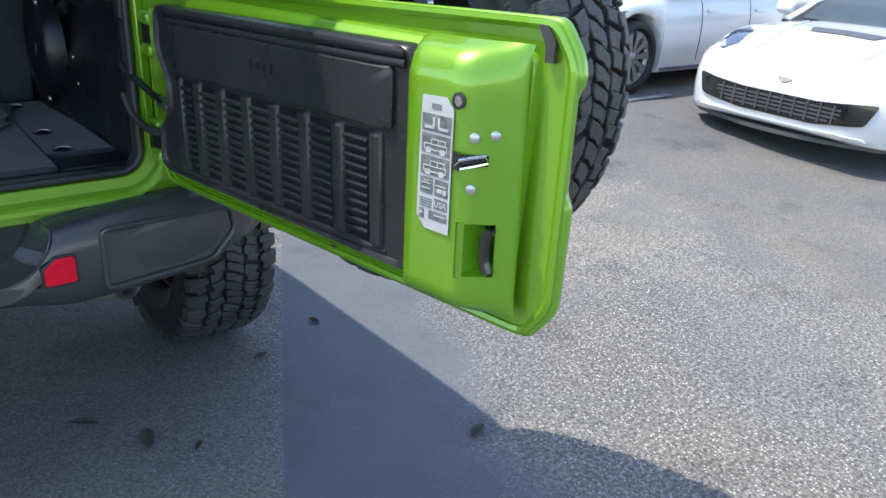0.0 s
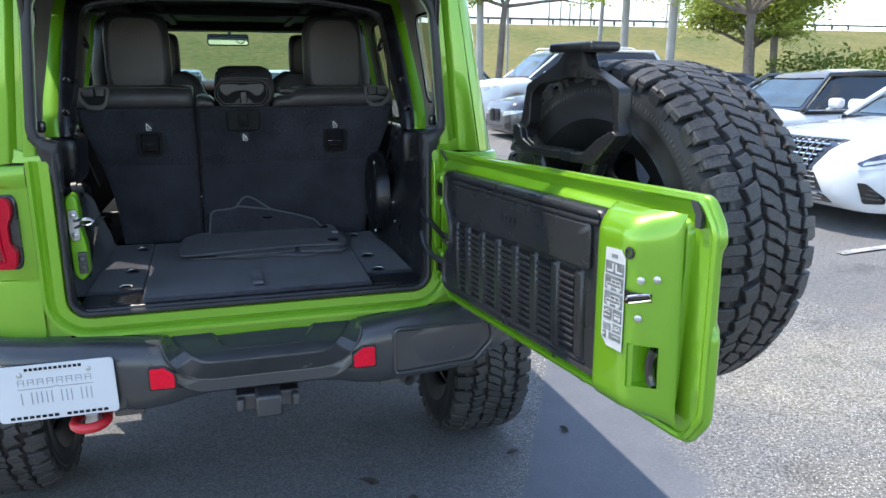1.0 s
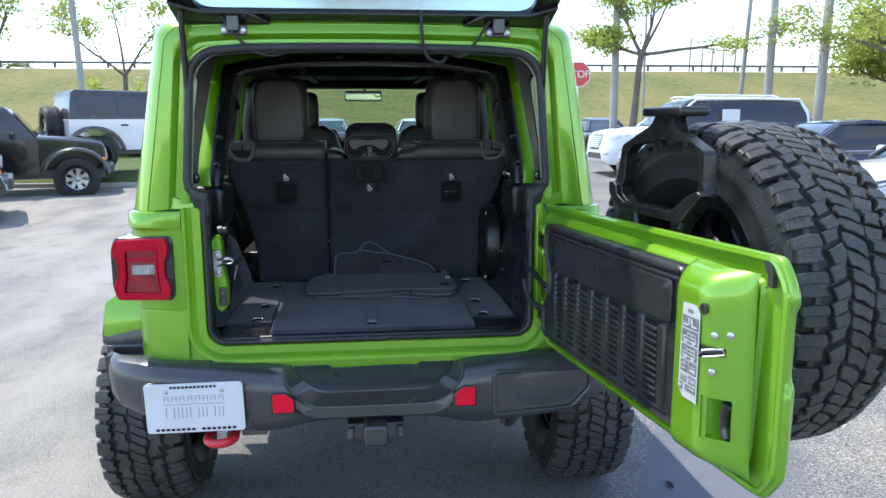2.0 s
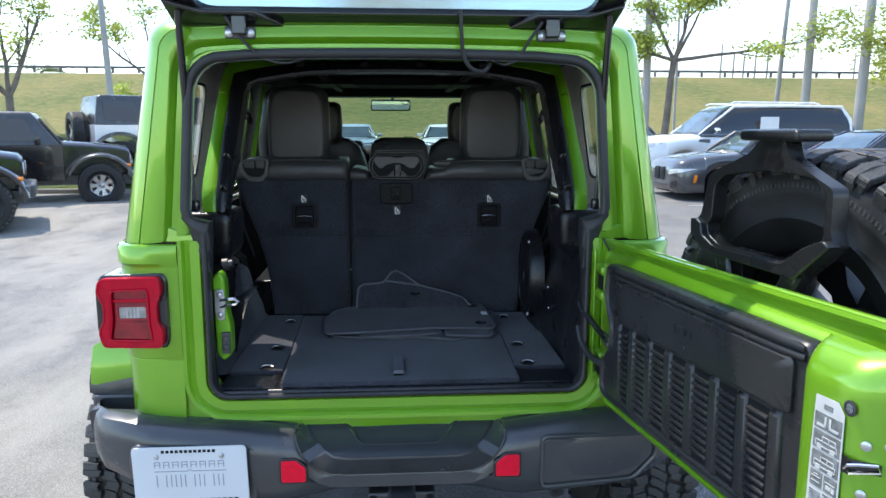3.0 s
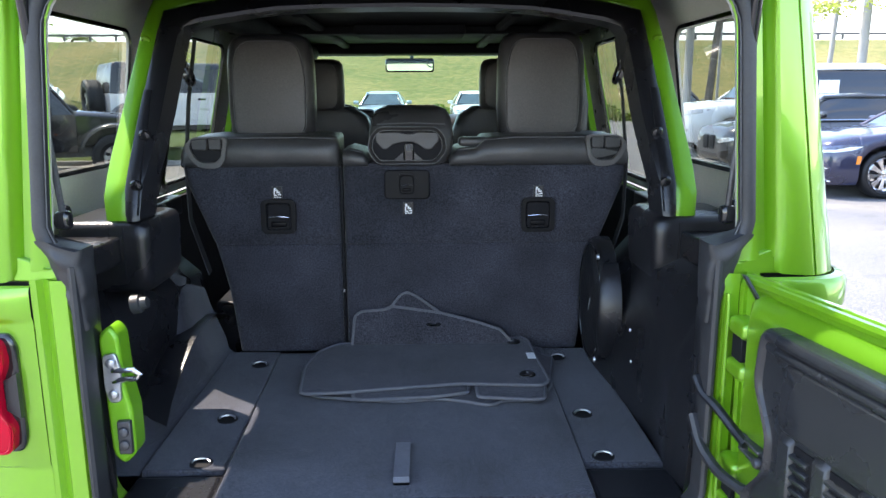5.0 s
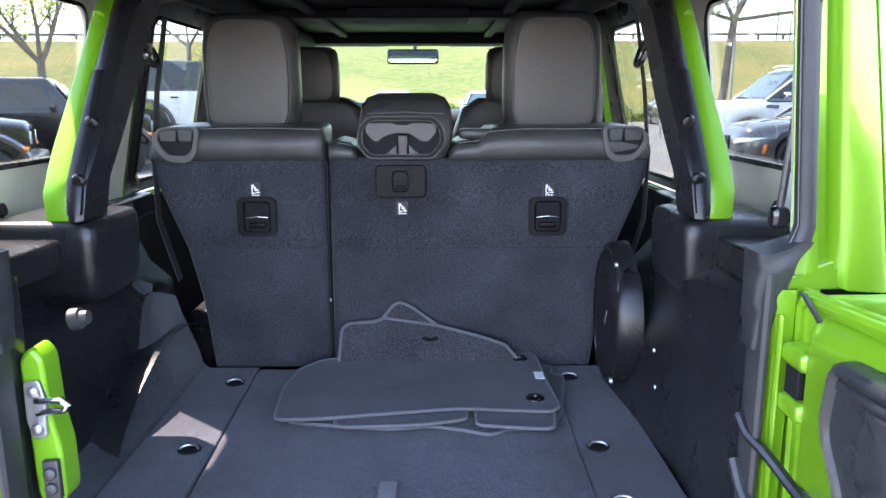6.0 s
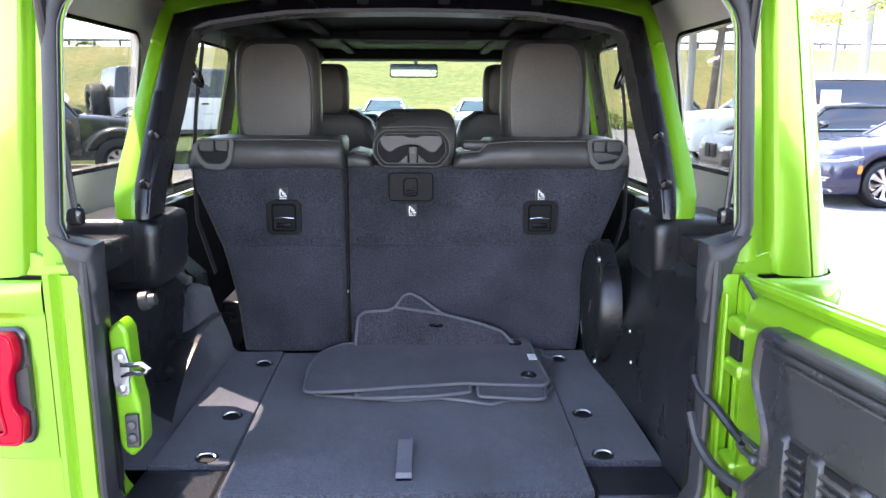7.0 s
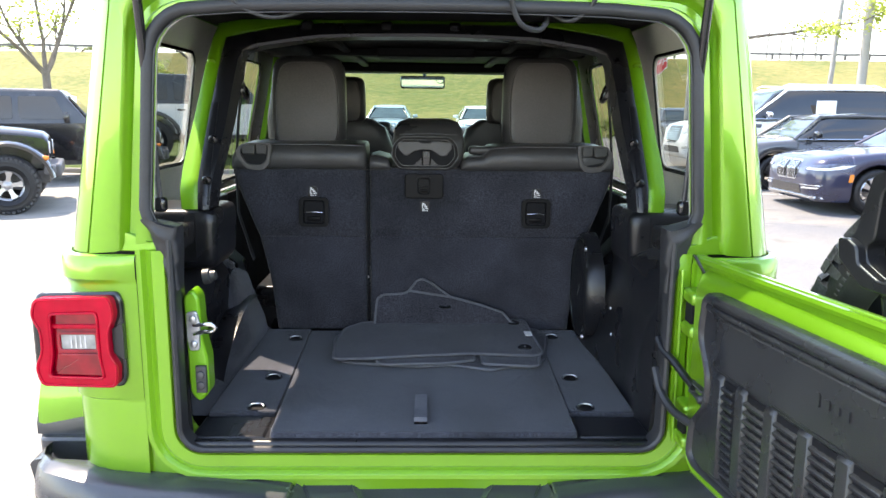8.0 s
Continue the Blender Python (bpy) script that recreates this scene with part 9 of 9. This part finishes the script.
tree("sparse tree with bare limbs and yellow leaf tufts", -12.75, 24.0, 2.4, 0.15, [((-0.75, 0.0, 0.75), 3.3), ((0.55, 0.1, 0.9), 2.8), ((-0.15, 0.1, 1.0), 3.4), ((0.15, 0.5, 0.9), 2.8), ((-0.5, -0.5, 0.9), 2.6)], 22, LEAF, 7, 0.085, 0.12, 0.30, 0.4, 0.5, (-0.1, 0.0))
tree("sparse tree with bare limbs and yellow leaf tufts", -10.2, 31.0, 3.4, 0.12, [((-0.8, 0.0, 0.8), 3.2), ((-0.3, 0.2, 1.0), 3.0), ((0.6, 0.1, 0.9), 2.6)], 31, LEAF, 12, 0.09, 0.14, 0.34, 0.4, 0.35)


def shrub(label, x, y, z, w, d, h, seed, count, mat, name="hedge"):
    rnd = random.Random(seed)
    verts, faces = [], []
    for k in range(count):
        a, b2, c2 = rnd.uniform(-1, 1), rnd.uniform(-1, 1), rnd.random() ** 0.7
        bump = 0.75 + 0.25 * math.sin(a * w * 1.7 + seed) + rnd.uniform(-0.1, 0.1)
        c = Vector((a * w / 2, b2 * d / 2 * (1 - 0.3 * c2), c2 * h * bump))
        n1 = Vector((rnd.uniform(-1, 1), rnd.uniform(-1, 1), rnd.uniform(-0.3, 1))).normalized()
        n2 = n1.cross(Vector((rnd.uniform(-1, 1), rnd.uniform(-1, 1), rnd.uniform(-1, 1)))).normalized()
        s = rnd.uniform(0.06, 0.13)
        i = len(verts)
        verts += [c + n1 * s, c + n2 * s * 0.5, c - n1 * s, c - n2 * s * 0.5]
        faces.append((i, i + 1, i + 2, i + 3))
    me = bpy.data.meshes.new(name)
    me.from_pydata(verts, [], faces)
    me.materials.append(mat)
    ob = new(name, me)
    ob.matrix_world = pose(x, y, z)
    return tagged(ob, label, "hedge", "", "stuff")


shrub("dense green hedge behind the parked cars", 19.6, 12.5, 0.0, 1.6, 22, 2.4, 41, 16000, LEAF_DARK)
shrub("pale green bush on the planted island", -9.7, 27.0, 0.5, 2.6, 1.6, 2.9, 47, 2600, LEAF, "bush")
shrub("low green hedge along the foot of the bank", 0, 31.6, 0.42, 60, 1.0, 0.9, 43, 14000, LEAF_DARK)


def palm(label, x, y, z, trunk, size, seed, fronds=22, name="palm"):
    rnd = random.Random(seed)
    e = thing(name, label, "palm", pose(x, y, z), "palms")
    bm = B()
    tube(bm, [(0, 0, -0.2), (0.05, 0, trunk * 0.5), (0, 0.03, trunk)], [0.16, 0.13, 0.14], 8)
    part("trunk", bm, BARK, e)
    verts, faces = [], []
    for k in range(fronds):
        a, up = rnd.uniform(0, 6.28), rnd.uniform(0.05, 1.2)
        d = Vector((math.cos(a), math.sin(a), 0))
        s = d.cross(Vector((0, 0, 1)))
        for j in range(14):
            t = (j + 1) / 14
            c = Vector((0, 0, trunk)) + d * size * t * math.cos(up * 0.6) + Vector((0, 0, 1)) * size * (math.sin(up) * t - 0.55 * t * t)
            for sg in (-1, 1):
                tip = c + (s * sg * 0.8 + d * 0.55 + Vector((0, 0, -0.25))) * size * 0.30 * (1.1 - 0.7 * t)
                i = len(verts)
                w = d * size * 0.022
                verts += [c - w, c + w, tip]
                faces.append((i, i + 1, i + 2))
    me = bpy.data.meshes.new("fronds")
    me.from_pydata(verts, [], faces)
    me.materials.append(LEAF_DARK)
    cr = link("fronds", me, e)
    cr["kind"] = "stuff"
    return e


for x, y, z, t, s, k in ((-9.6, 23.5, 0.4, 0.6, 1.7, 51), (-7.6, 23.9, 0.4, 0.5, 1.6, 52), (-10.9, 24.2, 0.4, 0.7, 1.5, 53)):
    palm("bushy low palmetto beside the lamp pole", x, y, z, t, s, k, 26, "palmetto")
for x, y, k in ((-36, 66, 61), (-31, 67, 62), (-41, 66, 63)):
    palm("distant palm on the crest of the bank", x, y, 5.6, 1.2, 3.0, k)
palm("cabbage palm by the hedge", 19.3, 20.8, 0.4, 2.6, 1.5, 71, 30)
